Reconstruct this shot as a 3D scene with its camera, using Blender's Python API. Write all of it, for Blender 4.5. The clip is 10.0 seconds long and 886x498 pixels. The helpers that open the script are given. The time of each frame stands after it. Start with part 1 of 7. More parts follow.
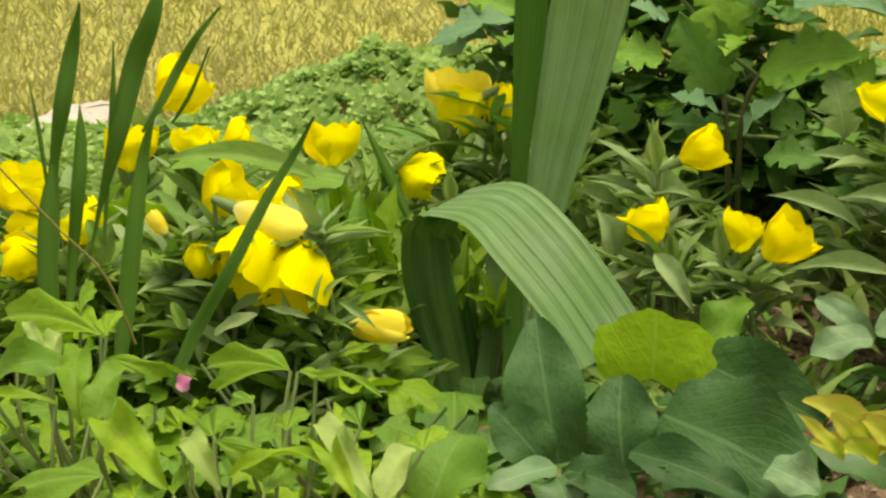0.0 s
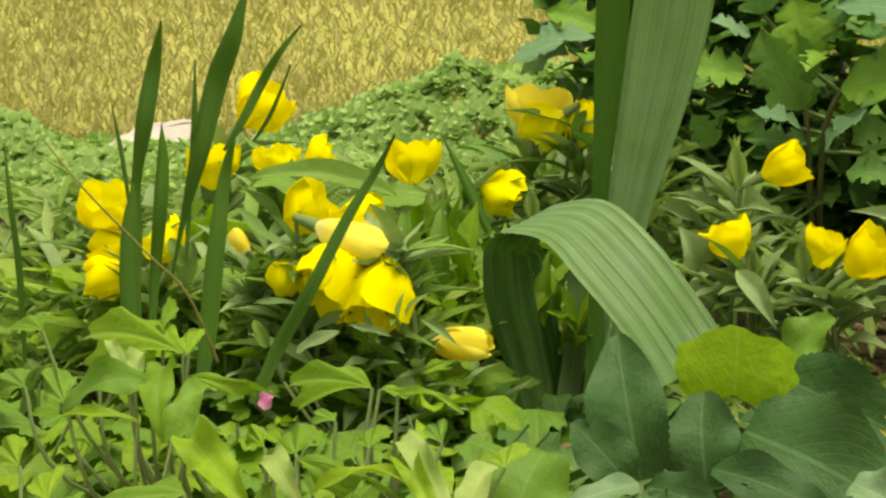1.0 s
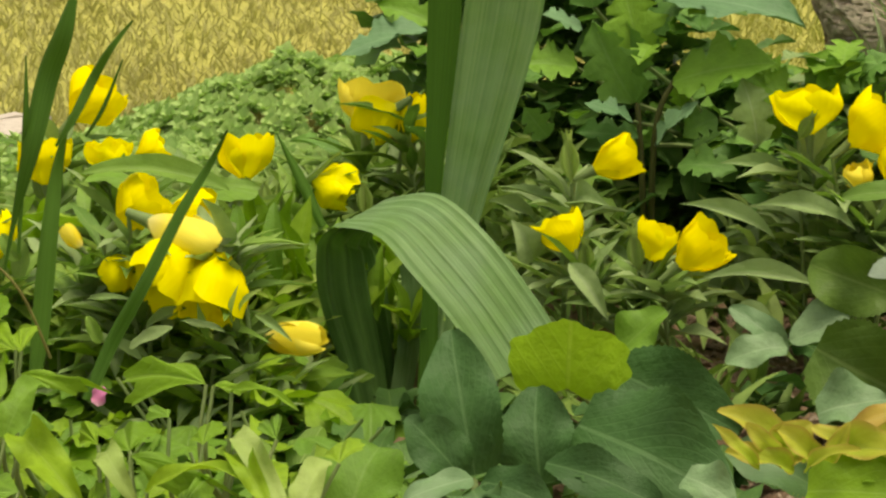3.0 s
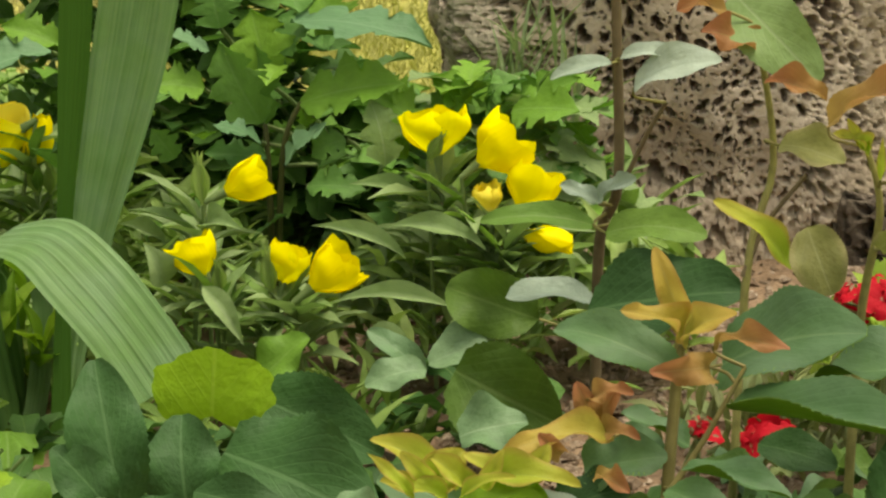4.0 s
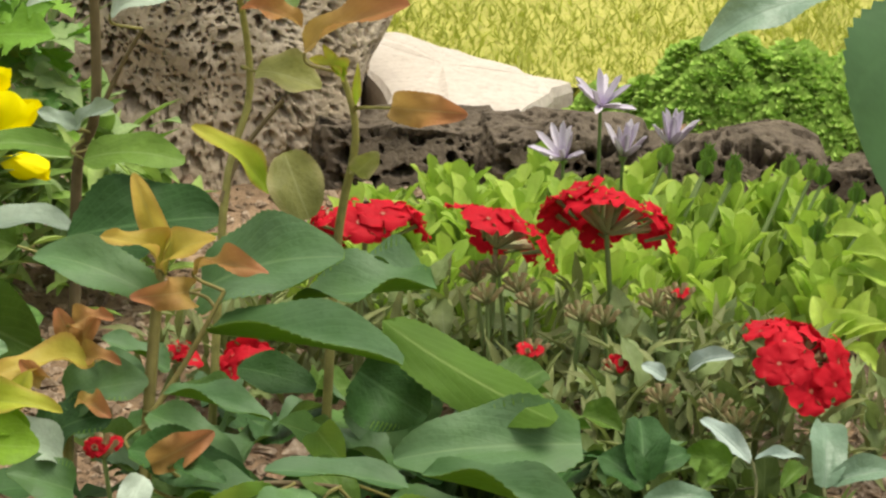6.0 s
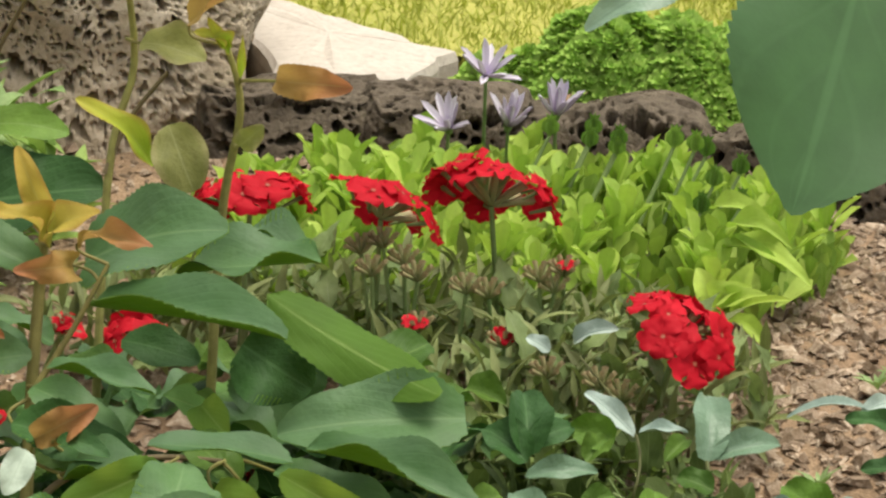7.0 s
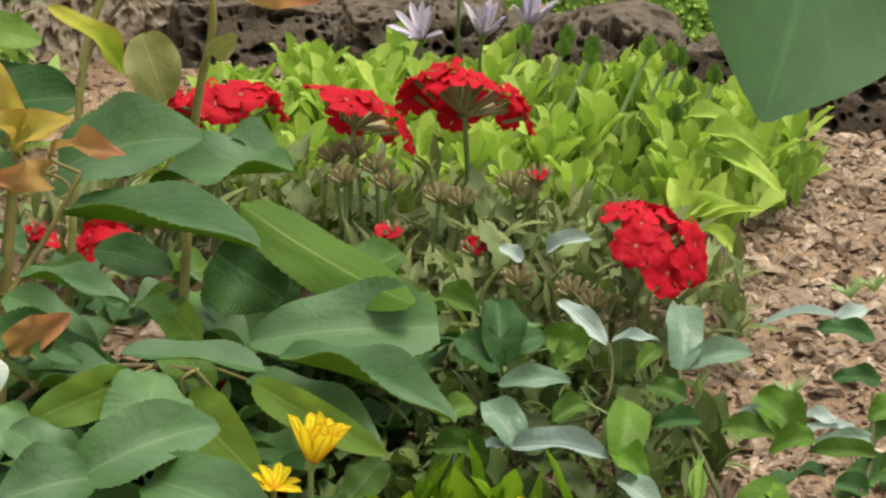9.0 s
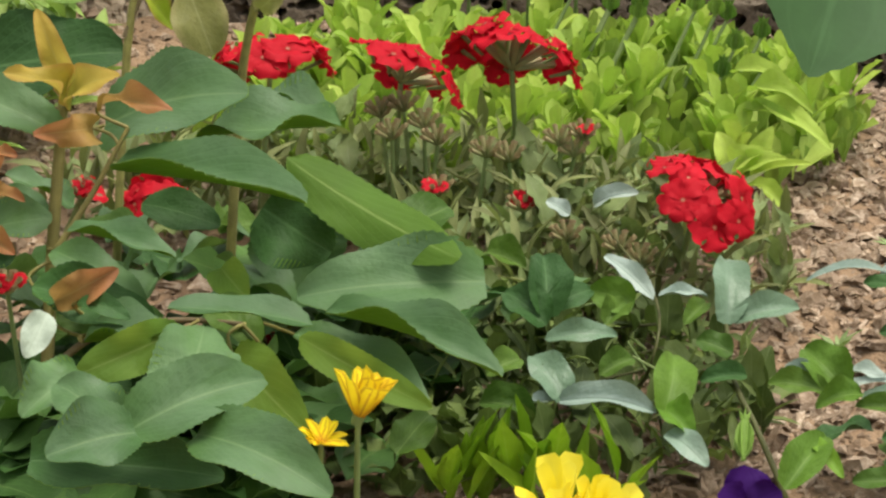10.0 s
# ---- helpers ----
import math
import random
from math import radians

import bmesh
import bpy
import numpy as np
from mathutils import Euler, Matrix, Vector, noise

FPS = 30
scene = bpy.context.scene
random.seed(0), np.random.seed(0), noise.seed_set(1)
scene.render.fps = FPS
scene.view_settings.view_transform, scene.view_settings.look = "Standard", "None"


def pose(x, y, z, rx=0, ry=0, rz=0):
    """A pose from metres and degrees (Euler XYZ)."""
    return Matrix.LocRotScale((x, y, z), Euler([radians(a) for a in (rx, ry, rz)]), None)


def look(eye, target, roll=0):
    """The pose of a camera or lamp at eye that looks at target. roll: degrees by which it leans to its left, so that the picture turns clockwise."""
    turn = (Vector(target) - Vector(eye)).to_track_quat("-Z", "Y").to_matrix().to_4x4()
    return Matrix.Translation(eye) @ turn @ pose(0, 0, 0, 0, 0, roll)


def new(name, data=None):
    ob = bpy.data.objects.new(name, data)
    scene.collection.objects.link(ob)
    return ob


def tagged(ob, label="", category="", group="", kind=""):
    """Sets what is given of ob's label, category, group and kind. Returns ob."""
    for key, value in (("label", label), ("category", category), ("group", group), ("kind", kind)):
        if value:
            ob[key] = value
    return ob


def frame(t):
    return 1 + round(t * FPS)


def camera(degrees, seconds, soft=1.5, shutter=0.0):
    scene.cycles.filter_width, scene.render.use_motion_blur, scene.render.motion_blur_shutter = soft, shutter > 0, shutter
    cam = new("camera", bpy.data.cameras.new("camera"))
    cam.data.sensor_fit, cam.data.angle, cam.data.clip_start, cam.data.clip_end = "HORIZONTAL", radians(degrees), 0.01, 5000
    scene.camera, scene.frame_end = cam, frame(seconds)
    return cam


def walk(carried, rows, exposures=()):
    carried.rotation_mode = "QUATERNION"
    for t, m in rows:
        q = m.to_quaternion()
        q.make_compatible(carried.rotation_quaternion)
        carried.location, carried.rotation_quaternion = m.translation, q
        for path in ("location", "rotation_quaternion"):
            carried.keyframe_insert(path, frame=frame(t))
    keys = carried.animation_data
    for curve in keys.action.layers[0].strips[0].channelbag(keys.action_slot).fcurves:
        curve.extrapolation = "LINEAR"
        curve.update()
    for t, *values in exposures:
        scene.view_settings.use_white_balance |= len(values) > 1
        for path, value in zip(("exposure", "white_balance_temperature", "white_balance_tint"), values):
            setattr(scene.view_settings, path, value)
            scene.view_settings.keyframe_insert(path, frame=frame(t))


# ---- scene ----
cam = camera(14.0, 10.0, soft=2.4)
walk(cam, [
    (0.0, pose(0.0354, 0.0076, 0.5972, 74.183, 2.713, 14.978)),
    (0.5, pose(0.0366, 0.0081, 0.5979, 74.235, 3.195, 15.731)),
    (1.0, pose(0.0363, 0.0076, 0.5976, 74.509, 3.268, 16.197)),
    (1.5, pose(0.0371, 0.0065, 0.5958, 74.625, 3.314, 16.677)),
    (2.0, pose(0.0358, 0.0071, 0.5962, 74.545, 3.259, 16.568)),
    (2.2, pose(0.0366, 0.0078, 0.5976, 74.448, 3.235, 16.449)),
    (3.3, pose(0.0362, 0.0080, 0.6069, 73.952, 2.570, 11.852)),
    (3.5, pose(0.0349, 0.0093, 0.6129, 73.754, 2.397, 10.580)),
    (4.0, pose(0.0023, 0.0037, 0.6191, 73.761, 1.478, 6.771)),
    (4.5, pose(0.0019, 0.0043, 0.6189, 73.652, 1.134, 4.472)),
    (5.0, pose(0.0014, 0.0024, 0.6191, 73.379, 0.603, 2.129)),
    (5.5, pose(-0.0000, 0.0000, 0.6200, 73.004, -0.000, 0.004)),
    (6.0, pose(-0.0004, -0.0071, 0.6226, 72.493, -0.446, -1.406)),
    (6.2, pose(-0.0017, -0.0028, 0.6220, 72.428, -0.686, -1.970)),
    (7.3, pose(0.0006, -0.0055, 0.6296, 71.707, -1.112, -3.278)),
    (7.5, pose(-0.0003, -0.0051, 0.6289, 71.658, -1.112, -3.390)),
    (8.0, pose(0.0014, -0.0058, 0.6285, 71.430, -1.199, -3.483)),
    (8.5, pose(0.0014, -0.0049, 0.6268, 71.102, -1.264, -3.484)),
    (9.0, pose(0.0013, -0.0057, 0.6269, 70.490, -1.260, -3.453)),
    (9.5, pose(0.0022, -0.0044, 0.6270, 69.962, -1.146, -3.251)),
    (10.0, pose(0.0019, -0.0065, 0.6276, 69.736, -0.994, -2.732)),
], exposures=[(0.0, 0.6, 7700, 6.5), (1.0, 0.59, 7700, 6.5), (2.0, 0.38, 7900, 7.5), (3.5, 0.5, 7500, 8.5), (4.5, 0.58, 7100, 8), (5.5, 0.7, 6900, 8.5), (7.5, 0.7, 6650, 9.5), (10.0, 0.72, 6650, 11)])

# ---- light: a bright overcast sky ----
world = bpy.data.worlds.new("sky")
scene.world = world
world.use_nodes = True
wn = world.node_tree.nodes
sky = wn.new("ShaderNodeTexSky")
sky.sky_type = "NISHITA"
sky.sun_disc = False
sky.sun_elevation, sky.sun_rotation = radians(78), radians(90)
sky.dust_density = 4.0
cloud = wn.new("ShaderNodeHueSaturation")
cloud.inputs["Saturation"].default_value = 0.12
world.node_tree.links.new(sky.outputs[0], cloud.inputs["Color"])
world.node_tree.links.new(cloud.outputs[0], wn["Background"].inputs[0])
wn["Background"].inputs[1].default_value = 0.13
sun = new("sun", bpy.data.lights.new("sun", "SUN"))
sun.data.energy, sun.data.angle, sun.data.color = 1.9, radians(32), (1.0, 0.93, 0.79)
sun.matrix_world = look((0.4, 1.9, 3.0), (-0.2, 1.9, 0.0))


# ---- materials ----
def material(name, rough=0.5, spec=0.4):
    m = bpy.data.materials.new(name)
    m.use_nodes = True
    b = m.node_tree.nodes["Principled BSDF"]
    b.inputs["Roughness"].default_value = rough
    b.inputs["Specular IOR Level"].default_value = spec
    return m, m.node_tree.nodes, m.node_tree.links, b


def math_node(n, k, op, a, b=None):
    q = n.new("ShaderNodeMath")
    q.operation = op
    for i, v in enumerate((a, b)):
        if v is None:
            continue
        if isinstance(v, (int, float)):
            q.inputs[i].default_value = v
        else:
            k.new(v, q.inputs[i])
    return q.outputs[0]


def mix_colour(n, k, fac, a, b, blend="MIX"):
    q = n.new("ShaderNodeMix")
    q.data_type, q.blend_type = "RGBA", blend
    if isinstance(fac, (int, float)):
        q.inputs[0].default_value = fac
    else:
        k.new(fac, q.inputs[0])
    for i, v in ((6, a), (7, b)):
        if isinstance(v, tuple):
            q.inputs[i].default_value = (*v, 1)
        else:
            k.new(v, q.inputs[i])
    return q.outputs[2]


def noise_node(n, k, scale, detail=3.0, coord="Object", rough=0.55):
    tc, q = n.new("ShaderNodeTexCoord"), n.new("ShaderNodeTexNoise")
    q.inputs["Scale"].default_value, q.inputs["Detail"].default_value, q.inputs["Roughness"].default_value = scale, detail, rough
    k.new(tc.outputs[coord], q.inputs["Vector"])
    return q.outputs["Fac"]


def ramp(n, k, fac, lo, hi):
    q = n.new("ShaderNodeMapRange")
    q.inputs["From Min"].default_value, q.inputs["From Max"].default_value = lo, hi
    k.new(fac, q.inputs["Value"])
    return q.outputs["Result"]


def bump(n, k, b, height, strength, distance=0.002):
    q = n.new("ShaderNodeBump")
    q.inputs["Strength"].default_value, q.inputs["Distance"].default_value = strength, distance
    k.new(height, q.inputs["Height"])
    k.new(q.outputs[0], b.inputs["Normal"])


def leaf_material(name, light, dark, vein, veins=7.0, rough=0.5, spec=0.22, glow=0.3, island=False, tip=None, edge=None, stripes=0.0, blotch=0.35, slant=1.3, ribs=0.45, sheen=0.0, grain=1.0, dry=None, pass_tint=None, emboss=1.0):
    """A leaf: midrib and side veins by its own u across and v along, blotches, a change from leaf to leaf, light through it."""
    m, n, k, b = material(name, rough, spec)
    uv = n.new("ShaderNodeUVMap")
    sep = n.new("ShaderNodeSeparateXYZ")
    k.new(uv.outputs[0], sep.inputs[0])
    u = math_node(n, k, "ABSOLUTE", math_node(n, k, "SUBTRACT", sep.outputs[0], 0.5))
    v = sep.outputs[1]
    if island:
        who = n.new("ShaderNodeNewGeometry").outputs["Random Per Island"]
    else:
        who = n.new("ShaderNodeObjectInfo").outputs["Random"]
    col = mix_colour(n, k, who, dark, light)
    if dry:
        tc = n.new("ShaderNodeTexCoord")
        sx = n.new("ShaderNodeSeparateXYZ")
        k.new(tc.outputs["Object"], sx.inputs[0])
        patch = math_node(n, k, "ADD", sx.outputs[0], math_node(n, k, "MULTIPLY", noise_node(n, k, 3.0, 3.0), 0.6))
        col = mix_colour(n, k, ramp(n, k, patch, 0.25, -0.25), col, dry)
    spots = ramp(n, k, noise_node(n, k, 5.0 * grain, 4.0), 0.35, 0.7)
    col = mix_colour(n, k, math_node(n, k, "MULTIPLY", spots, blotch), col, tuple(c * 0.55 for c in dark))
    if tip:
        col = mix_colour(n, k, ramp(n, k, math_node(n, k, "ADD", v, math_node(n, k, "MULTIPLY", noise_node(n, k, 2.0, 2.0), 0.5)), 0.5, 1.25), col, tip)
    if edge:
        col = mix_colour(n, k, ramp(n, k, u, 0.34, 0.5), col, edge)
    if stripes:
        comb = n.new("ShaderNodeCombineXYZ")
        k.new(math_node(n, k, "MULTIPLY", sep.outputs[0], stripes * 0.3), comb.inputs[0])
        k.new(math_node(n, k, "MULTIPLY", v, 1.2), comb.inputs[1])
        streak = n.new("ShaderNodeTexNoise")
        streak.inputs["Scale"].default_value, streak.inputs["Detail"].default_value = 1.0, 3.0
        k.new(comb.outputs[0], streak.inputs["Vector"])
        rib = ramp(n, k, streak.outputs["Fac"], 0.35, 0.68)
    else:
        side = math_node(n, k, "SINE", math_node(n, k, "MULTIPLY", math_node(n, k, "SUBTRACT", v, math_node(n, k, "MULTIPLY", u, slant)), veins * 6.2832))
        rib = math_node(n, k, "MULTIPLY", ramp(n, k, side, 0.8, 1.0), 0.3)
    mid = ramp(n, k, u, 0.03, 0.012)
    rib = math_node(n, k, "MAXIMUM", rib, mid) if not stripes else rib
    col = mix_colour(n, k, math_node(n, k, "MULTIPLY", rib, ribs), col, vein)
    if sheen:
        # pale grey-green patches put the sky's sheen into the leaf colour
        sky_sheen = math_node(n, k, "MULTIPLY", ramp(n, k, noise_node(n, k, 1.7 * grain, 2.0), 0.35, 0.7), sheen)
        col = mix_colour(n, k, sky_sheen, col, (0.26, 0.36, 0.27))
    k.new(col, b.inputs["Base Color"])
    relief = math_node(n, k, "ADD", math_node(n, k, "MULTIPLY", rib, -0.7), math_node(n, k, "MULTIPLY", noise_node(n, k, 7.0 * grain, 3.0), 0.8))
    bump(n, k, b, relief, (0.4 if grain > 1 else 0.16) * emboss, 0.0015 if grain > 1 else 0.02)
    tr = n.new("ShaderNodeBsdfTranslucent")
    if pass_tint:
        tr.inputs[0].default_value = (*pass_tint, 1)
    else:
        k.new(mix_colour(n, k, 0.5, col, (0.55, 0.75, 0.08), "MULTIPLY") if not tip else col, tr.inputs[0])
    mx = n.new("ShaderNodeMixShader")
    mx.inputs[0].default_value = glow
    k.new(b.outputs[0], mx.inputs[1])
    k.new(tr.outputs[0], mx.inputs[2])
    k.new(mx.outputs[0], n["Material Output"].inputs[0])
    return m


def petal_material(name, light, dark, base, rough=0.6, glow=0.35, lines=26.0, line=None):
    m, n, k, b = material(name, rough, 0.12)
    uv = n.new("ShaderNodeUVMap")
    sep = n.new("ShaderNodeSeparateXYZ")
    k.new(uv.outputs[0], sep.inputs[0])
    v = sep.outputs[1]
    who = n.new("ShaderNodeObjectInfo").outputs["Random"]
    col = mix_colour(n, k, who, dark, light)
    col = mix_colour(n, k, math_node(n, k, "MULTIPLY", ramp(n, k, noise_node(n, k, 3.0, 3.0), 0.4, 0.75), 0.35), col, dark)
    col = mix_colour(n, k, ramp(n, k, v, 0.35, 0.0), col, base)
    wave = math_node(n, k, "SINE", math_node(n, k, "MULTIPLY", sep.outputs[0], lines * 3.1416))
    col = mix_colour(n, k, math_node(n, k, "MULTIPLY", ramp(n, k, wave, 0.2, 1.0), 0.6 if line else 0.08), col, line or dark)
    k.new(col, b.inputs["Base Color"])
    bump(n, k, b, math_node(n, k, "ADD", wave, math_node(n, k, "MULTIPLY", noise_node(n, k, 5.0, 3.0), 5.0)), 0.07, 0.008)
    tr = n.new("ShaderNodeBsdfTranslucent")
    k.new(col, tr.inputs[0])
    mx = n.new("ShaderNodeMixShader")
    mx.inputs[0].default_value = glow
    k.new(b.outputs[0], mx.inputs[1])
    k.new(tr.outputs[0], mx.inputs[2])
    k.new(mx.outputs[0], n["Material Output"].inputs[0])
    return m


def grain_material(name, a, b_col, c_col, scale, fine, rough=0.9, strength=0.6, distance=0.004, island=0.0):
    """Earth, stone or bark: a mottle at two scales and relief."""
    m, n, k, b = material(name, rough, 0.2)
    big, small = noise_node(n, k, scale, 5.0), noise_node(n, k, fine, 4.0, rough=0.7)
    col = mix_colour(n, k, ramp(n, k, big, 0.35, 0.65), a, b_col)
    col = mix_colour(n, k, math_node(n, k, "MULTIPLY", ramp(n, k, small, 0.45, 0.7), 0.7), col, c_col)
    if island:
        who = n.new("ShaderNodeNewGeometry").outputs["Random Per Island"]
        col = mix_colour(n, k, math_node(n, k, "MULTIPLY", who, island), col, a)
    k.new(col, b.inputs["Base Color"])
    bump(n, k, b, math_node(n, k, "ADD", big, small), strength, distance)
    return m


PRIM_YELLOW = petal_material("evening_primrose_petal", (0.97, 0.92, 0.006), (0.95, 0.82, 0.004), (0.8, 0.75, 0.03))
PRIM_FADED = petal_material("faded_petal", (0.97, 0.89, 0.14), (0.95, 0.8, 0.07), (0.92, 0.84, 0.35))
RED = petal_material("verbena_petal", (0.62, 0.012, 0.028), (0.42, 0.006, 0.016), (0.36, 0.003, 0.01), lines=5.0, glow=0.25)
EYE = material("floret_eye", 0.6)[0]
EYE.node_tree.nodes["Principled BSDF"].inputs["Base Color"].default_value = (0.35, 0.09, 0.05, 1)
DAISY_WHITE = petal_material("daisy_petal_inside", (0.85, 0.82, 0.86), (0.75, 0.7, 0.8), (0.5, 0.4, 0.6), lines=6.0)
DAISY_MAUVE = petal_material("daisy_petal_outside", (0.55, 0.46, 0.6), (0.42, 0.34, 0.48), (0.3, 0.2, 0.35), lines=2.0, line=(0.9, 0.88, 0.92))
GOLD = petal_material("gold_daisy_petal", (0.95, 0.84, 0.03), (0.94, 0.74, 0.03), (0.85, 0.5, 0.03), lines=5.0, line=(0.45, 0.2, 0.03))
GOLD_PALE = petal_material("pale_gold_daisy_petal", (0.97, 0.9, 0.12), (0.95, 0.84, 0.06), (0.85, 0.55, 0.03), lines=4.0)
PURPLE = petal_material("pansy_petal", (0.04, 0.006, 0.11), (0.024, 0.003, 0.07), (0.012, 0.0, 0.03), lines=14.0, glow=0.12)
PINK = petal_material("pink_petal", (0.75, 0.25, 0.5), (0.65, 0.18, 0.42), (0.7, 0.4, 0.5))

LEAF_PRIM = leaf_material("primrose_leaf", (0.29, 0.46, 0.085), (0.13, 0.26, 0.045), (0.32, 0.44, 0.17), veins=6, glow=0.33)
LEAF_PRIM_PALE = leaf_material("primrose_leaf_pale", (0.34, 0.46, 0.2), (0.2, 0.32, 0.1), (0.34, 0.42, 0.24), veins=6)
LEAF_IRIS = leaf_material("iris_leaf", (0.125, 0.26, 0.06), (0.1, 0.22, 0.05), (0.22, 0.35, 0.13), stripes=95.0, rough=0.5, spec=0.3, glow=0.15, ribs=0.5, sheen=0.18, grain=22.0)
# darker copy of LEAF_IRIS: the shade inside the bend is put into its colour
LEAF_IRIS_SHADED = leaf_material("shaded_iris_leaf", (0.055, 0.14, 0.022), (0.04, 0.11, 0.018), (0.13, 0.25, 0.06), stripes=60.0, rough=0.55, spec=0.3, glow=0.15, ribs=0.55, grain=22.0)
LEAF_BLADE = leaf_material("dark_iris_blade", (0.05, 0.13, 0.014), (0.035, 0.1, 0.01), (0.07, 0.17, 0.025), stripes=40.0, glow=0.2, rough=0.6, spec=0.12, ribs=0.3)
LEAF_SWORD = leaf_material("sword_leaf", (0.085, 0.2, 0.018), (0.045, 0.125, 0.01), (0.12, 0.26, 0.04), stripes=40.0, glow=0.3, rough=0.55, spec=0.25, ribs=0.3)
LEAF_LIME = leaf_material("lime_lobed_leaf", (0.31, 0.49, 0.03), (0.16, 0.32, 0.022), (0.38, 0.52, 0.15), veins=5, glow=0.38, blotch=0.35, ribs=0.2)
LEAF_DARK = leaf_material("dark_rose_leaf", (0.042, 0.12, 0.024), (0.028, 0.085, 0.017), (0.1, 0.2, 0.07), veins=8, rough=0.58, spec=0.24, glow=0.12, sheen=0.04, emboss=1.1, ribs=0.5)
LEAF_ROSE = leaf_material("rose_leaf", (0.092, 0.2, 0.052), (0.042, 0.115, 0.028), (0.19, 0.31, 0.12), veins=8, rough=0.55, spec=0.36, glow=0.18, sheen=0.2, emboss=0.8, ribs=0.4, pass_tint=(0.26, 0.43, 0.075))
LEAF_UNDER = leaf_material("rose_leaf_underside", (0.115, 0.215, 0.03), (0.085, 0.175, 0.022), (0.32, 0.42, 0.13), veins=6, rough=0.6, spec=0.2, glow=0.4, ribs=0.5, pass_tint=(0.45, 0.64, 0.09))
LEAF_ROUND = leaf_material("round_yellow_green_leaf", (0.34, 0.56, 0.03), (0.28, 0.5, 0.025), (0.42, 0.6, 0.07), veins=4, glow=0.4, spec=0.15)
LEAF_RED = leaf_material("new_red_rose_leaf", (0.46, 0.33, 0.09), (0.42, 0.23, 0.075), (0.48, 0.35, 0.15), veins=7, glow=0.4, tip=(0.38, 0.15, 0.07))
LEAF_YOUNG = leaf_material("young_rose_leaf", (0.43, 0.58, 0.045), (0.34, 0.49, 0.035), (0.48, 0.55, 0.15), veins=7, glow=0.42, tip=(0.5, 0.47, 0.07), edge=(0.46, 0.36, 0.07), ribs=0.3)
LEAF_AMBER = leaf_material("amber_rose_leaf", (0.56, 0.52, 0.09), (0.48, 0.42, 0.07), (0.52, 0.48, 0.18), veins=7, glow=0.45, tip=(0.54, 0.38, 0.08), edge=(0.5, 0.33, 0.08), ribs=0.3)
# darker version of LEAF_MID, shade among the low leaves put into its colour
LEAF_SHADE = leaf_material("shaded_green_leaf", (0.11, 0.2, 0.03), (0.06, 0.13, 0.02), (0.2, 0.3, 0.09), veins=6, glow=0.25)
LEAF_PALE_LIME = leaf_material("pale_lime_leaf", (0.42, 0.56, 0.17), (0.32, 0.46, 0.11), (0.46, 0.58, 0.24), veins=5, glow=0.36, blotch=0.25, ribs=0.25)
LEAF_SAGE = leaf_material("sage_green_rose_leaf", (0.22, 0.35, 0.17), (0.14, 0.26, 0.11), (0.3, 0.42, 0.24), veins=7, rough=0.5, spec=0.35, glow=0.18)
LEAF_OLIVE = leaf_material("olive_rose_leaf", (0.3, 0.31, 0.1), (0.2, 0.2, 0.06), (0.36, 0.38, 0.18), veins=7, glow=0.35, edge=(0.33, 0.3, 0.13))
LEAF_GREY = leaf_material("grey_green_rose_leaf", (0.42, 0.5, 0.4), (0.29, 0.38, 0.28), (0.28, 0.36, 0.26), veins=7, glow=0.15, spec=0.4)
LEAF_CHRYS = leaf_material("chrysanthemum_leaf", (0.18, 0.36, 0.07), (0.085, 0.21, 0.045), (0.22, 0.38, 0.13), veins=5, glow=0.3, ribs=0.3)
LEAF_TEAL = leaf_material("teal_chrysanthemum_leaf", (0.16, 0.3, 0.14), (0.11, 0.23, 0.1), (0.22, 0.34, 0.2), veins=5, glow=0.15)
LEAF_FRESH = leaf_material("fresh_chrysanthemum_leaf", (0.23, 0.43, 0.05), (0.13, 0.29, 0.035), (0.26, 0.42, 0.12), veins=5, glow=0.32, ribs=0.3)
LEAF_MID = leaf_material("mid_green_leaf", (0.2, 0.37, 0.04), (0.14, 0.29, 0.034), (0.27, 0.42, 0.12), veins=5, glow=0.33, ribs=0.25)
LEAF_MAT = leaf_material("spatulate_leaf", (0.56, 0.71, 0.14), (0.34, 0.51, 0.085), (0.47, 0.63, 0.15), veins=3, glow=0.4, blotch=0.25)
LEAF_VERB = leaf_material("verbena_leaf", (0.28, 0.36, 0.14), (0.14, 0.2, 0.07), (0.32, 0.38, 0.2), veins=6)
CALYX = leaf_material("verbena_calyx", (0.42, 0.47, 0.22), (0.31, 0.33, 0.15), (0.4, 0.4, 0.22), veins=2, glow=0.2, tip=(0.4, 0.29, 0.17))
LEAF_SHRUB = leaf_material("smooth_shrub_leaf", (0.056, 0.132, 0.046), (0.048, 0.115, 0.04), (0.09, 0.19, 0.08), veins=3, rough=0.55, spec=0.3, glow=0.2, ribs=0.3, blotch=0.5, emboss=0.2)
LEAF_GRASS = leaf_material("leaf_green_rose_leaf", (0.13, 0.245, 0.03), (0.09, 0.185, 0.024), (0.2, 0.32, 0.08), veins=6, glow=0.25, ribs=0.35)
LEAF_BLUE = leaf_material("blue_grey_leaf", (0.4, 0.48, 0.43), (0.25, 0.34, 0.29), (0.15, 0.23, 0.17), veins=6, glow=0.1, spec=0.45, rough=0.42, ribs=0.9, emboss=1.0, blotch=0.15)
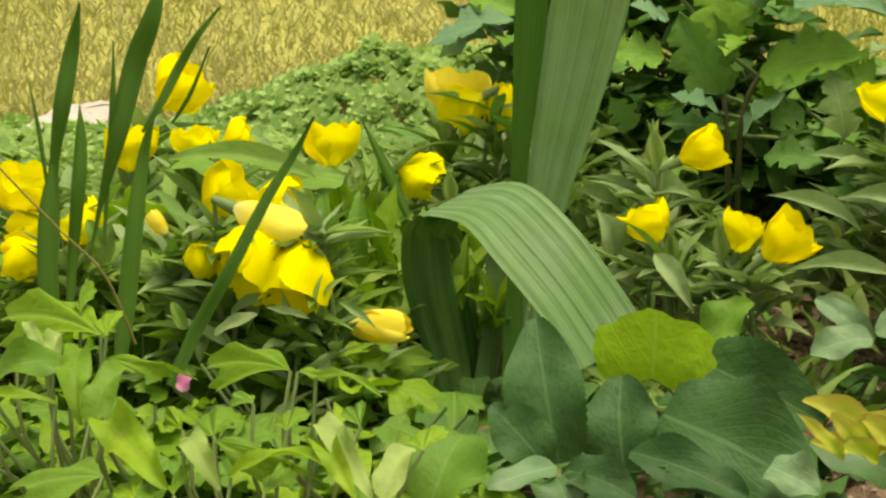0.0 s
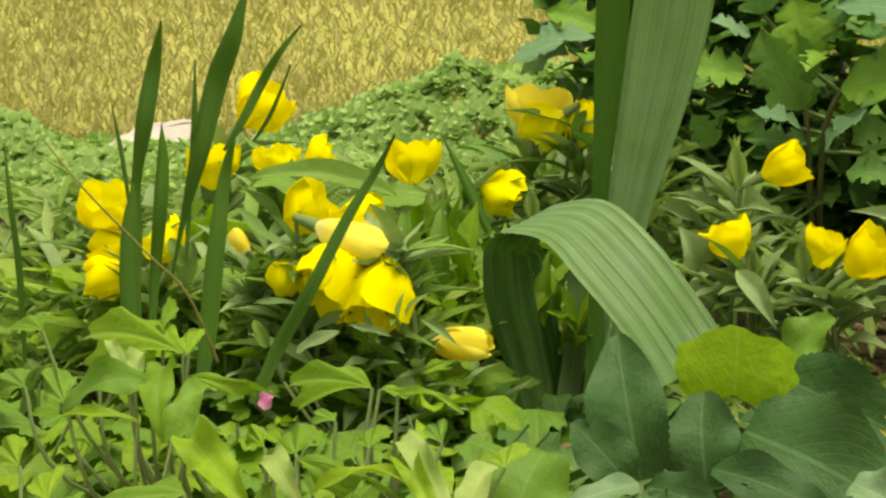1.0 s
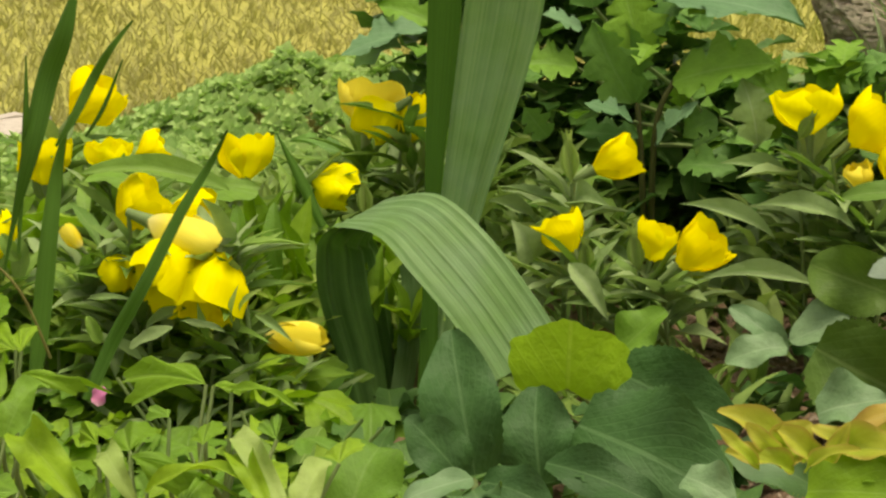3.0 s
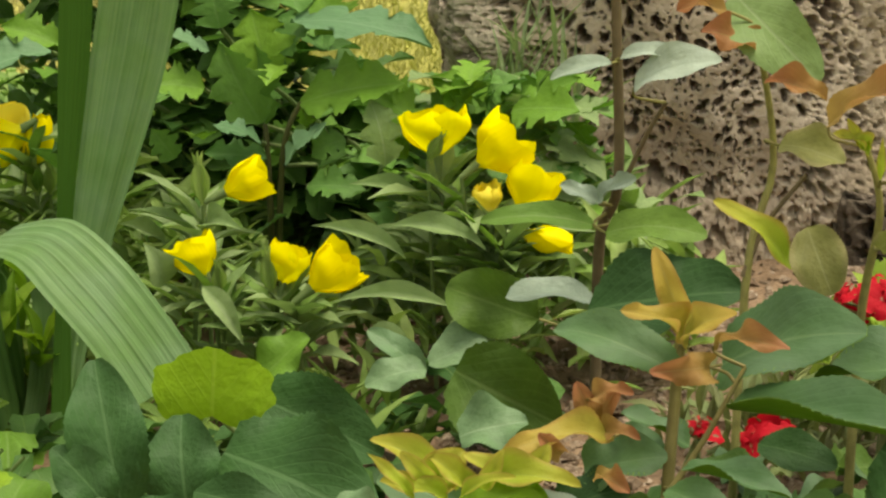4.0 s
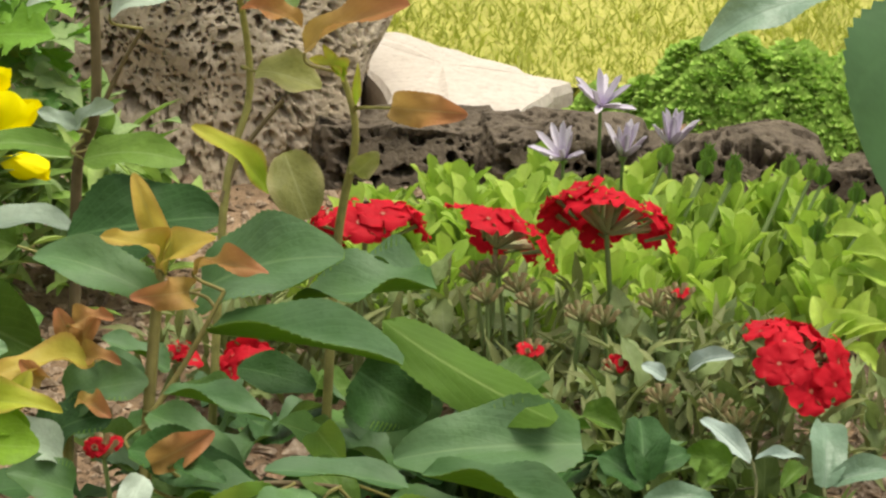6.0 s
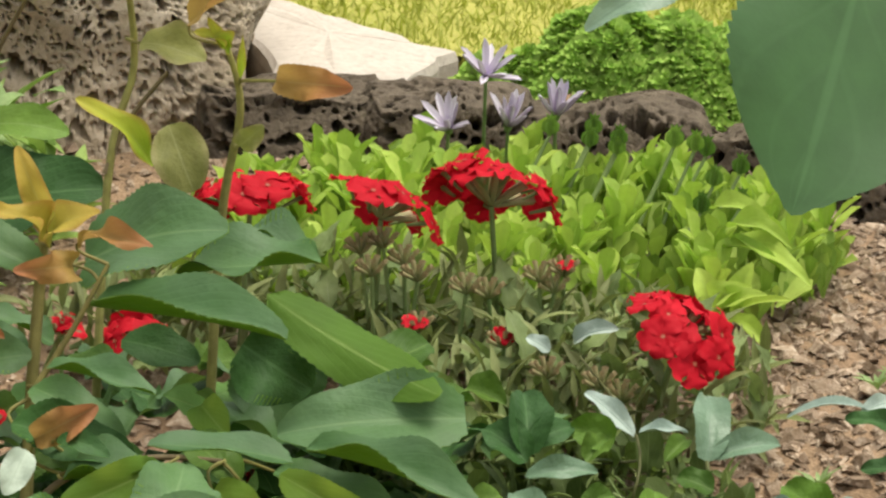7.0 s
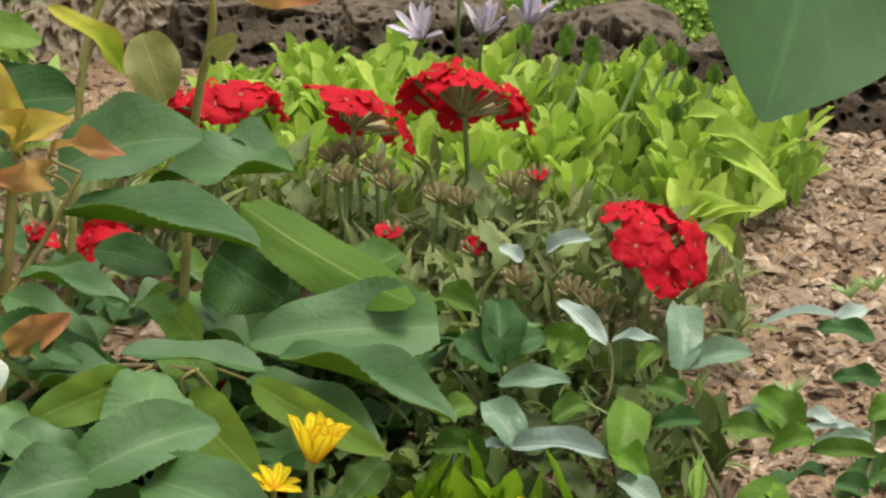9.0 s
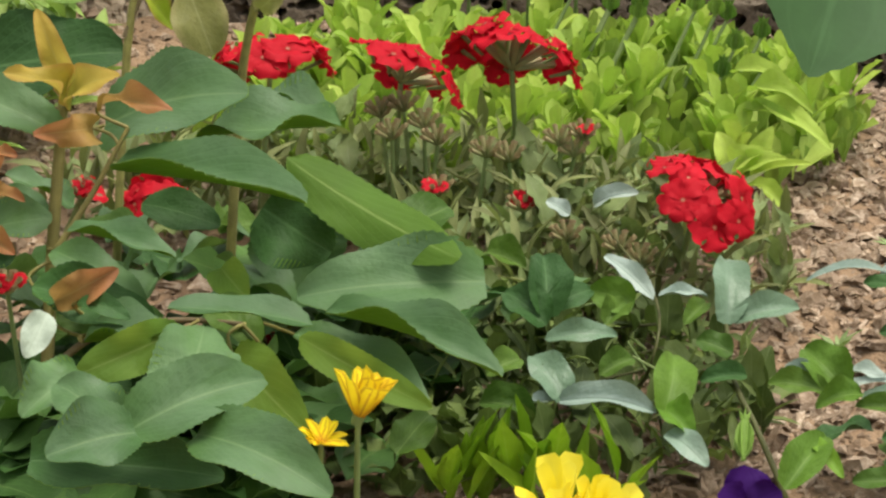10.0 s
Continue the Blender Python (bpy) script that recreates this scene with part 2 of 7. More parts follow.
LEAF_SEEDLING = leaf_material("blue_green_leaf", (0.26, 0.36, 0.29), (0.13, 0.22, 0.13), (0.12, 0.2, 0.13), veins=6, rough=0.42, spec=0.45, glow=0.12, ribs=0.8, emboss=1.0, blotch=0.2)
SEDUM = leaf_material("sedum_leaf", (0.6, 0.78, 0.3), (0.33, 0.51, 0.17), (0.44, 0.62, 0.24), veins=1, island=True, glow=0.42, grain=22.0, spec=0.06, rough=0.8)
SEDUM_BRIGHT = leaf_material("bright_sedum_leaf", (0.56, 0.75, 0.2), (0.27, 0.47, 0.08), (0.45, 0.64, 0.16), veins=1, island=True, glow=0.42, grain=22.0, spec=0.06, rough=0.8)
GRASS = leaf_material("lawn_blade", (0.51, 0.53, 0.095), (0.35, 0.4, 0.06), (0.55, 0.53, 0.2), stripes=20.0, island=True, glow=0.42, blotch=0.15, grain=22.0, dry=(0.42, 0.39, 0.16))
STEM = leaf_material("green_stem", (0.24, 0.32, 0.12), (0.16, 0.24, 0.08), (0.2, 0.3, 0.1), veins=3, glow=0.0, grain=22.0)
STEM_BROWN = leaf_material("brown_stem", (0.21, 0.165, 0.09), (0.15, 0.115, 0.06), (0.25, 0.2, 0.12), veins=9, rough=0.6, glow=0.0, grain=30.0, blotch=0.6)
STEM_RED = leaf_material("reddish_stem", (0.3, 0.3, 0.09), (0.23, 0.2, 0.065), (0.34, 0.28, 0.13), veins=9, glow=0.0, grain=30.0, blotch=0.6)

STEM_DARK = leaf_material("dark_stem", (0.09, 0.1, 0.03), (0.06, 0.065, 0.025), (0.12, 0.1, 0.05), veins=9, glow=0.0, grain=22.0)

MASS_PRIM = leaf_material("primrose_foliage", (0.4, 0.54, 0.16), (0.18, 0.31, 0.065), (0.32, 0.43, 0.16), veins=6, island=True, glow=0.38, grain=22.0)
MASS_TUFT = leaf_material("fine_grass", (0.4, 0.5, 0.26), (0.24, 0.35, 0.14), (0.3, 0.4, 0.2), veins=2, island=True, glow=0.35, grain=22.0)
MASS_WEED = leaf_material("weed_foliage", (0.28, 0.42, 0.1), (0.1, 0.19, 0.035), (0.25, 0.35, 0.14), veins=4, island=True, glow=0.35, grain=22.0)
MASS_FRESH = leaf_material("fresh_undergrowth", (0.5, 0.66, 0.13), (0.28, 0.46, 0.07), (0.45, 0.55, 0.2), veins=5, island=True, glow=0.52, grain=22.0)
MASS_DIM = leaf_material("dark_weed_foliage", (0.2, 0.27, 0.075), (0.07, 0.11, 0.03), (0.2, 0.26, 0.1), veins=4, island=True, glow=0.3, grain=22.0)
MASS_CHRYS = leaf_material("chrysanthemum_foliage", (0.16, 0.31, 0.06), (0.07, 0.17, 0.035), (0.15, 0.26, 0.08), veins=5, island=True, glow=0.27, grain=22.0)
MASS_MAT = leaf_material("spatulate_foliage", (0.47, 0.6, 0.12), (0.22, 0.35, 0.06), (0.4, 0.55, 0.12), veins=3, island=True, glow=0.38, grain=22.0)
MASS_VERB = leaf_material("verbena_foliage", (0.33, 0.38, 0.15), (0.15, 0.17, 0.065), (0.27, 0.3, 0.13), veins=6, island=True, glow=0.32, grain=22.0)
MASS_ROSE = leaf_material("rose_foliage", (0.1, 0.21, 0.045), (0.035, 0.1, 0.022), (0.16, 0.26, 0.08), veins=7, island=True, glow=0.22, grain=22.0)
MASS_LIME = leaf_material("columbine_foliage", (0.3, 0.47, 0.06), (0.14, 0.27, 0.03), (0.45, 0.58, 0.2), veins=5, island=True, glow=0.35, grain=22.0)
SOIL = grain_material("soil", (0.25, 0.165, 0.1), (0.36, 0.25, 0.155), (0.12, 0.08, 0.05), 14.0, 160.0, strength=0.9, distance=0.006)
CHIP = grain_material("soil_crumb", (0.13, 0.085, 0.05), (0.5, 0.38, 0.27), (0.78, 0.66, 0.52), 60.0, 260.0, island=0.85)
TURF = grain_material("turf", (0.44, 0.42, 0.11), (0.4, 0.39, 0.1), (0.32, 0.3, 0.08), 6.0, 150.0)
LAVA = grain_material("lava_rock", (0.5, 0.41, 0.29), (0.72, 0.62, 0.48), (0.32, 0.245, 0.17), 22.0, 150.0, strength=0.9, distance=0.004)
LAVA_DARK = grain_material("dark_lava_rock", (0.11, 0.088, 0.064), (0.17, 0.138, 0.1), (0.05, 0.04, 0.03), 26.0, 150.0, strength=0.9, distance=0.005)
SLAB = grain_material("pale_slab", (0.54, 0.49, 0.43), (0.48, 0.43, 0.37), (0.38, 0.33, 0.28), 18.0, 200.0, strength=0.5, distance=0.002)


# ---- mesh helpers ----
def mesh_of(name, verts, faces, mats, uvs=None, index=None, smooth=True):
    me = bpy.data.meshes.new(name)
    me.from_pydata([tuple(map(float, v)) for v in verts], [], [tuple(map(int, q)) for q in faces])
    for m in mats if isinstance(mats, (list, tuple)) else [mats]:
        me.materials.append(m)
    if uvs is not None:
        layer = me.uv_layers.new(name="UVMap")
        li = np.zeros(len(me.loops), dtype=np.int32)
        me.loops.foreach_get("vertex_index", li)
        layer.data.foreach_set("uv", np.asarray(uvs, dtype=np.float32)[li].ravel())
    if index is not None:
        me.polygons.foreach_set("material_index", np.asarray(index, dtype=np.int32))
    if smooth:
        me.polygons.foreach_set("use_smooth", np.ones(len(me.polygons), dtype=bool))
    me.update()
    return me


def child(name, me, parent, m=None, label=""):
    ob = new(name, me)
    ob.parent = parent
    if m is not None:
        ob.matrix_basis = m
    return tagged(ob, label=label)


def thing(name, at, label, category, group="", kind=""):
    ob = new(name)
    ob.empty_display_size = 0.02
    ob.location = at
    bpy.context.view_layer.update()
    return tagged(ob, label, category, group, kind)


def grid_faces(rows, cols):
    return [(r * cols + c, r * cols + c + 1, (r + 1) * cols + c + 1, (r + 1) * cols + c) for r in range(rows - 1) for c in range(cols - 1)]


PROFILES = {
    "ovate": lambda v: 1.95 * v ** 0.46 * (1 - v) ** 0.58 if 0 < v < 1 else 0.0,
    "broad": lambda v: max(0.0, math.sin(math.pi * min(1.0, v * 0.94 + 0.05) ** 0.75)) ** 0.6,
    "lance": lambda v: max(0.0, math.sin(math.pi * v ** 0.85)) ** 1.15,
    "round": lambda v: math.sqrt(max(0.0, 1 - (2 * v - 1) ** 2)),
    "spoon": lambda v: 0.16 + 0.84 * max(0.0, math.sin(math.pi * v ** 1.9)) ** 0.7 if v < 0.985 else 0.0,
    "sword": lambda v: (0.55 + 0.45 * math.sin(math.pi * min(1.0, v * 1.1))) * (1.0 if v < 0.5 else max(0.0, 1 - ((v - 0.5) / 0.5) ** 1.6)),
    "pointed": lambda v: max(0.0, math.sin(math.pi * v)),
    "petal": lambda v: (0.1 + 0.9 * v ** 0.75) * (1.0 if v < 0.86 else math.sqrt(max(0.0, 1 - ((v - 0.86) / 0.14) ** 2 * 0.6))),
    "ray": lambda v: (0.35 + 0.65 * math.sin(math.pi * min(1.0, v * 0.8 + 0.1))) * (1.0 if v < 0.85 else max(0.0, 1 - ((v - 0.85) / 0.15) ** 2)),
}


def blade(profile, width, droop=0.15, fold=0.15, wave=0.0, teeth=0, tooth=0.06, notch=0.0, shoulder=0.0, cup=0.0, arch=0.0, n=14, cols=5, rng=None, twist=0.0, thick=0.0):
    """A leaf or petal one unit long on +y, its face to +z: verts, faces, uv."""
    rng = rng or random.Random(1)
    ph, ph2 = rng.uniform(0, 6.28), rng.uniform(0, 6.28)
    verts, uvs = [], []
    for r in range(n):
        v = r / (n - 1)
        w = PROFILES[profile](v) * width / 2
        z0 = -droop * v * v + droop * 0.35 * v + arch * 4 * v * (1 - v)
        for c in range(cols):
            u = 2 * c / (cols - 1) - 1
            edge = abs(u) ** 2
            x, y = u * w, v
            if teeth and abs(u) > 0.99 and 0 < r < n - 1:
                k = (r % 2)
                x *= 1 + tooth * (0.5 - k) * 2
                y += 0.012 * k
            y -= shoulder * abs(u) ** 2.5 * v * v
            y -= notch * (1 - abs(u)) ** 1.5 * max(0.0, v - 0.7) / 0.3 - notch * 0.2 * v
            z = z0 + fold * abs(u) * w * 2 + cup * u * u * w * 2
            z += wave * edge * w * math.sin(v * 9 + ph + (2 if u > 0 else 0)) * 2 + wave * 0.3 * w * math.sin(v * 5 + ph2)
            a = twist * v
            verts.append((x * math.cos(a) - (z - z0) * math.sin(a), y, z0 + (z - z0) * math.cos(a) + x * math.sin(a)))
            uvs.append(((u + 1) / 2, v))
    return verts, grid_faces(n, cols), uvs


def joined(pieces):
    """Several (verts, faces, uv) as one."""
    V, F, U = [], [], []
    for v, f, u in pieces:
        o = len(V)
        V += v
        U += u
        F += [tuple(i + o for i in q) for q in f]
    return V, F, U


def moved(piece, m):
    v, f, u = piece
    return [tuple(m @ Vector(p)) for p in v], f, u


def disc_leaf(rng, rx=0.5, ry=0.5, lobes=5, depth=0.3, teeth=0, tdepth=0.0, heart=0.0, wave=0.05, droop=0.12, rings=4, steps=56, sharp=1.0):
    """A leaf one unit long with a lobed outline round its middle, its stalk at the origin."""
    ph = rng.uniform(0, 6.28)
    skew = [rng.uniform(0.88, 1.1) for i in range(steps)]
    skew = [(skew[i - 2] + skew[i - 1] + skew[i]) / 3 for i in range(steps)]
    verts, uvs = [(0, 0.5, 0)], [(0.5, 0.5)]
    for r in range(1, rings + 1):
        q = r / rings
        for i in range(steps):
            a = 2 * math.pi * i / steps
            cut = (0.5 - 0.5 * math.cos(lobes * a)) ** sharp * depth
            if teeth:
                cut += tdepth * (0.5 - 0.5 * math.cos(teeth * a))
            back = heart * max(0.0, -math.cos(a)) ** 12
            f = (1 - cut * q ** 1.5 - back * q) * skew[i] * q
            x, y = rx * f * math.sin(a), 0.5 + ry * f * math.cos(a)
            z = -droop * (x * x * 2 + (y - 0.5) ** 2 * 2) + wave * q * q * math.sin(3 * a + ph) + 0.06 * abs(x)
            verts.append((x, y, z))
            uvs.append((0.5 + x, y))
    faces = [(0, 1 + i, 1 + (i + 1) % steps, 1 + (i + 1) % steps) for i in range(steps)]
    faces = [f[:3] for f in faces]
    for r in range(rings - 1):
        o = 1 + r * steps
        faces += [(o + i, o + steps + i, o + steps + (i + 1) % steps, o + (i + 1) % steps) for i in range(steps)]
    return verts, faces, uvs


def frame_to(base, tip, face):
    """The turn and place that lay +y from base to tip, with +z near face."""
    b, t = Vector(base), Vector(tip)
    y = (t - b).normalized()
    x = y.cross(Vector(face)).normalized()
    z = x.cross(y)
    m = Matrix((x, y, z)).transposed().to_4x4()
    return Matrix.Translation(b) @ m, (t - b).length


FACE = Vector((0.0, -0.62, 0.78))
LEAF_RNG = random.Random(5)


def leaf(plant, base, tip, width, mat, shape="ovate", face=None, droop=0.16, fold=0.16, wave=0.12, teeth=1, label="", name="leaf", twist=0.0, under=None):
    """One leaf of its own, from base to tip, as a part of a plant."""
    m, length = frame_to(base, tip, face or FACE)
    piece = blade(shape, width / length, 0.0, fold * LEAF_RNG.uniform(0.8, 2.0), wave * LEAF_RNG.uniform(0.6, 1.8), teeth, 0.022, arch=droop * LEAF_RNG.uniform(0.3, 1.1), n=41 if teeth else 16, cols=7, rng=LEAF_RNG, twist=twist)
    if under:
        v, f, u = piece
        low = [(x, y, z - 0.006) for x, y, z in v]
        me = mesh_of(name, v + low, f + [tuple(i + len(v) for i in reversed(q)) for q in f], [mat, under], u + u, [0] * len(f) + [1] * len(f))
    else:
        me = mesh_of(name, *piece[:2], mat, piece[2])
    inv = Matrix.Translation(-Vector(plant.location))
    return child(name, me, plant, inv @ m @ Matrix.Scale(length, 4), label)


def tube_piece(points, r0, r1, sides=6, steps=5):
    """A round stem along a smooth way through points."""
    P = [Vector(p) for p in points]
    way = []
    for i in range(len(P) - 1):
        a, b, c, d = P[max(0, i - 1)], P[i], P[i + 1], P[min(len(P) - 1, i + 2)]
        for s in range(steps):
            t = s / steps
            way.append(0.5 * (2 * b + (c - a) * t + (2 * a - 5 * b + 4 * c - d) * t * t + (3 * b - a - 3 * c + d) * t ** 3))
    way.append(P[-1])
    verts, uvs = [], []
    for i, p in enumerate(way):
        d = (way[min(i + 1, len(way) - 1)] - way[max(i - 1, 0)]).normalized()
        x = d.cross(Vector((0.3, 1, 0.1))).normalized()
        y = d.cross(x)
        r = r0 + (r1 - r0) * i / (len(way) - 1)
        for s in range(sides + 1):
            a = 2 * math.pi * s / sides
            verts.append(p + r * (x * math.cos(a) + y * math.sin(a)))
            uvs.append((s / sides, i / (len(way) - 1)))
    return [tuple(v) for v in verts], grid_faces(len(way), sides + 1), uvs


def stem(plant, points, r0, r1, mat, name="stem", label="", sides=7):
    o = Vector(plant.location)
    v, f, u = tube_piece([Vector(p) - o for p in points], r0, r1, sides)
    return child(name, mesh_of(name, v, f, mat, u), plant, None, label)


def scatter(plant, meshes, count, centre, radii, low, high, size, seed, tilt=(20, 70), name="leaf", lean=None):
    """Small leaves of a few shapes over an oval patch, each a part of the plant. low and high are heights above the ground."""
    rng = random.Random(seed)
    o = Vector(plant.location)
    for i in range(count):
        a, q = rng.uniform(0, 6.2832), math.sqrt(rng.random())
        p = Vector((centre[0] + radii[0] * q * math.cos(a), centre[1] + radii[1] * q * math.sin(a), 0))
        p.z = rng.uniform(low, high) * (1 - 0.45 * q * q)
        head = rng.uniform(0, 360) if lean is None else lean + rng.gauss(0, 50)
        m = Matrix.Translation(p - o) @ Matrix.Rotation(radians(head), 4, "Z") @ Matrix.Rotation(radians(rng.uniform(*tilt)), 4, "X") @ Matrix.Rotation(radians(rng.uniform(-25, 25)), 4, "Y")
        s = rng.uniform(*size)
        child(name, meshes[i % len(meshes)], plant, m @ Matrix.Diagonal((s * rng.uniform(0.85, 1.15), s, s, 1)))


def mass(plant, mat, pieces, count, centre, radii, low, high, size, seed, tilt=(5, 60), lean=None, name="foliage", flat=0.45, clear=None):
    """Dense small foliage past counting, as one part of the plant. clear: an oval (x, y, rx, ry) that it leaves free."""
    rng = random.Random(seed)
    o = Vector(plant.location)
    V, F, U, at = [], [], [], 0
    ready = [(np.array(p[0]), np.array([q for q in p[1]]), np.array(p[2])) for p in pieces]
    for i in range(count):
        a, q = rng.uniform(0, 6.2832), math.sqrt(rng.random())
        p = Vector((centre[0] + radii[0] * q * math.cos(a), centre[1] + radii[1] * q * math.sin(a), rng.uniform(low, high) * (1 - flat * q * q)))
        if clear and ((p.x - clear[0]) / clear[2]) ** 2 + ((p.y - clear[1]) / clear[3]) ** 2 < 1:
            continue
        head = rng.uniform(0, 360) if lean is None else lean + rng.gauss(0, 55)
        m = Matrix.Translation(p - o) @ Matrix.Rotation(radians(head), 4, "Z") @ Matrix.Rotation(radians(rng.uniform(*tilt)), 4, "X") @ Matrix.Rotation(radians(rng.uniform(-30, 30)), 4, "Y") @ Matrix.Scale(rng.uniform(*size), 4)
        v, f, u = ready[i % len(ready)]
        M = np.array(m)
        V.append(v @ M[:3, :3].T + M[:3, 3])
        F.append(f + at)
        U.append(u)
        at += len(v)
    ob = child(name, mesh_of(name, np.concatenate(V), np.concatenate(F), mat, np.concatenate(U)), plant)
    ob["kind"] = "stuff"
    return ob


LANCE_BITS = [blade("lance", 0.2, 0.1 + 0.1 * i, 0.3, 0.12, n=6, cols=3, rng=random.Random(i)) for i in range(4)]
SPOON_BITS = [blade("spoon", 0.5, 0.1 * i - 0.1, 0.15, 0.1, n=6, cols=3, rng=random.Random(i)) for i in range(3)]
OVATE_BITS = [blade("ovate", 0.55, 0.1 + 0.1 * i, 0.15, 0.2, n=8, cols=3, rng=random.Random(i)) for i in range(3)]
BROAD_BITS = [blade("broad", 0.6, 0.1 + 0.1 * i, 0.15, 0.25, n=6, cols=3, rng=random.Random(i)) for i in range(3)]


def leaf_set(name, mat, maker, count=4, seed=3):
    out = []
    for i in range(count):
        p = maker(random.Random(seed + i))
        out.append(mesh_of(name, *p[:2], mat, p[2]))
    return out


# ---- setting ----
def height_sheet(name, x0, x1, y0, y1, step, mat, rise, kind="structure", label="", category=""):
    nx, ny = int((x1 - x0) / step) + 1, int((y1 - y0) / step) + 1
    verts = []
    for j in range(ny):
        for i in range(nx):
            x, y = x0 + (x1 - x0) * i / (nx - 1), y0 + (y1 - y0) * j / (ny - 1)
            verts.append((x, y, rise(x, y)))
    ob = new(name, mesh_of(name, verts, grid_faces(ny, nx), mat))
    return tagged(ob, label, category, kind=kind)


def soil_rise(x, y):
    p = Vector((x, y, 0))
    return 0.014 * noise.noise(p * 9) + 0.005 * noise.noise(p * 40) + 0.002 * noise.noise(p * 95) - 0.006


far = 60.0
ring = [(-far, -far, -0.03), (far, -far, -0.03), (far, far, -0.03), (-far, far, -0.03)]
tagged(new("ground", mesh_of("ground", ring, [(0, 1, 2, 3)], TURF, smooth=False)), "dry yellow-green turf round the bed", "ground", kind="structure")
height_sheet("flower_bed_soil", -1.6, 0.9, 0.7, 2.5, 0.007, SOIL, soil_rise, label="crumbly light brown garden soil", category="soil")
height_sheet("lawn", -2.6, 1.6, 2.27, 5.0, 0.06, TURF, lambda x, y: 0.012 + 0.006 * noise.noise(Vector((x, y, 1)) * 3), label="dry yellow-green lawn behind the bed", category="lawn")


def make_lawn():
    rng = np.random.default_rng(4)
    n = 85000
    x, y = rng.uniform(-1.5, 0.65, n), 2.27 + 1.0 * rng.random(n) ** 1.15
    far_n = 60000
    x = np.concatenate([x, rng.uniform(-2.6, 1.6, far_n)])
    y = np.concatenate([y, 2.7 + 2.3 * rng.random(far_n)])
    n += far_n
    h, w, a = rng.uniform(0.007, 0.02, n), rng.uniform(0.0007, 0.0013, n), rng.uniform(0, 6.28, n)
    lx, ly = rng.normal(0, 0.01, n), rng.normal(0, 0.01, n)
    cx, cy = np.cos(a) * w, np.sin(a) * w
    z0 = np.full(n, 0.008)
    q = [(x - cx, y - cy, z0), (x + cx, y + cy, z0), (x + cx * 0.8 + lx * 0.4, y + cy * 0.8 + ly * 0.4, z0 + h * 0.6),
         (x - cx * 0.8 + lx * 0.4, y - cy * 0.8 + ly * 0.4, z0 + h * 0.6), (x + lx, y + ly, z0 + h)]
    verts = np.stack([np.stack(p, -1) for p in q], 1).reshape(-1, 3)
    b = np.arange(n) * 5
    faces = [(i, i + 1, i + 2, i + 3) for i in b] + [(i + 3, i + 2, i + 4) for i in b]
    uv = np.tile([(0, 0), (1, 0), (1, 0.6), (0, 0.6), (0.5, 1)], (n, 1))
    ob = new("lawn_grass", mesh_of("lawn_grass", verts, faces, GRASS, uv, smooth=False))
    tagged(ob, "short dry yellow-green lawn grass", "grass", kind="stuff")


make_lawn()


def make_crumbs():
    rng = random.Random(8)
    V, F = [], []
    for i in range(24000):
        x = rng.uniform(0.08, 0.42) if i % 3 else rng.uniform(-0.32, 0.1)
        y = rng.uniform(1.3, 2.2)
        s = rng.uniform(0.0011, 0.003) * (2.9 if rng.random() < 0.06 else 2.0 if rng.random() < 0.15 else 1)
        m = Matrix.Translation((x, y, soil_rise(x, y) + s * 0.3)) @ Euler((rng.uniform(-0.6, 0.6), rng.uniform(-0.6, 0.6), rng.uniform(0, 6))).to_matrix().to_4x4()
        o = len(V)
        sx, sy, sz = s * rng.uniform(0.7, 1.7), s * rng.uniform(0.5, 1), s * rng.uniform(0.2, 0.55)
        for k in ((-1, -1, -1), (1, -1, -1), (1, 1, -1), (-1, 1, -1), (-0.6, -0.7, 1), (0.7, -0.6, 1), (0.5, 0.7, 1), (-0.7, 0.5, 1)):
            V.append(m @ Vector((k[0] * sx * rng.uniform(0.45, 1.25), k[1] * sy * rng.uniform(0.45, 1.25), k[2] * sz * rng.uniform(0.3, 1.3))))
        F += [tuple(o + q for q in f) for f in ((0, 3, 2, 1), (4, 5, 6, 7), (0, 1, 5, 4), (1, 2, 6, 5), (2, 3, 7, 6), (3, 0, 4, 7))]
    ob = new("soil_crumbs", mesh_of("soil_crumbs", V, F, CHIP, smooth=False))
    tagged(ob, "loose tan crumbs of soil and bark", "gravel", kind="stuff")


make_crumbs()


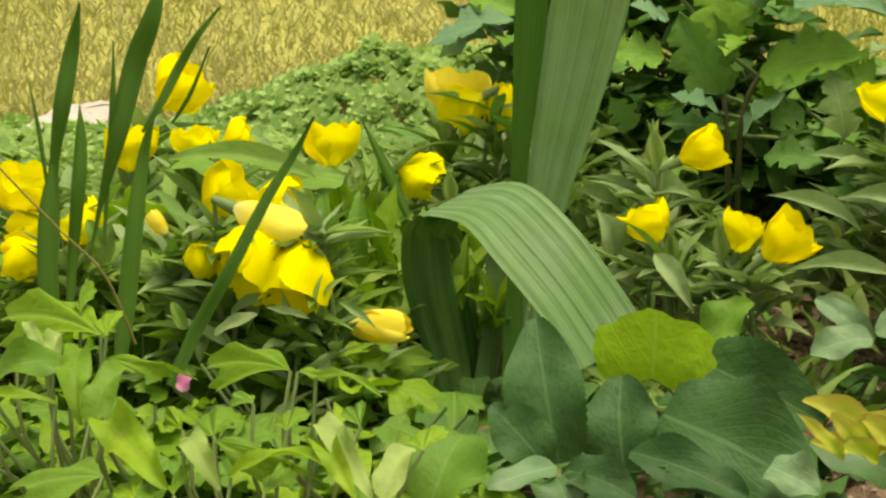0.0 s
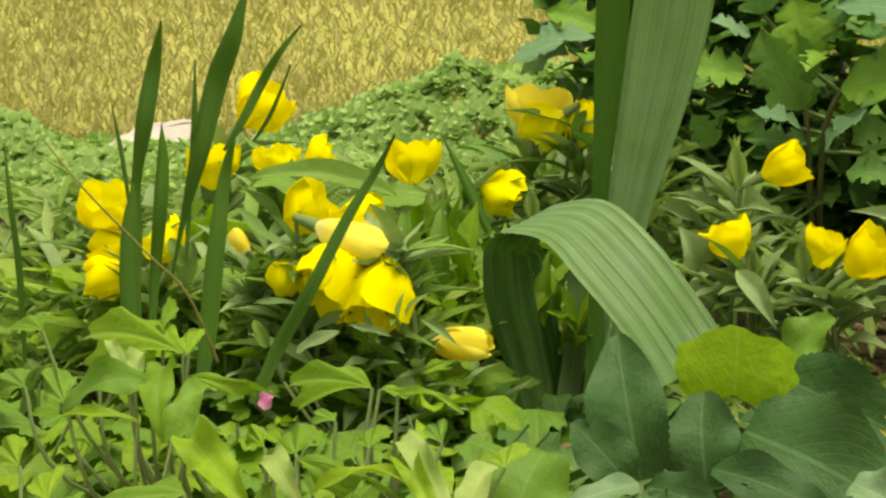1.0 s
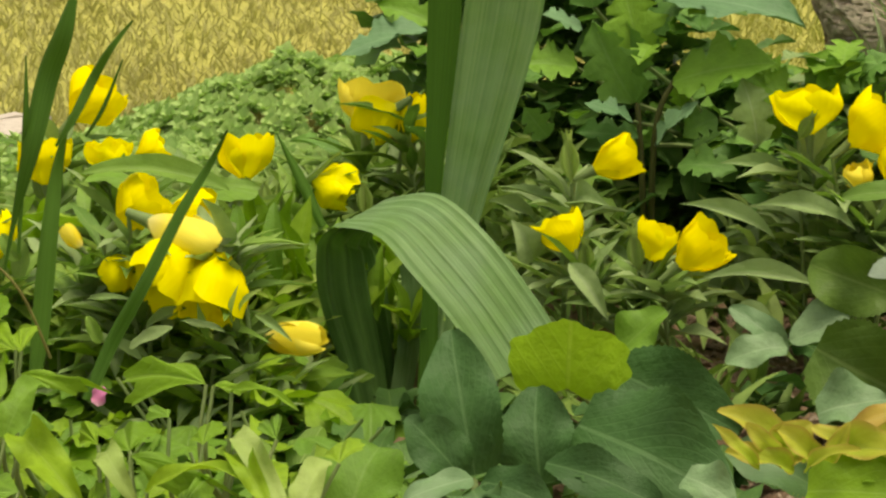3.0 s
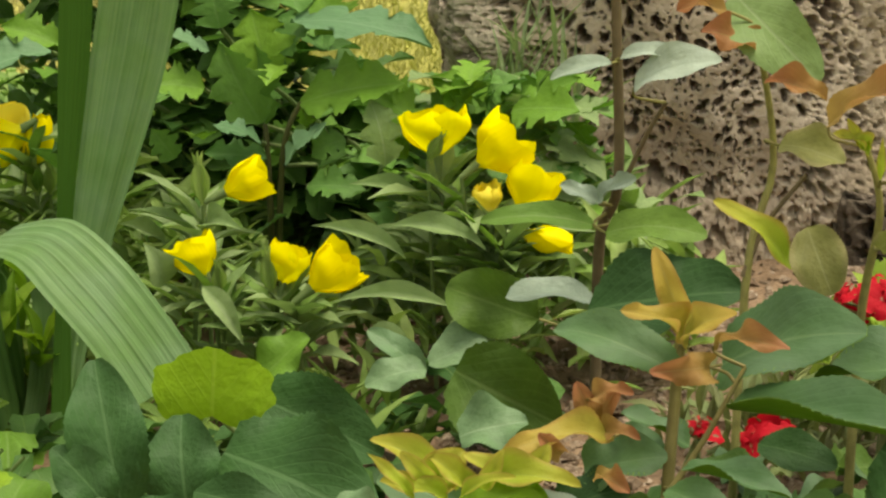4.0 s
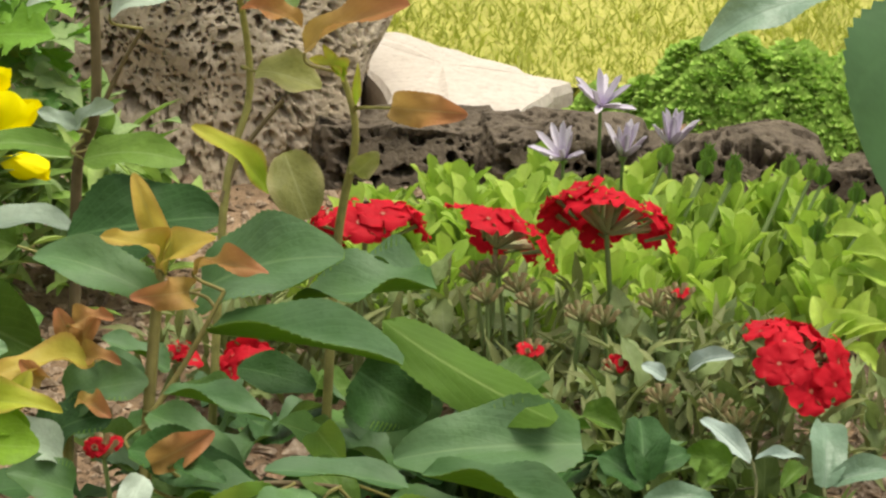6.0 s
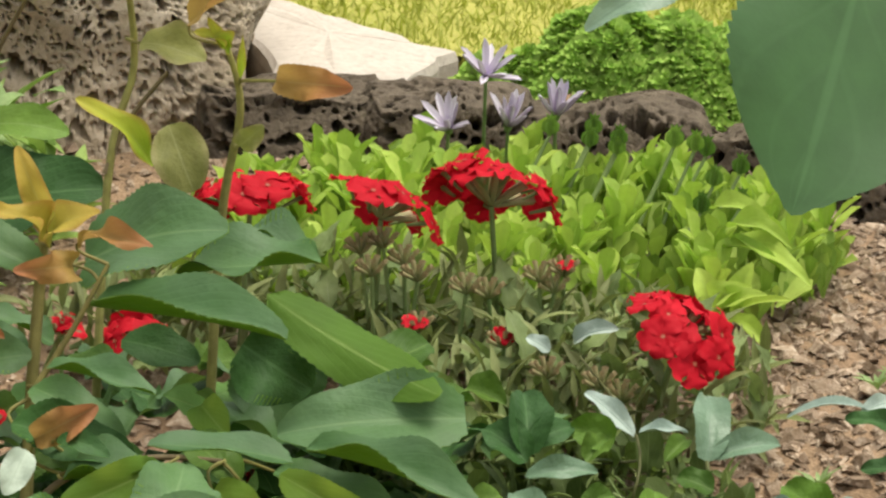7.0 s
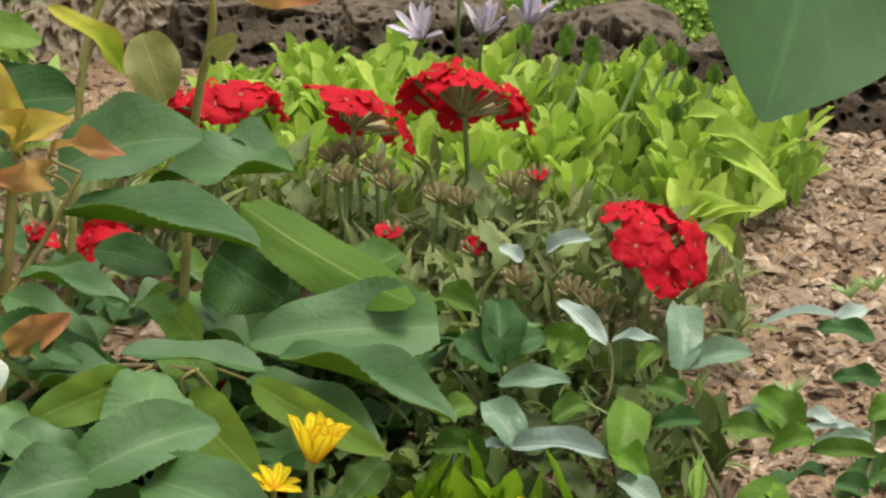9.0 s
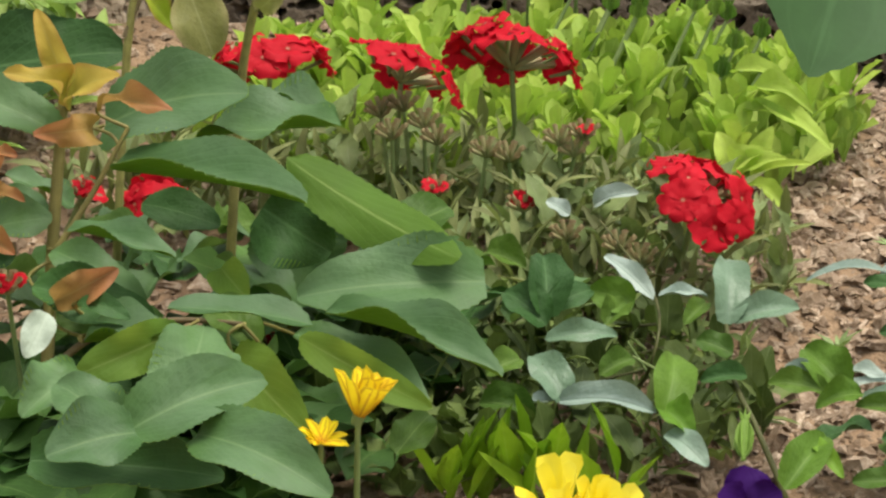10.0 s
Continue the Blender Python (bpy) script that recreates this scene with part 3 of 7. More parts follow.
def pitted_rock(name, at, size, mat, label, seed=0, cols=150, rows=110, pit=1.0, group="", rough=1.0, cell=95.0, dense=0.0):
    """A porous boulder: a closed rounded block with holes sunk into it, finest on the side that faces the bed."""
    off = Vector((seed * 3.7, seed * 1.3, seed * 2.1))
    verts = []
    for r in range(rows):
        v = 2 * r / (rows - 1) - 1
        th = math.pi / 2 * (1 + 0.65 * v + 0.35 * v ** 3)
        for c in range(cols):
            w = c / cols * 2 - 1
            ph = -math.pi / 2 + math.pi * (0.38 * w + 0.62 * w ** 3)
            d = Vector((math.sin(th) * math.cos(ph), math.sin(th) * math.sin(ph), math.cos(th)))
            k = max(abs(d.x), abs(d.y), abs(d.z))
            p = d.lerp(d / k, 0.62)
            p = Vector((p.x * size[0], p.y * size[1], p.z * size[2]))
            q = p + off
            s = rough * (0.022 * noise.noise(q * 7) + 0.012 * noise.noise(q * 18)) + 0.003 * noise.noise(q * 50)
            w = q + 0.008 * noise.noise_vector(q * 34) + 0.012 * noise.noise_vector(q * 11)
            f1 = noise.voronoi(w * cell)[0][0]
            f2 = noise.voronoi(w * cell * 2.1 + off)[0][0]
            keep = noise.noise(q * 16 + off) + 0.55 + dense
            hole = max(0.0, min(1.0, (0.39 + 0.17 * noise.noise(q * 45) - f1) / 0.035)) * max(0.0, min(1.0, keep * 3))
            fine = max(0.0, min(1.0, (0.31 - f2) / 0.12))
            f3 = noise.voronoi(w * cell * 0.55 + off * 2)[0][0]
            big = max(0.0, min(1.0, (0.27 - f3) / 0.06)) * max(0.0, min(1.0, (0.5 - keep) * 4))
            s -= pit * (0.024 * hole + 0.007 * fine + 0.02 * big)
            inward = Vector((d.x ** 3, d.y ** 3, d.z ** 3)).normalized()
            verts.append(p + inward * s)
    faces = [(r * cols + c, (r + 1) * cols + c, (r + 1) * cols + (c + 1) % cols, r * cols + (c + 1) % cols) for r in range(rows - 1) for c in range(cols)]
    ob = new(name, mesh_of(name, verts, faces, mat))
    ob.location = at
    return tagged(ob, label, "rock", group)


rock = pitted_rock("lava_boulder", (-0.122, 2.22, 0.16), (0.145, 0.1, 0.2), LAVA, "tall brown pitted lava boulder at the bed's edge", 1, cols=640, rows=640, cell=122.0)


def slab(name, corners, z, thick, label):
    rng = random.Random(len(name))
    outline = []
    n = len(corners)
    for i in range(n):
        a, b = Vector(corners[i]), Vector(corners[(i + 1) % n])
        for s in range(6):
            p = a.lerp(b, s / 6)
            outline.append((p.x + rng.uniform(-0.004, 0.004), p.y + rng.uniform(-0.004, 0.004)))
    c = Vector((sum(p[0] for p in outline) / len(outline), sum(p[1] for p in outline) / len(outline)))
    n = len(outline)
    verts = [(c.x, c.y, z + 0.003)]
    for inset, drop in ((0.5, -0.002), (0.9, 0.0), (0.975, 0.002), (1.0, 0.008), (0.99, thick)):
        for x, y in outline:
            verts.append((c.x + (x - c.x) * inset, c.y + (y - c.y) * inset, z - drop + (rng.uniform(-0.0012, 0.0012) if drop < 0.005 else 0)))
    faces = [(0, 1 + i, 1 + (i + 1) % n) for i in range(n)]
    for r in range(4):
        o = 1 + r * n
        faces += [(o + i, o + n + i, o + n + (i + 1) % n, o + (i + 1) % n) for i in range(n)]
    return tagged(new(name, mesh_of(name, verts, faces, SLAB, smooth=False)), label, "stone slab")


slab("stone_slab", [(0.022, 2.181), (0.100, 2.151), (0.139, 2.228), (0.080, 2.300), (0.025, 2.368), (-0.009, 2.346)], 0.03, 0.04, "pale cream flat stone slab on the lawn's edge")
slab("stone_slab", [(-0.8744, 2.2), (-0.8211, 2.2), (-0.8189, 2.27), (-0.8412, 2.28), (-0.8699, 2.26)], 0.03, 0.04, "pale weathered stone slab behind the mat of sedum")
for i, (x, y, z, sx, sy, sz) in enumerate(((0.035, 2.132, 0.0, 0.065, 0.034, 0.044), (0.13, 2.12, -0.004, 0.05, 0.036, 0.038), (0.228, 2.115, -0.01, 0.055, 0.036, 0.034), (0.325, 2.115, -0.01, 0.05, 0.04, 0.03), (0.408, 2.035, -0.004, 0.062, 0.062, 0.045))):
    pitted_rock("edging_stone", (x, y, z), (sx, sy, sz), LAVA_DARK, "low dark pitted lava stone edging the bed", 3 + i, cols=320, rows=150, group="edging stones of the bed", rough=0.6 if i > 1 else 0.9, cell=76.0, pit=1.35, dense=0.3 if i > 1 else 0.12)
pitted_rock("edging_stone", (-0.84, 1.93, 0.03), (0.035, 0.04, 0.035), LAVA_DARK, "dark pitted lava stone half hidden by leaves", 9, cols=90, rows=60, group="edging stones of the bed")


def sedum_mat(name, centres, seed, label, mat, low, high):
    """A cushion of small rosettes over a few low mounds."""
    rng = random.Random(seed)
    V, F, U = [], [], []
    unit = blade("spoon", 0.8, 0.3, 0.25, n=4, cols=3)
    for cx, cy, rx, ry, h, count in centres:
        for i in range(count):
            a, q = rng.uniform(0, 6.2832), math.sqrt(rng.random())
            x, y = cx + rx * q * math.cos(a), cy + ry * q * math.sin(a)
            lump = 0.5 + 0.5 * noise.noise(Vector((x, y, seed)) * 28)
            z = h * (1 - q * q) * (0.55 + 0.9 * lump) + 0.004 + 0.009 * noise.noise(Vector((x, y, seed)) * 75)
            nrm = Vector((math.cos(a) * q * 0.6, math.sin(a) * q * 0.6 - 0.15, 1)).normalized()
            turn = nrm.to_track_quat("Z", "Y").to_matrix().to_4x4()
            s = rng.uniform(low, high)
            for k in range(8):
                m = Matrix.Translation((x, y, z)) @ turn @ Matrix.Rotation(k * 2.4 + rng.uniform(-0.3, 0.3), 4, "Z") @ Matrix.Rotation(radians(70 - k * 8), 4, "X") @ Matrix.Scale(s * (1.1 - k * 0.06), 4)
                v, f, u = moved(unit, m)
                o = len(V)
                V += v
                U += u
                F += [tuple(j + o for j in t) for t in f]
    ob = new(name, mesh_of(name, V, F, mat, U))
    return tagged(ob, label, "ground cover", kind="stuff")


sedum_mat("sedum_mat", [(-0.62, 2.27, 0.17, 0.16, 0.05, 1700), (-0.9, 2.17, 0.24, 0.1, 0.022, 1500), (-0.48, 2.24, 0.15, 0.13, 0.045, 1300), (-0.58, 2.13, 0.16, 0.1, 0.035, 1200), (-0.7, 2.1, 0.2, 0.12, 0.035, 1300), (-0.7, 2.2, 0.12, 0.09, 0.03, 900), (-0.84, 2.1, 0.2, 0.1, 0.022, 900), (-0.96, 2.19, 0.095, 0.06, 0.04, 700)], 2, "cushion of small pale green sedum rosettes", SEDUM, 0.006, 0.0105)
sedum_mat("sedum_mat", [(0.23, 2.175, 0.07, 0.05, 0.06, 1500), (0.305, 2.168, 0.085, 0.06, 0.058, 1700), (0.395, 2.18, 0.07, 0.06, 0.05, 700), (0.155, 2.18, 0.03, 0.02, 0.028, 160)], 3, "bright green sedum cushion on the lava stones", SEDUM_BRIGHT, 0.006, 0.0095)

# ---- evening primroses ----
def cup_petal(kind, rng, rows=13, cols=11):
    """A quarter of a four-petalled flower, one unit long on +y and wrapped round that axis: a cup, a wide bowl, a rolled or a limp one."""
    mouth, bulge, half, ruffle, notch, curl = {"cup": (0.5, 1.8, 71, 0.045, 0.1, 0.07), "wide": (0.58, 1.7, 70, 0.07, 0.13, 0.06), "trumpet": (0.4, 2.0, 70, 0.04, 0.09, 0.0), "shut": (0.27, 0.7, 64, 0.03, 0.04, 0.3), "limp": (0.41, 1.1, 64, 0.1, 0.06, 0.1)}[kind]
    ph, lean = rng.uniform(0, 6.28), rng.uniform(-0.12, 0.12)
    verts, uvs = [], []
    for r in range(rows):
        v = r / (rows - 1)
        swell = math.sin(math.pi / 2 * max(0.0, min(1.0, (v - 0.05) / 0.65))) ** bulge
        reach = 0.05 + (mouth - 0.05) * swell * (1 - curl * (max(0.0, v - 0.68) / 0.32) ** 2)
        for c in range(cols):
            u = 2 * c / (cols - 1) - 1
            a = radians(half) * u * (0.5 + 0.5 * min(1.0, v * 1.8)) + (0.9 * v if kind == "shut" else lean * v)
            q = reach * (1 + 0.05 * u) + ruffle * v * v * math.sin(u * 4.2 + ph) + ruffle * 0.6 * v * math.sin(v * 8 + u * 2 + ph)
            y = v * (1 - 0.2 * abs(u) ** 3 - notch * max(0.0, 1 - 2 * abs(u)) ** 1.3 * v ** 4) + ruffle * 0.7 * v ** 3 * math.sin(u * 6.5 + ph * 2)
            if kind == "limp":
                y *= 1 - 0.2 * (0.5 + 0.5 * math.sin(ph + u))
            verts.append((q * math.sin(a), y, q * math.cos(a)))
            uvs.append(((u + 1) / 2, v))
    return verts, grid_faces(rows, cols), uvs


PETALS = {}
for kind in ("cup", "wide", "trumpet", "shut", "limp"):
    for mt in (PRIM_YELLOW, PRIM_FADED):
        made = [cup_petal(kind, random.Random(i * 3 + len(kind))) for i in range(5)]
        PETALS[kind, mt == PRIM_FADED] = [mesh_of("petal", *p[:2], mt, p[2]) for p in made]
tube = tube_piece([(0, -0.25, 0), (0, 0.0, 0), (0, 0.16, 0)], 0.05, 0.11, 6, 2)
CALYX_MESH = mesh_of("calyx", *tube[:2], STEM, tube[2])
BUD_MESH = mesh_of("bud", *joined([moved(blade("lance", 0.2, 0.1, 0.5, cup=0.6, n=7, cols=5), Matrix.Rotation(k * 1.5708, 4, "Y") @ Matrix.Translation((0, 0, -0.045))) for k in range(4)])[:2], LEAF_PALE_LIME,
                   joined([blade("lance", 0.3, n=7, cols=5) for k in range(4)])[2])
PRIM_LEAVES = leaf_set("leaf", LEAF_PRIM, lambda r: blade("lance", 0.19, r.uniform(0.1, 0.5), 0.3, 0.12, n=8, cols=3, rng=r), 4)
PRIM_PALE = leaf_set("leaf", LEAF_PRIM_PALE, lambda r: blade("lance", 0.22, r.uniform(0.1, 0.4), 0.3, 0.12, n=8, cols=3, rng=r), 3)


def primrose_flower(plant, base, mouth, kind, faded=False, seed=0):
    rng = random.Random(seed)
    m, length = frame_to(base, mouth, FACE)
    length *= 1.08
    o = Matrix.Translation(-Vector(plant.location))
    head = child("flower", CALYX_MESH, plant, o @ m @ Matrix.Scale(length, 4), "faded drooping yellow flower" if faded else "")
    spin = rng.uniform(0, 90)
    for k in range(4):
        grow = rng.uniform(0.94, 1.06) * (1.0 if k % 2 else 0.96)
        t = Matrix.Rotation(radians(90 * k + spin + rng.uniform(-7, 7)), 4, "Y") @ Matrix.Rotation(radians(rng.uniform(-5, 7)), 4, "X")
        child("petal", PETALS[kind, faded][(k + seed) % 5], head, t @ Matrix.Diagonal((grow, grow, grow, 1)))
    return head


PRIM_BROAD = leaf_set("leaf", LEAF_PRIM_PALE, lambda r: blade("lance", 0.3, r.uniform(0.0, 0.35), 0.3, 0.12, n=8, cols=5, rng=r), 4, 20)


def primrose(at, label, flowers, buds=(), seed=0, fill=90, radii=(0.12, 0.08), tall=0.09, leaves=PRIM_LEAVES + PRIM_PALE, thick=4.0):
    """A clump: a stem with narrow leaves to each flower, more leaves at its foot."""
    plant = thing("evening_primrose", at, label, "flowering plant", "evening primroses in the bed")
    rng = random.Random(seed)
    o = Vector(at)
    for i, (base, mouth, form, faded) in enumerate(flowers):
        primrose_flower(plant, base, mouth, form, faded, seed * 7 + i)
        b = Vector(base) - (Vector(mouth) - Vector(base)) * 0.25
        foot = Vector((b.x + rng.uniform(-0.02, 0.02), b.y + rng.uniform(-0.01, 0.02), 0.0))
        stem(plant, [foot, foot.lerp(b, 0.55) + Vector((rng.uniform(-0.006, 0.006), 0, 0)), b], 0.0017, 0.0011, STEM)
        for k in range(18):
            t = rng.uniform(0.35, 0.9) if k % 2 else rng.uniform(0.7, 0.9)
            p = foot.lerp(b, t)
            mm = Matrix.Translation(p - o) @ Matrix.Rotation(rng.uniform(0, 6.28), 4, "Z") @ Matrix.Rotation(radians(rng.uniform(10, 60)), 4, "X")
            child("leaf", rng.choice(leaves), plant, mm @ Matrix.Scale(rng.uniform(0.026, 0.05), 4))
    for base, mouth in buds:
        m, ln = frame_to(base, mouth, FACE)
        child("bud", BUD_MESH, plant, Matrix.Translation(-o) @ m @ Matrix.Scale(ln, 4), "closed yellow-green bud")
        stem(plant, [(base[0], base[1] + 0.01, 0), base], 0.0014, 0.001, STEM)
    scatter(plant, leaves, fill, at, radii, 0.02, tall, (0.025, 0.05), seed + 50, (5, 60))
    mass(plant, MASS_PRIM, LANCE_BITS, int(fill * thick), at, (radii[0] * 1.15, radii[1] * 1.2), 0.005, tall * 0.9, (0.025, 0.05), seed + 51, (-5, 65))
    return plant


many = primrose((-0.60, 1.86, 0.0), "clump of yellow evening primroses with many open and faded flowers", [
    ((-0.6569, 1.875, 0.1237), (-0.6334, 1.883, 0.1458), "cup", False),
    ((-0.6603, 1.845, 0.0927), (-0.6647, 1.849, 0.1209), "cup", False),
    ((-0.6182, 1.83, 0.1066), (-0.6177, 1.83, 0.1266), "wide", False),
    ((-0.6071, 1.838, 0.1151), (-0.5884, 1.842, 0.1196), "cup", False),
    ((-0.5477, 1.855, 0.0951), (-0.5483, 1.863, 0.1215), "cup", False),
    ((-0.5604, 1.668, 0.1237), (-0.5381, 1.672, 0.1402), "cup", False),
    ((-0.5327, 1.666, 0.1243), (-0.5022, 1.67, 0.1334), "limp", False),
    ((-0.5338, 1.645, 0.1346), (-0.4951, 1.64, 0.1212), "shut", True),
    ((-0.5046, 1.64, 0.1261), (-0.5273, 1.618, 0.108), "trumpet", False),
    ((-0.4894, 1.635, 0.1267), (-0.4953, 1.612, 0.0965), "trumpet", False),
    ((-0.5389, 1.64, 0.1174), (-0.5522, 1.64, 0.1053), "cup", False),
    ((-0.5008, 1.645, 0.1257), (-0.5141, 1.645, 0.102), "limp", False),
    ((-0.4824, 1.658, 0.0708), (-0.4512, 1.658, 0.0716), "shut", True),
    ((-0.5718, 1.654, 0.1161), (-0.5812, 1.654, 0.127), "shut", True),
], [((-0.521, 1.740, 0.049), (-0.513, 1.728, 0.075)), ((-0.528, 1.737, 0.047), (-0.504, 1.730, 0.073)), ((-0.528, 1.856, 0.082), (-0.528, 1.861, 0.102)), ((-0.535, 1.854, 0.083), (-0.537, 1.858, 0.099))], seed=1, fill=230, radii=(0.17, 0.11), tall=0.09)
primrose((-0.74, 1.87, 0.0), "evening primrose with ragged yellow flowers among sword leaves", [
    ((-0.6666, 1.7, 0.1097), (-0.6661, 1.694, 0.1364), "cup", False),
    ((-0.6495, 1.69, 0.1136), (-0.6711, 1.69, 0.1026), "limp", False),
    ((-0.6227, 1.69, 0.0985), (-0.6367, 1.69, 0.1175), "cup", False),
    ((-0.6423, 1.67, 0.1), (-0.6683, 1.67, 0.095), "limp", False),
], seed=2, fill=130, radii=(0.12, 0.1), tall=0.085)
primrose((-0.46, 1.98, 0.0), "evening primrose with pale yellow cups beside the iris", [
    ((-0.4967, 1.926, 0.104), (-0.4933, 1.934, 0.1367), "cup", True),
    ((-0.4702, 1.907, 0.1294), (-0.4945, 1.907, 0.1137), "limp", False),
    ((-0.4662, 1.91, 0.1043), (-0.4633, 1.914, 0.1321), "shut", False),
    ((-0.5074, 1.845, 0.1018), (-0.4814, 1.845, 0.0953), "limp", False),
], [((-0.483, 1.867, 0.074), (-0.485, 1.873, 0.098)), ((-0.466, 1.908, 0.089), (-0.467, 1.904, 0.115)), ((-0.459, 1.910, 0.089), (-0.458, 1.905, 0.112))], seed=3, fill=120, radii=(0.1, 0.08), tall=0.09)
cups = primrose((-0.33, 1.86, 0.0), "evening primrose with four clear yellow cups and buds", [
    ((-0.3446, 1.807, 0.1178), (-0.3187, 1.813, 0.1302), "trumpet", False),
    ((-0.343, 1.765, 0.0841), (-0.3533, 1.769, 0.1046), "cup", False),
    ((-0.3058, 1.771, 0.0785), (-0.2995, 1.775, 0.0988), "cup", False),
    ((-0.2925, 1.763, 0.0782), (-0.2688, 1.767, 0.0965), "trumpet", False),
], [((-0.352, 1.804, 0.113), (-0.355, 1.810, 0.142)), ((-0.311, 1.770, 0.076), (-0.313, 1.766, 0.103)), ((-0.337, 1.764, 0.075), (-0.337, 1.760, 0.098))], seed=4, fill=75, radii=(0.12, 0.06), tall=0.06, leaves=PRIM_BROAD + PRIM_LEAVES[:2], thick=2.0)
primrose((-0.19, 1.9, 0.0), "evening primrose with a cluster of yellow cups near the boulder", [
    ((-0.2317, 1.846, 0.1276), (-0.2332, 1.85, 0.1547), "wide", False),
    ((-0.2125, 1.837, 0.1256), (-0.1887, 1.843, 0.1434), "cup", False),
    ((-0.2016, 1.825, 0.1036), (-0.2051, 1.825, 0.1221), "limp", True),
    ((-0.1881, 1.824, 0.104), (-0.1752, 1.83, 0.1277), "cup", False),
    ((-0.1851, 1.81, 0.0973), (-0.1586, 1.81, 0.093), "shut", False),
], [((-0.236, 1.835, 0.130), (-0.226, 1.831, 0.148))], seed=5, fill=120, radii=(0.09, 0.06), tall=0.115, leaves=PRIM_BROAD + PRIM_LEAVES[:2], thick=2.5)
for base, tip, wide in (((-0.2025, 1.805, 0.090), (-0.2553, 1.795, 0.1048), 0.0125), ((-0.2435, 1.795, 0.0877), (-0.2916, 1.785, 0.1084), 0.011), ((-0.2132, 1.745, 0.0766), (-0.2744, 1.735, 0.0823), 0.011),
                        ((-0.2413, 1.845, 0.1073), (-0.2787, 1.835, 0.1173), 0.011), ((-0.3428, 1.745, 0.0869), (-0.3183, 1.725, 0.0616), 0.012), ((-0.3663, 1.765, 0.0817), (-0.3743, 1.755, 0.1072), 0.018),
                        ((-0.3726, 1.805, 0.0923), (-0.3965, 1.795, 0.1057), 0.01), ((-0.349, 1.795, 0.1011), (-0.3258, 1.775, 0.1086), 0.015), ((-0.2564, 1.735, 0.067), (-0.2277, 1.715, 0.0598), 0.012)):
    leaf(cups, base, tip, wide, LEAF_PRIM_PALE, "lance", None, droop=0.2, fold=0.3, teeth=0)


# ---- iris ----
def smooth_way(P, steps=8):
    P = [Vector(p) for p in P]
    out = []
    for i in range(len(P) - 1):
        a, b, c, d = P[max(0, i - 1)], P[i], P[i + 1], P[min(len(P) - 1, i + 2)]
        for s in range(steps):
            t = s / steps
            out.append(0.5 * (2 * b + (c - a) * t + (2 * a - 5 * b + 4 * c - d) * t * t + (3 * b - a - 3 * c + d) * t ** 3))
    return out + [P[-1]]


def ribbon(plant, left, right, mat, name="leaf", label="", pleat=0.00045, cols=25, ribs=6):
    """A long strap leaf between two smooth edges, pleated along its length."""
    A, B = smooth_way(left), smooth_way(right)
    o = Vector(plant.location)
    verts, uvs = [], []
    for i, (a, b) in enumerate(zip(A, B)):
        d = (A[min(i + 1, len(A) - 1)] + B[min(i + 1, len(B) - 1)] - A[max(i - 1, 0)] - B[max(i - 1, 0)]).normalized()
        nrm = (b - a).cross(d).normalized()
        for c in range(cols):
            u = c / (cols - 1)
            p = a.lerp(b, u) + nrm * pleat * (math.sin(u * ribs * 6.2832) + 2.0 * math.sin(u * math.pi))
            verts.append(p - o)
            uvs.append((u, i / (len(A) - 1)))
    return child(name, mesh_of(name, verts, grid_faces(len(A), cols), mat, uvs), plant, None, label)


def strap(plant, way, widths, mat, turn=0.0, label=""):
    """A narrow leaf along a way, its width in metres given at each point."""
    L, R = [], []
    for i, p in enumerate(way):
        d = (Vector(way[min(i + 1, len(way) - 1)]) - Vector(way[max(i - 1, 0)])).normalized()
        side = d.cross(FACE).normalized()
        side = Matrix.Rotation(turn * (1 - i / len(way)), 3, d) @ side
        L.append(Vector(p) - side * widths[i] / 2)
        R.append(Vector(p) + side * widths[i] / 2)
    return ribbon(plant, L, R, mat, label=label, pleat=0.0005, cols=9, ribs=1)


iris = thing("iris", (-0.43, 1.72, 0.0), "tall iris with broad strap leaves, one folded over", "plant")
# rising part of the bent leaf, its shade painted in by the darker copy
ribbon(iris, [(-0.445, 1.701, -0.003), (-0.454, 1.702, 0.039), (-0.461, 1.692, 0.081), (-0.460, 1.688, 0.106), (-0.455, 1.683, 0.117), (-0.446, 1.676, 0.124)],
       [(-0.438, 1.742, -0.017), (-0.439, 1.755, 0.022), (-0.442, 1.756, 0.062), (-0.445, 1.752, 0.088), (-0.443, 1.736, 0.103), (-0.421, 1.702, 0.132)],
       LEAF_IRIS_SHADED, label="shaded pleated inside of the bent leaf", pleat=0.0022, ribs=4)
ribbon(iris, [(-0.451, 1.685, 0.121), (-0.446, 1.676, 0.124), (-0.421, 1.662, 0.124), (-0.400, 1.647, 0.109), (-0.377, 1.636, 0.087), (-0.357, 1.626, 0.061)],
       [(-0.433, 1.707, 0.126), (-0.420, 1.697, 0.134), (-0.393, 1.684, 0.139), (-0.367, 1.670, 0.124), (-0.344, 1.658, 0.100), (-0.325, 1.649, 0.075)],
       LEAF_IRIS, label="broad ribbed leaf bent sharply over")
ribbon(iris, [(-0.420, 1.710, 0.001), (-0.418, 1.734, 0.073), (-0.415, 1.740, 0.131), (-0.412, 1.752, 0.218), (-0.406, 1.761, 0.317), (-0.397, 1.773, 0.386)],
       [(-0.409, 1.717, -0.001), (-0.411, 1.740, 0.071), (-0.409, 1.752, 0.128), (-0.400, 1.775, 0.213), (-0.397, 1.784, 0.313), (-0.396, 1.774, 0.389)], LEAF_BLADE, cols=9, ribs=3)
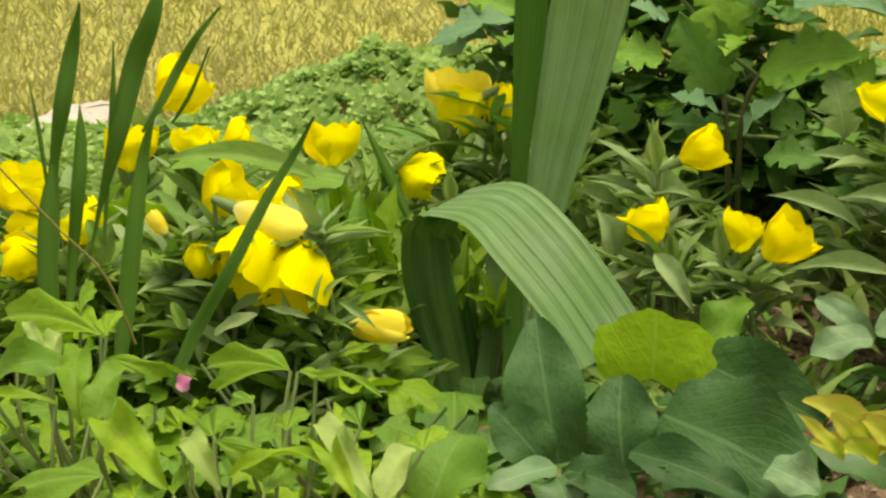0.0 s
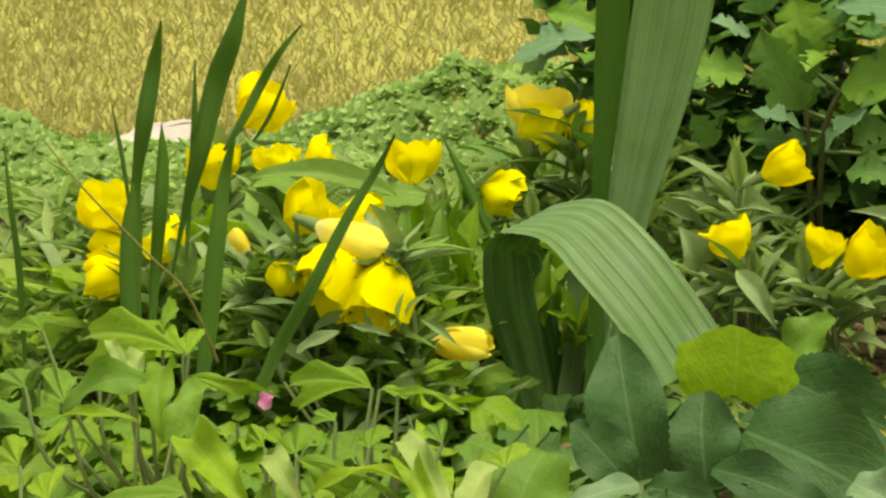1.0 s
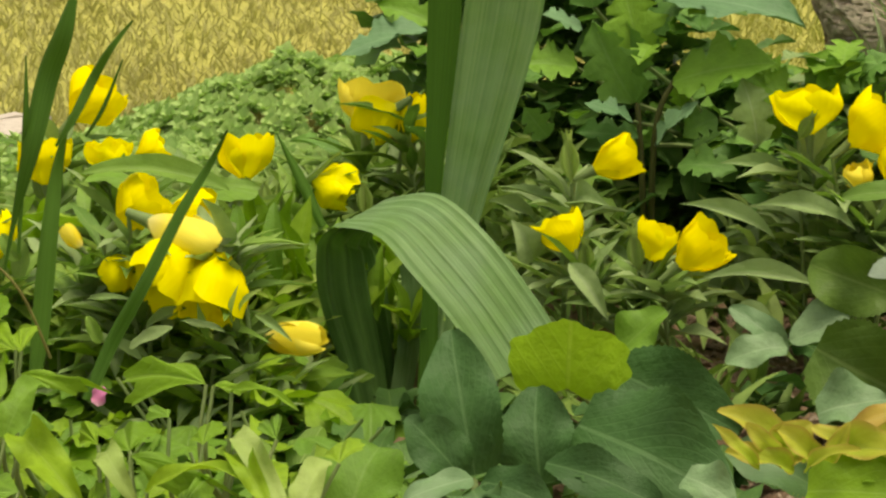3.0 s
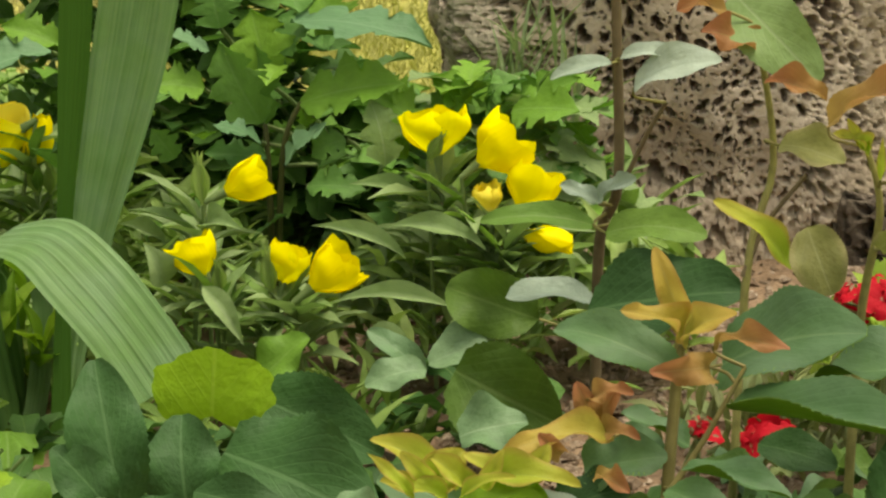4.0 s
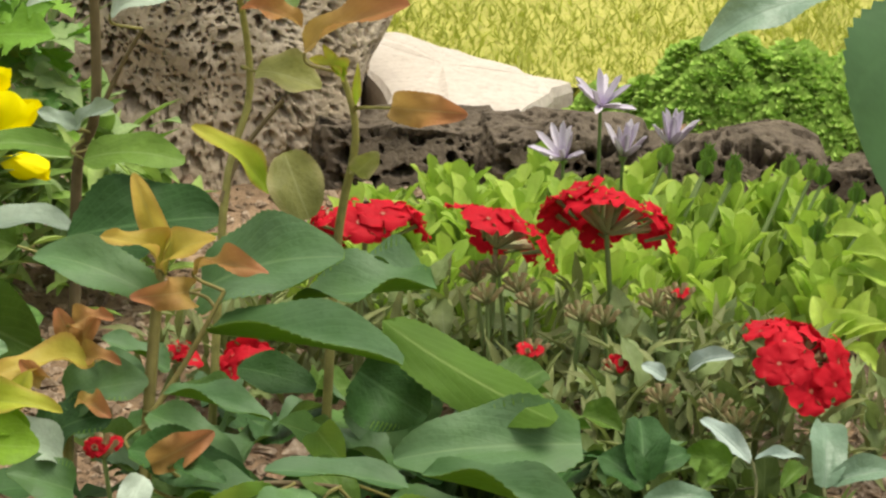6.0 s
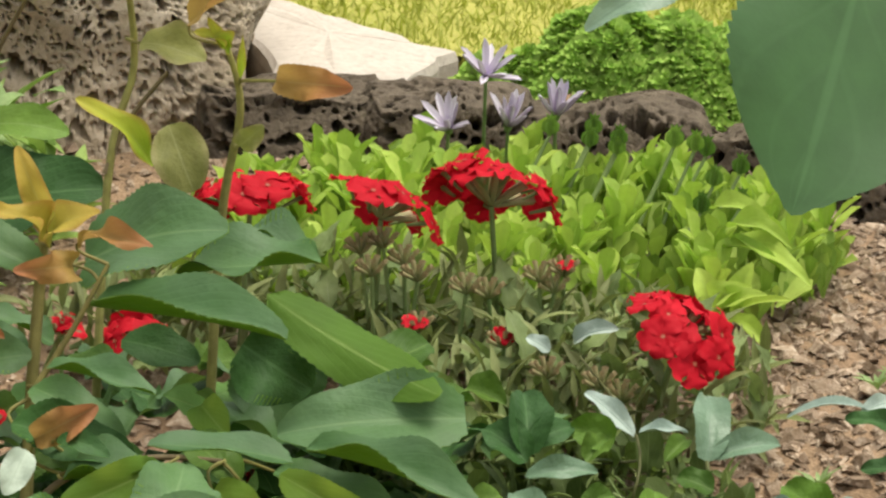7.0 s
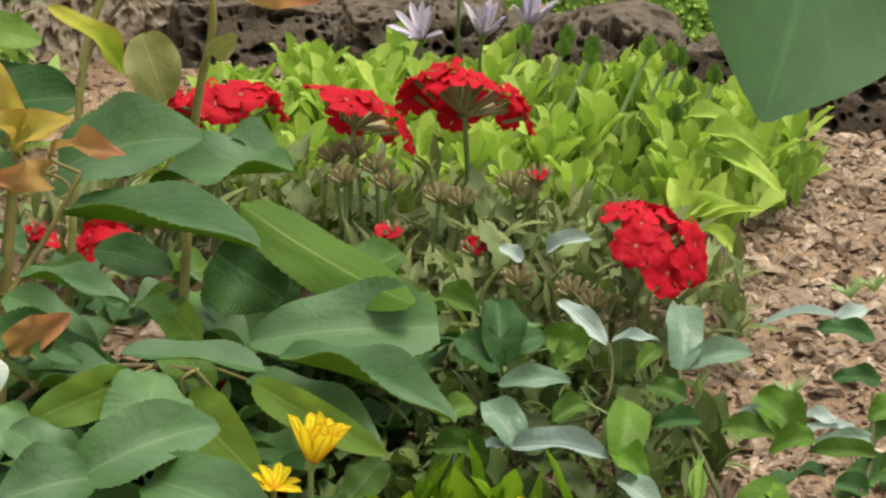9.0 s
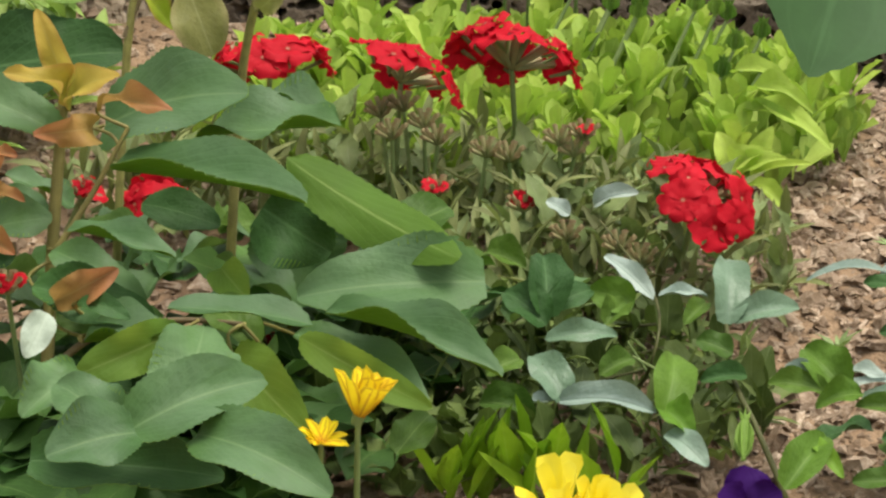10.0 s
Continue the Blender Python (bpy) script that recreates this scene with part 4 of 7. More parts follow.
ribbon(iris, [(-0.421, 1.718, -0.005), (-0.420, 1.743, 0.052), (-0.413, 1.763, 0.116), (-0.401, 1.784, 0.211), (-0.381, 1.798, 0.311), (-0.358, 1.813, 0.381)],
       [(-0.408, 1.721, -0.006), (-0.407, 1.742, 0.040), (-0.393, 1.765, 0.104), (-0.361, 1.793, 0.209), (-0.350, 1.804, 0.310), (-0.355, 1.813, 0.383)], LEAF_IRIS, cols=25, ribs=2, pleat=0.0012)
ribbon(iris, [(-0.442, 1.722, -0.010), (-0.435, 1.740, 0.040), (-0.435, 1.756, 0.072), (-0.438, 1.755, 0.090)],
       [(-0.431, 1.724, -0.011), (-0.426, 1.752, 0.036), (-0.426, 1.763, 0.070), (-0.431, 1.758, 0.096)], LEAF_IRIS, cols=7, ribs=2)
leaf(iris, (-0.451, 1.620, 0.021), (-0.442, 1.696, 0.041), 0.0169, LEAF_SWORD, "sword", teeth=0)

swords = thing("sword_leaved_clump", (-0.72, 1.68, 0.0), "clump of narrow upright sword leaves", "plant")
PX = 1.76 / 6385
for way, widths in (
        ([(-0.610, 1.578, 0.098), (-0.609, 1.590, 0.135), (-0.608, 1.599, 0.167), (-0.601, 1.599, 0.198), (-0.597, 1.607, 0.224), (-0.590, 1.604, 0.247)], (30, 40, 22, 40, 34, 2)),
        ([(-0.598, 1.555, 0.082), (-0.602, 1.565, 0.119), (-0.603, 1.574, 0.151), (-0.602, 1.581, 0.172)], (28, 44, 36, 3)),
        ([(-0.603, 1.591, 0.094), (-0.602, 1.600, 0.123), (-0.597, 1.601, 0.155), (-0.596, 1.606, 0.176), (-0.597, 1.611, 0.194)], (16, 24, 32, 26, 2)),
        ([(-0.595, 1.601, 0.115), (-0.590, 1.611, 0.144), (-0.579, 1.614, 0.180), (-0.572, 1.625, 0.212), (-0.561, 1.623, 0.235), (-0.554, 1.631, 0.261)], (5, 14, 42, 52, 44, 3)),
        ([(-0.572, 1.573, 0.072), (-0.570, 1.585, 0.103), (-0.567, 1.596, 0.140), (-0.564, 1.607, 0.171), (-0.555, 1.605, 0.197)], (26, 40, 38, 26, 2)),
        ([(-0.588, 1.607, 0.127), (-0.587, 1.617, 0.159), (-0.582, 1.616, 0.191), (-0.582, 1.624, 0.223)], (7, 11, 15, 2)),
        ([(-0.558, 1.591, 0.186), (-0.550, 1.597, 0.199), (-0.541, 1.605, 0.217), (-0.530, 1.601, 0.232), (-0.520, 1.607, 0.244)], (6, 20, 24, 18, 2)),
        ([(-0.548, 1.606, 0.187), (-0.540, 1.612, 0.200), (-0.531, 1.620, 0.222)], (5, 10, 2)),
        ([(-0.538, 1.552, 0.071), (-0.528, 1.565, 0.096), (-0.510, 1.569, 0.126), (-0.495, 1.583, 0.156), (-0.483, 1.593, 0.176), (-0.471, 1.591, 0.195)], (24, 32, 30, 25, 18, 2)),
        ([(-0.604, 1.578, 0.164), (-0.608, 1.583, 0.188), (-0.613, 1.587, 0.213)], (8, 9, 1)),
        ([(-0.479, 1.767, 0.098), (-0.490, 1.770, 0.122), (-0.503, 1.773, 0.147)], (20, 26, 2)),
        ([(-0.667, 1.580, 0.079), (-0.667, 1.583, 0.124), (-0.668, 1.582, 0.162), (-0.671, 1.588, 0.189)], (9, 15, 11, 2)),
        ([(-0.692, 1.592, 0.080), (-0.691, 1.597, 0.129), (-0.691, 1.597, 0.172)], (8, 12, 2))):
    strap(swords, way, [w * 0.85 * PX for w in widths], LEAF_SWORD, 0.25)
for base, tip, w in (((-0.513, 1.746, 0.063), (-0.526, 1.775, 0.100), 55), ((-0.507, 1.769, 0.060), (-0.516, 1.788, 0.097), 50), ((-0.502, 1.768, 0.051), (-0.494, 1.802, 0.085), 40), ((-0.612, 1.669, 0.105), (-0.621, 1.670, 0.119), 30)):
    leaf(swords, base, tip, w * 1.9 / 6385, LEAF_PRIM, "ovate", (0, -0.9, 0.4), teeth=0)
stem(swords, [(-0.565, 1.579, 0.083), (-0.573, 1.566, 0.121), (-0.589, 1.556, 0.145), (-0.612, 1.544, 0.178), (-0.631, 1.543, 0.203)], 0.0008, 0.0004, STEM_RED, "dry_stalk", "thin tan dry stalk")

# ---- lobed lime foliage in front ----
def fan_leaf(rng, lobes=3, rows=8, cols=43):
    """A leaf one unit long that fans out from its stalk into rounded, crenate lobes."""
    ph, spread = rng.uniform(0, 6.28), rng.uniform(58, 74)
    long = [rng.uniform(0.82, 1.0) for k in range(lobes)]
    long[lobes // 2] = 1.0
    verts, uvs = [], []
    for r in range(rows):
        q = r / (rows - 1)
        for c in range(cols):
            u = c / (cols - 1)
            a = radians(spread) * (2 * u - 1)
            k = min(lobes - 1, int(u * lobes))
            inside = u * lobes - k
            rim = long[k] * (0.72 + 0.28 * math.sin(math.pi * inside) ** 0.6) + 0.05 * math.cos(inside * 18.85)
            d = q * (1 + (rim - 1) * q ** 1.6)
            z = -0.3 * d * d + 0.09 * q * q * math.sin(3 * a + ph) + 0.12 * abs(math.sin(a)) * d + 0.04 * q * math.cos(inside * 6.28)
            verts.append((d * math.sin(a) * 0.95, d * math.cos(a), z))
            uvs.append((0.5 + 0.5 * math.sin(a) * d, q))
    return verts, grid_faces(rows, cols), uvs


FANS = {mt: leaf_set("leaf", mt, fan_leaf, 4, 200 + i * 10) for i, mt in enumerate((LEAF_LIME, LEAF_PALE_LIME, LEAF_MID))}
LIME_SIMPLE = leaf_set("leaf", LEAF_LIME, lambda r: blade("broad", 0.55, 0.25, 0.15, 0.25, n=9, cols=5, rng=r), 3)
FLAT, TALL = (0.05, -0.1, 1.0), (0.1, -0.9, 0.35)


def set_leaf(plant, mesh, base, tip, face=None, wide=1.0, label=""):
    """One of the shared leaf shapes, laid from base to tip."""
    m, ln = frame_to(base, tip, face or FACE)
    return child("leaf", mesh, plant, Matrix.Translation(-Vector(plant.location)) @ m @ Matrix.Diagonal((ln * wide, ln, ln, 1)), label)


FRONT_LEAVES = (
    ((-0.5382, 1.466, 0.1236), (-0.6014, 1.5007, 0.1389), 170, LEAF_LIME, (0.05, -0.34, 1.0), True),
    ((-0.5521, 1.4789, 0.1294), (-0.5616, 1.5075, 0.1433), 46, LEAF_LIME, TALL, True),
    ((-0.5353, 1.4653, 0.1234), (-0.5416, 1.4905, 0.1353), 52, LEAF_LIME, TALL, True),
    ((-0.5419, 1.4564, 0.119), (-0.5297, 1.4122, 0.0996), 66, LEAF_LIME, TALL, False),
    ((-0.5258, 1.4125, 0.0999), (-0.5159, 1.4449, 0.1145), 66, LEAF_MID, (0.0, -0.7, 0.7), False),
    ((-0.5313, 1.4517, 0.1171), (-0.4912, 1.4524, 0.1187), 52, LEAF_LIME, (0.05, -0.34, 1.0), True),
    ((-0.5176, 1.4142, 0.1009), (-0.477, 1.3734, 0.0857), 80, LEAF_LIME, (0.0, -0.7, 0.7), False),
    ((-0.5086, 1.3809, 0.0874), (-0.5574, 1.385, 0.087), 190, LEAF_MID, (0.05, -0.34, 1.0), True),
    ((-0.5483, 1.449, 0.1153), (-0.5849, 1.4313, 0.106), 70, LEAF_MID, (0.0, -0.7, 0.7), False),
    ((-0.5842, 1.4347, 0.1076), (-0.608, 1.4666, 0.1218), 90, LEAF_MID, (0.0, -0.7, 0.7), True),
    ((-0.5716, 1.3768, 0.083), (-0.5867, 1.4088, 0.0959), 80, LEAF_LIME, (0.0, -0.7, 0.7), True),
    ((-0.5457, 1.4238, 0.104), (-0.5892, 1.4227, 0.102), 26, LEAF_LIME, (0.05, -0.34, 1.0), False),
    ((-0.4423, 1.4449, 0.117), (-0.4898, 1.4653, 0.1247), 130, LEAF_LIME, (0.05, -0.34, 1.0), True),
    ((-0.4387, 1.4442, 0.1168), (-0.4208, 1.4473, 0.1187), 40, LEAF_LIME, (0.05, -0.34, 1.0), True),
    ((-0.4293, 1.4404, 0.1154), (-0.396, 1.4292, 0.1117), 22, LEAF_LIME, (0.05, -0.34, 1.0), False),
    ((-0.4658, 1.4054, 0.0991), (-0.4775, 1.4265, 0.1077), 110, LEAF_LIME, (0.0, -0.7, 0.7), True),
    ((-0.4812, 1.4088, 0.1), (-0.4986, 1.4265, 0.1069), 50, LEAF_LIME, (0.0, -0.7, 0.7), True),
    ((-0.4334, 1.4088, 0.1018), (-0.4383, 1.4279, 0.1097), 80, LEAF_LIME, (0.0, -0.7, 0.7), True),
    ((-0.4767, 1.4054, 0.0987), (-0.4528, 1.3727, 0.0865), 52, LEAF_PALE_LIME, (0.0, -0.7, 0.7), False),
    ((-0.4648, 1.402, 0.0978), (-0.4148, 1.3925, 0.0959), 70, LEAF_LIME, (0.05, -0.34, 1.0), True),
    ((-0.4505, 1.3802, 0.0895), (-0.3994, 1.3823, 0.0925), 34, LEAF_LIME, (0.05, -0.34, 1.0), False),
    ((-0.4193, 1.417, 0.1057), (-0.3835, 1.3666, 0.0872), 50, LEAF_PALE_LIME, (0.0, -0.7, 0.7), False),
    ((-0.4159, 1.4047, 0.1008), (-0.3909, 1.3666, 0.0869), 50, LEAF_LIME, (0.0, -0.7, 0.7), False),
    ((-0.3791, 1.3666, 0.0874), (-0.3745, 1.3986, 0.0999), 60, LEAF_PALE_LIME, (0.0, -0.7, 0.7), False),
    ((-0.3696, 1.3972, 0.0996), (-0.3742, 1.4176, 0.1077), 90, LEAF_LIME, TALL, True),
    ((-0.4727, 1.3693, 0.0843), (-0.4799, 1.3938, 0.0938), 46, LEAF_LIME, TALL, True),
    ((-0.5602, 1.3673, 0.0797), (-0.5681, 1.3904, 0.0888), 90, LEAF_MID, (0.0, -0.7, 0.7), True),
    ((-0.5629, 1.4564, 0.1183), (-0.5757, 1.4735, 0.1261), 26, LEAF_PALE_LIME, (0.0, -0.7, 0.7), False),
    ((-0.5569, 1.4517, 0.1163), (-0.557, 1.4666, 0.1234), 42, LEAF_PALE_LIME, (0.0, -0.7, 0.7), False),
    ((-0.4325, 1.3707, 0.0866), (-0.4277, 1.3979, 0.0975), 70, LEAF_MID, (0.0, -0.7, 0.7), True),
    ((-0.4899, 1.3673, 0.0828), (-0.5044, 1.3877, 0.0903), 70, LEAF_LIME, (0.0, -0.7, 0.7), True),
    ((-0.5734, 1.449, 0.1145), (-0.5735, 1.4728, 0.1258), 60, LEAF_MID, (0.0, -0.7, 0.7), True),
    ((-0.401, 1.4115, 0.1041), (-0.415, 1.4353, 0.1137), 60, LEAF_MID, (0.0, -0.7, 0.7), True),
    ((-0.4536, 1.4251, 0.1079), (-0.467, 1.4353, 0.1119), 60, LEAF_MID, (0.05, -0.34, 1.0), True),
    ((-0.6122, 1.4796, 0.128), (-0.6342, 1.4932, 0.1342), 80, LEAF_LIME, (0.05, -0.34, 1.0), True),
    ((-0.6081, 1.4455, 0.1118), (-0.6271, 1.4592, 0.1176), 80, LEAF_MID, (0.0, -0.7, 0.7), True),
    ((-0.5929, 1.3979, 0.091), (-0.6143, 1.4183, 0.0991), 90, LEAF_LIME, (0.0, -0.7, 0.7), True))
SPOTS = ((-0.66, 1.55), (-0.55, 1.53), (-0.45, 1.53), (-0.60, 1.64), (-0.5, 1.64))
for i, (x, y) in enumerate(SPOTS):
    p = thing("columbine", (x, y, 0.0), "low clump of fresh lime-green lobed leaves", "plant", "columbines along the front")
    rng = random.Random(i)
    near = lambda q: min(range(5), key=lambda j: (q[0] - SPOTS[j][0]) ** 2 + (q[1] - SPOTS[j][1]) ** 2) == i
    for k, (base, tip, w, mt, face, lobed) in enumerate(FRONT_LEAVES):
        if near(base):
            if lobed:
                set_leaf(p, FANS[mt][k % 4], base, tip, face, w * 1.5 / 6385 / (Vector(tip) - Vector(base)).length / 1.45)
            else:
                leaf(p, base, tip, w * 1.5 / 6385, mt, "broad", face, droop=0.25, fold=0.2, wave=0.25, teeth=0)
            stem(p, [(x + rng.uniform(-0.03, 0.03), y, 0), (base[0] * 0.7 + x * 0.3, base[1], base[2] * 0.6), base], 0.0013, 0.0009, STEM, "leafstalk", sides=5)
    scatter(p, FANS[LEAF_LIME] + LIME_SIMPLE[:1] + FANS[LEAF_MID], 52, (x, y), (0.085, 0.055), 0.03, 0.075, (0.017, 0.03), 300 + i, (-15, 35), lean=180)
    mass(p, MASS_LIME, BROAD_BITS + LANCE_BITS[:1], 90, (x, y), (0.09, 0.07), 0.005, 0.045, (0.018, 0.034), 340 + i, (-10, 45))
    for k in range(7):
        q = (x + rng.uniform(-0.06, 0.06), y + rng.uniform(-0.04, 0.04))
        stem(p, [(x + rng.uniform(-0.03, 0.03), y, 0), ((x + q[0]) / 2, q[1], 0.035), (q[0], q[1], 0.065)], 0.0013, 0.0009, STEM, "leafstalk", sides=5)
fan = leaf_set("leaf", LEAF_MID, lambda r: disc_leaf(r, 0.5, 0.52, 5, 0.25, 0, 0, 0.6, 0.05, 0.15), 2, 140)
set_leaf(p, fan[0], (-0.555, 1.749, 0.122), (-0.594, 1.729, 0.137), (0, -0.12, 1), 0.75)
set_leaf(p, fan[1], (-0.561, 1.748, 0.124), (-0.509, 1.754, 0.122), (0, -0.1, 1), 0.7)
fallen = blade("round", 0.8, 0.2, 0.2, 0.2, n=8, cols=5)
petal = new("fallen_petal", mesh_of("fallen_petal", *fallen[:2], PINK, fallen[2]))
m, ln = frame_to((-0.530, 1.544, 0.071), (-0.528, 1.548, 0.080), FACE)
petal.matrix_basis = m @ Matrix.Scale(ln, 4)
tagged(petal, "small pink petal caught among the leaves", "petal")

# ---- dark leaves of a young rose beside the iris ----
young = thing("young_rose", (-0.36, 1.56, 0.0), "young rose with large dark glossy leaves", "rose", "roses in the bed")
for base, tip, w, mat, sh, face in (
        ((-0.3297, 1.475, 0.0679), (-0.3461, 1.508, 0.1246), 150, LEAF_DARK, "broad", (0.1, -0.8, 0.4)),
        ((-0.3357, 1.47, 0.0694), (-0.3593, 1.472, 0.0952), 110, LEAF_DARK, "broad", None),
        ((-0.3011, 1.478, 0.0639), (-0.3072, 1.506, 0.0998), 148, LEAF_DARK, "broad", (0, -0.85, 0.4)),
        ((-0.2861, 1.492, 0.0877), (-0.2136, 1.462, 0.0647), 240, LEAF_DARK, "broad", (0.1, -0.75, 0.65)),
        ((-0.279, 1.545, 0.0952), (-0.2221, 1.54, 0.0694), 160, LEAF_DARK, "broad", (0, -0.8, 0.5)),
        ((-0.326, 1.455, 0.074), (-0.3512, 1.43, 0.0713), 62, LEAF_SAGE, "ovate", None),
        ((-0.322, 1.454, 0.073), (-0.2878, 1.44, 0.066), 95, LEAF_DARK, "ovate", None),
        ((-0.2941, 1.46, 0.0805), (-0.2393, 1.445, 0.0665), 95, LEAF_DARK, "ovate", (0, -0.6, 0.8)),
        ((-0.2317, 1.455, 0.0782), (-0.2091, 1.447, 0.0693), 84, LEAF_SAGE, "broad", None),
        ((-0.325, 1.45, 0.0706), (-0.3139, 1.43, 0.0617), 100, LEAF_ROSE, "broad", None),
        ((-0.279, 1.560, 0.101), (-0.259, 1.569, 0.117), 90, LEAF_MID, "broad", None), ((-0.374, 1.416, 0.066), (-0.366, 1.449, 0.089), 160, LEAF_MID, "round", (0, -0.8, 0.5))):
    leaf(young, base, tip, w * 1.55 / 6385, mat, sh, face, droop=0.12, fold=0.12, under=LEAF_UNDER if mat is LEAF_ROSE else None)
rp = disc_leaf(random.Random(4), 0.78, 0.54, 5, 0.1, 11, 0.05, 0.25, 0.04, 0.1)
set_leaf(young, mesh_of("leaf", *rp[:2], LEAF_ROUND, rp[2]), (-0.297, 1.519, 0.087), (-0.294, 1.522, 0.126), (0.1, -0.9, 0.4), 1.0, "round yellow-green leaf")
stem(young, [(-0.37, 1.56, 0.0), (-0.324, 1.454, 0.015), (-0.330, 1.472, 0.067)], 0.003, 0.0018, STEM)
stem(young, [(-0.35, 1.56, 0.0), (-0.289, 1.471, 0.037), (-0.312, 1.478, 0.070)], 0.003, 0.0018, STEM)
stem(young, [(-0.33, 1.56, 0.0), (-0.268, 1.494, 0.030), (-0.291, 1.550, 0.077), (-0.323, 1.528, 0.097)], 0.0025, 0.0015, STEM)

mass(young, MASS_ROSE, OVATE_BITS, 120, (-0.34, 1.6), (0.13, 0.1), 0.005, 0.05, (0.025, 0.045), 63, (-20, 40))
IRIS_FOOT = (-0.43, 1.67, 0.062, 0.11)
weeds = thing("low_weeds", (-0.72, 1.66, 0.0), "low tangle of green weeds and grass", "plant")
mass(weeds, MASS_WEED, LANCE_BITS, 520, (-0.72, 1.68), (0.16, 0.13), 0.003, 0.05, (0.02, 0.045), 64, (-10, 75), clear=IRIS_FOOT)
mass(weeds, MASS_WEED, LANCE_BITS, 300, (-0.4, 1.7), (0.18, 0.1), 0.003, 0.035, (0.02, 0.045), 65, (-10, 75), name="undergrowth", clear=IRIS_FOOT)

mass(weeds, MASS_FRESH, LANCE_BITS + OVATE_BITS[:1], 700, (-0.58, 1.74), (0.2, 0.07), 0.03, 0.085, (0.02, 0.045), 66, (-10, 60), name="undergrowth", clear=IRIS_FOOT)

mass(weeds, MASS_FRESH, LANCE_BITS, 260, (-0.56, 1.7), (0.12, 0.035), 0.05, 0.085, (0.03, 0.05), 68, (0, 50), name="undergrowth", flat=0.2, clear=IRIS_FOOT)
scatter(weeds, LIME_SIMPLE + PRIM_LEAVES + PRIM_PALE, 90, (-0.57, 1.76), (0.17, 0.06), 0.07, 0.105, (0.028, 0.05), 67, (-5, 55))

BRIGHT_LANCES = leaf_set("leaf", LEAF_LIME, lambda r: blade("lance", 0.27, r.uniform(-0.05, 0.25), 0.3, 0.1, n=9, cols=5, rng=r), 3, 400)
scatter(weeds, BRIGHT_LANCES, 120, (-0.505, 1.745), (0.08, 0.05), 0.04, 0.098, (0.032, 0.05), 69, (25, 80))

scatter(weeds, PRIM_PALE + BRIGHT_LANCES[:1], 80, (-0.512, 1.63), (0.075, 0.035), 0.035, 0.085, (0.026, 0.045), 70, (-5, 45))

# ---- chrysanthemum behind ----
def pinnate_leaf(rng, pairs=3.1, depth=0.6, cols=9, n=73):
    """A leaf one unit long on +y with rounded, toothed lobes along both sides."""
    ph, droop, fold, wide = rng.uniform(0, 6.28), rng.uniform(0.1, 0.5), rng.uniform(0.1, 0.4), rng.uniform(0.66, 0.86)
    verts, uvs = [], []
    for r in range(n):
        v = r / (n - 1)
        body = max(0.0, math.sin(math.pi * (0.06 + 0.94 * v) ** 0.9)) ** 0.7 * wide / 2
        for c in range(cols):
            u = 2 * c / (cols - 1) - 1
            wave = 0.5 + 0.5 * math.cos(6.2832 * (v * pairs + (0.12 if u > 0 else 0)))
            cut = depth * wave ** 2.2 * (1 - 0.4 * v) + 0.075 * math.cos(v * pairs * 3 * 6.2832)
            w = body * (1 - cut * abs(u) ** 1.5)
            y = v + 0.13 * abs(u) ** 1.5 * body * 2 * (1 - v)
            z = -droop * v * v + 0.3 * droop * v + fold * abs(u) * w + 0.05 * u * u * math.sin(7 * v + ph)
            verts.append((u * w, y, z))
            uvs.append(((u + 1) / 2, v))
    return verts, grid_faces(n, cols), uvs


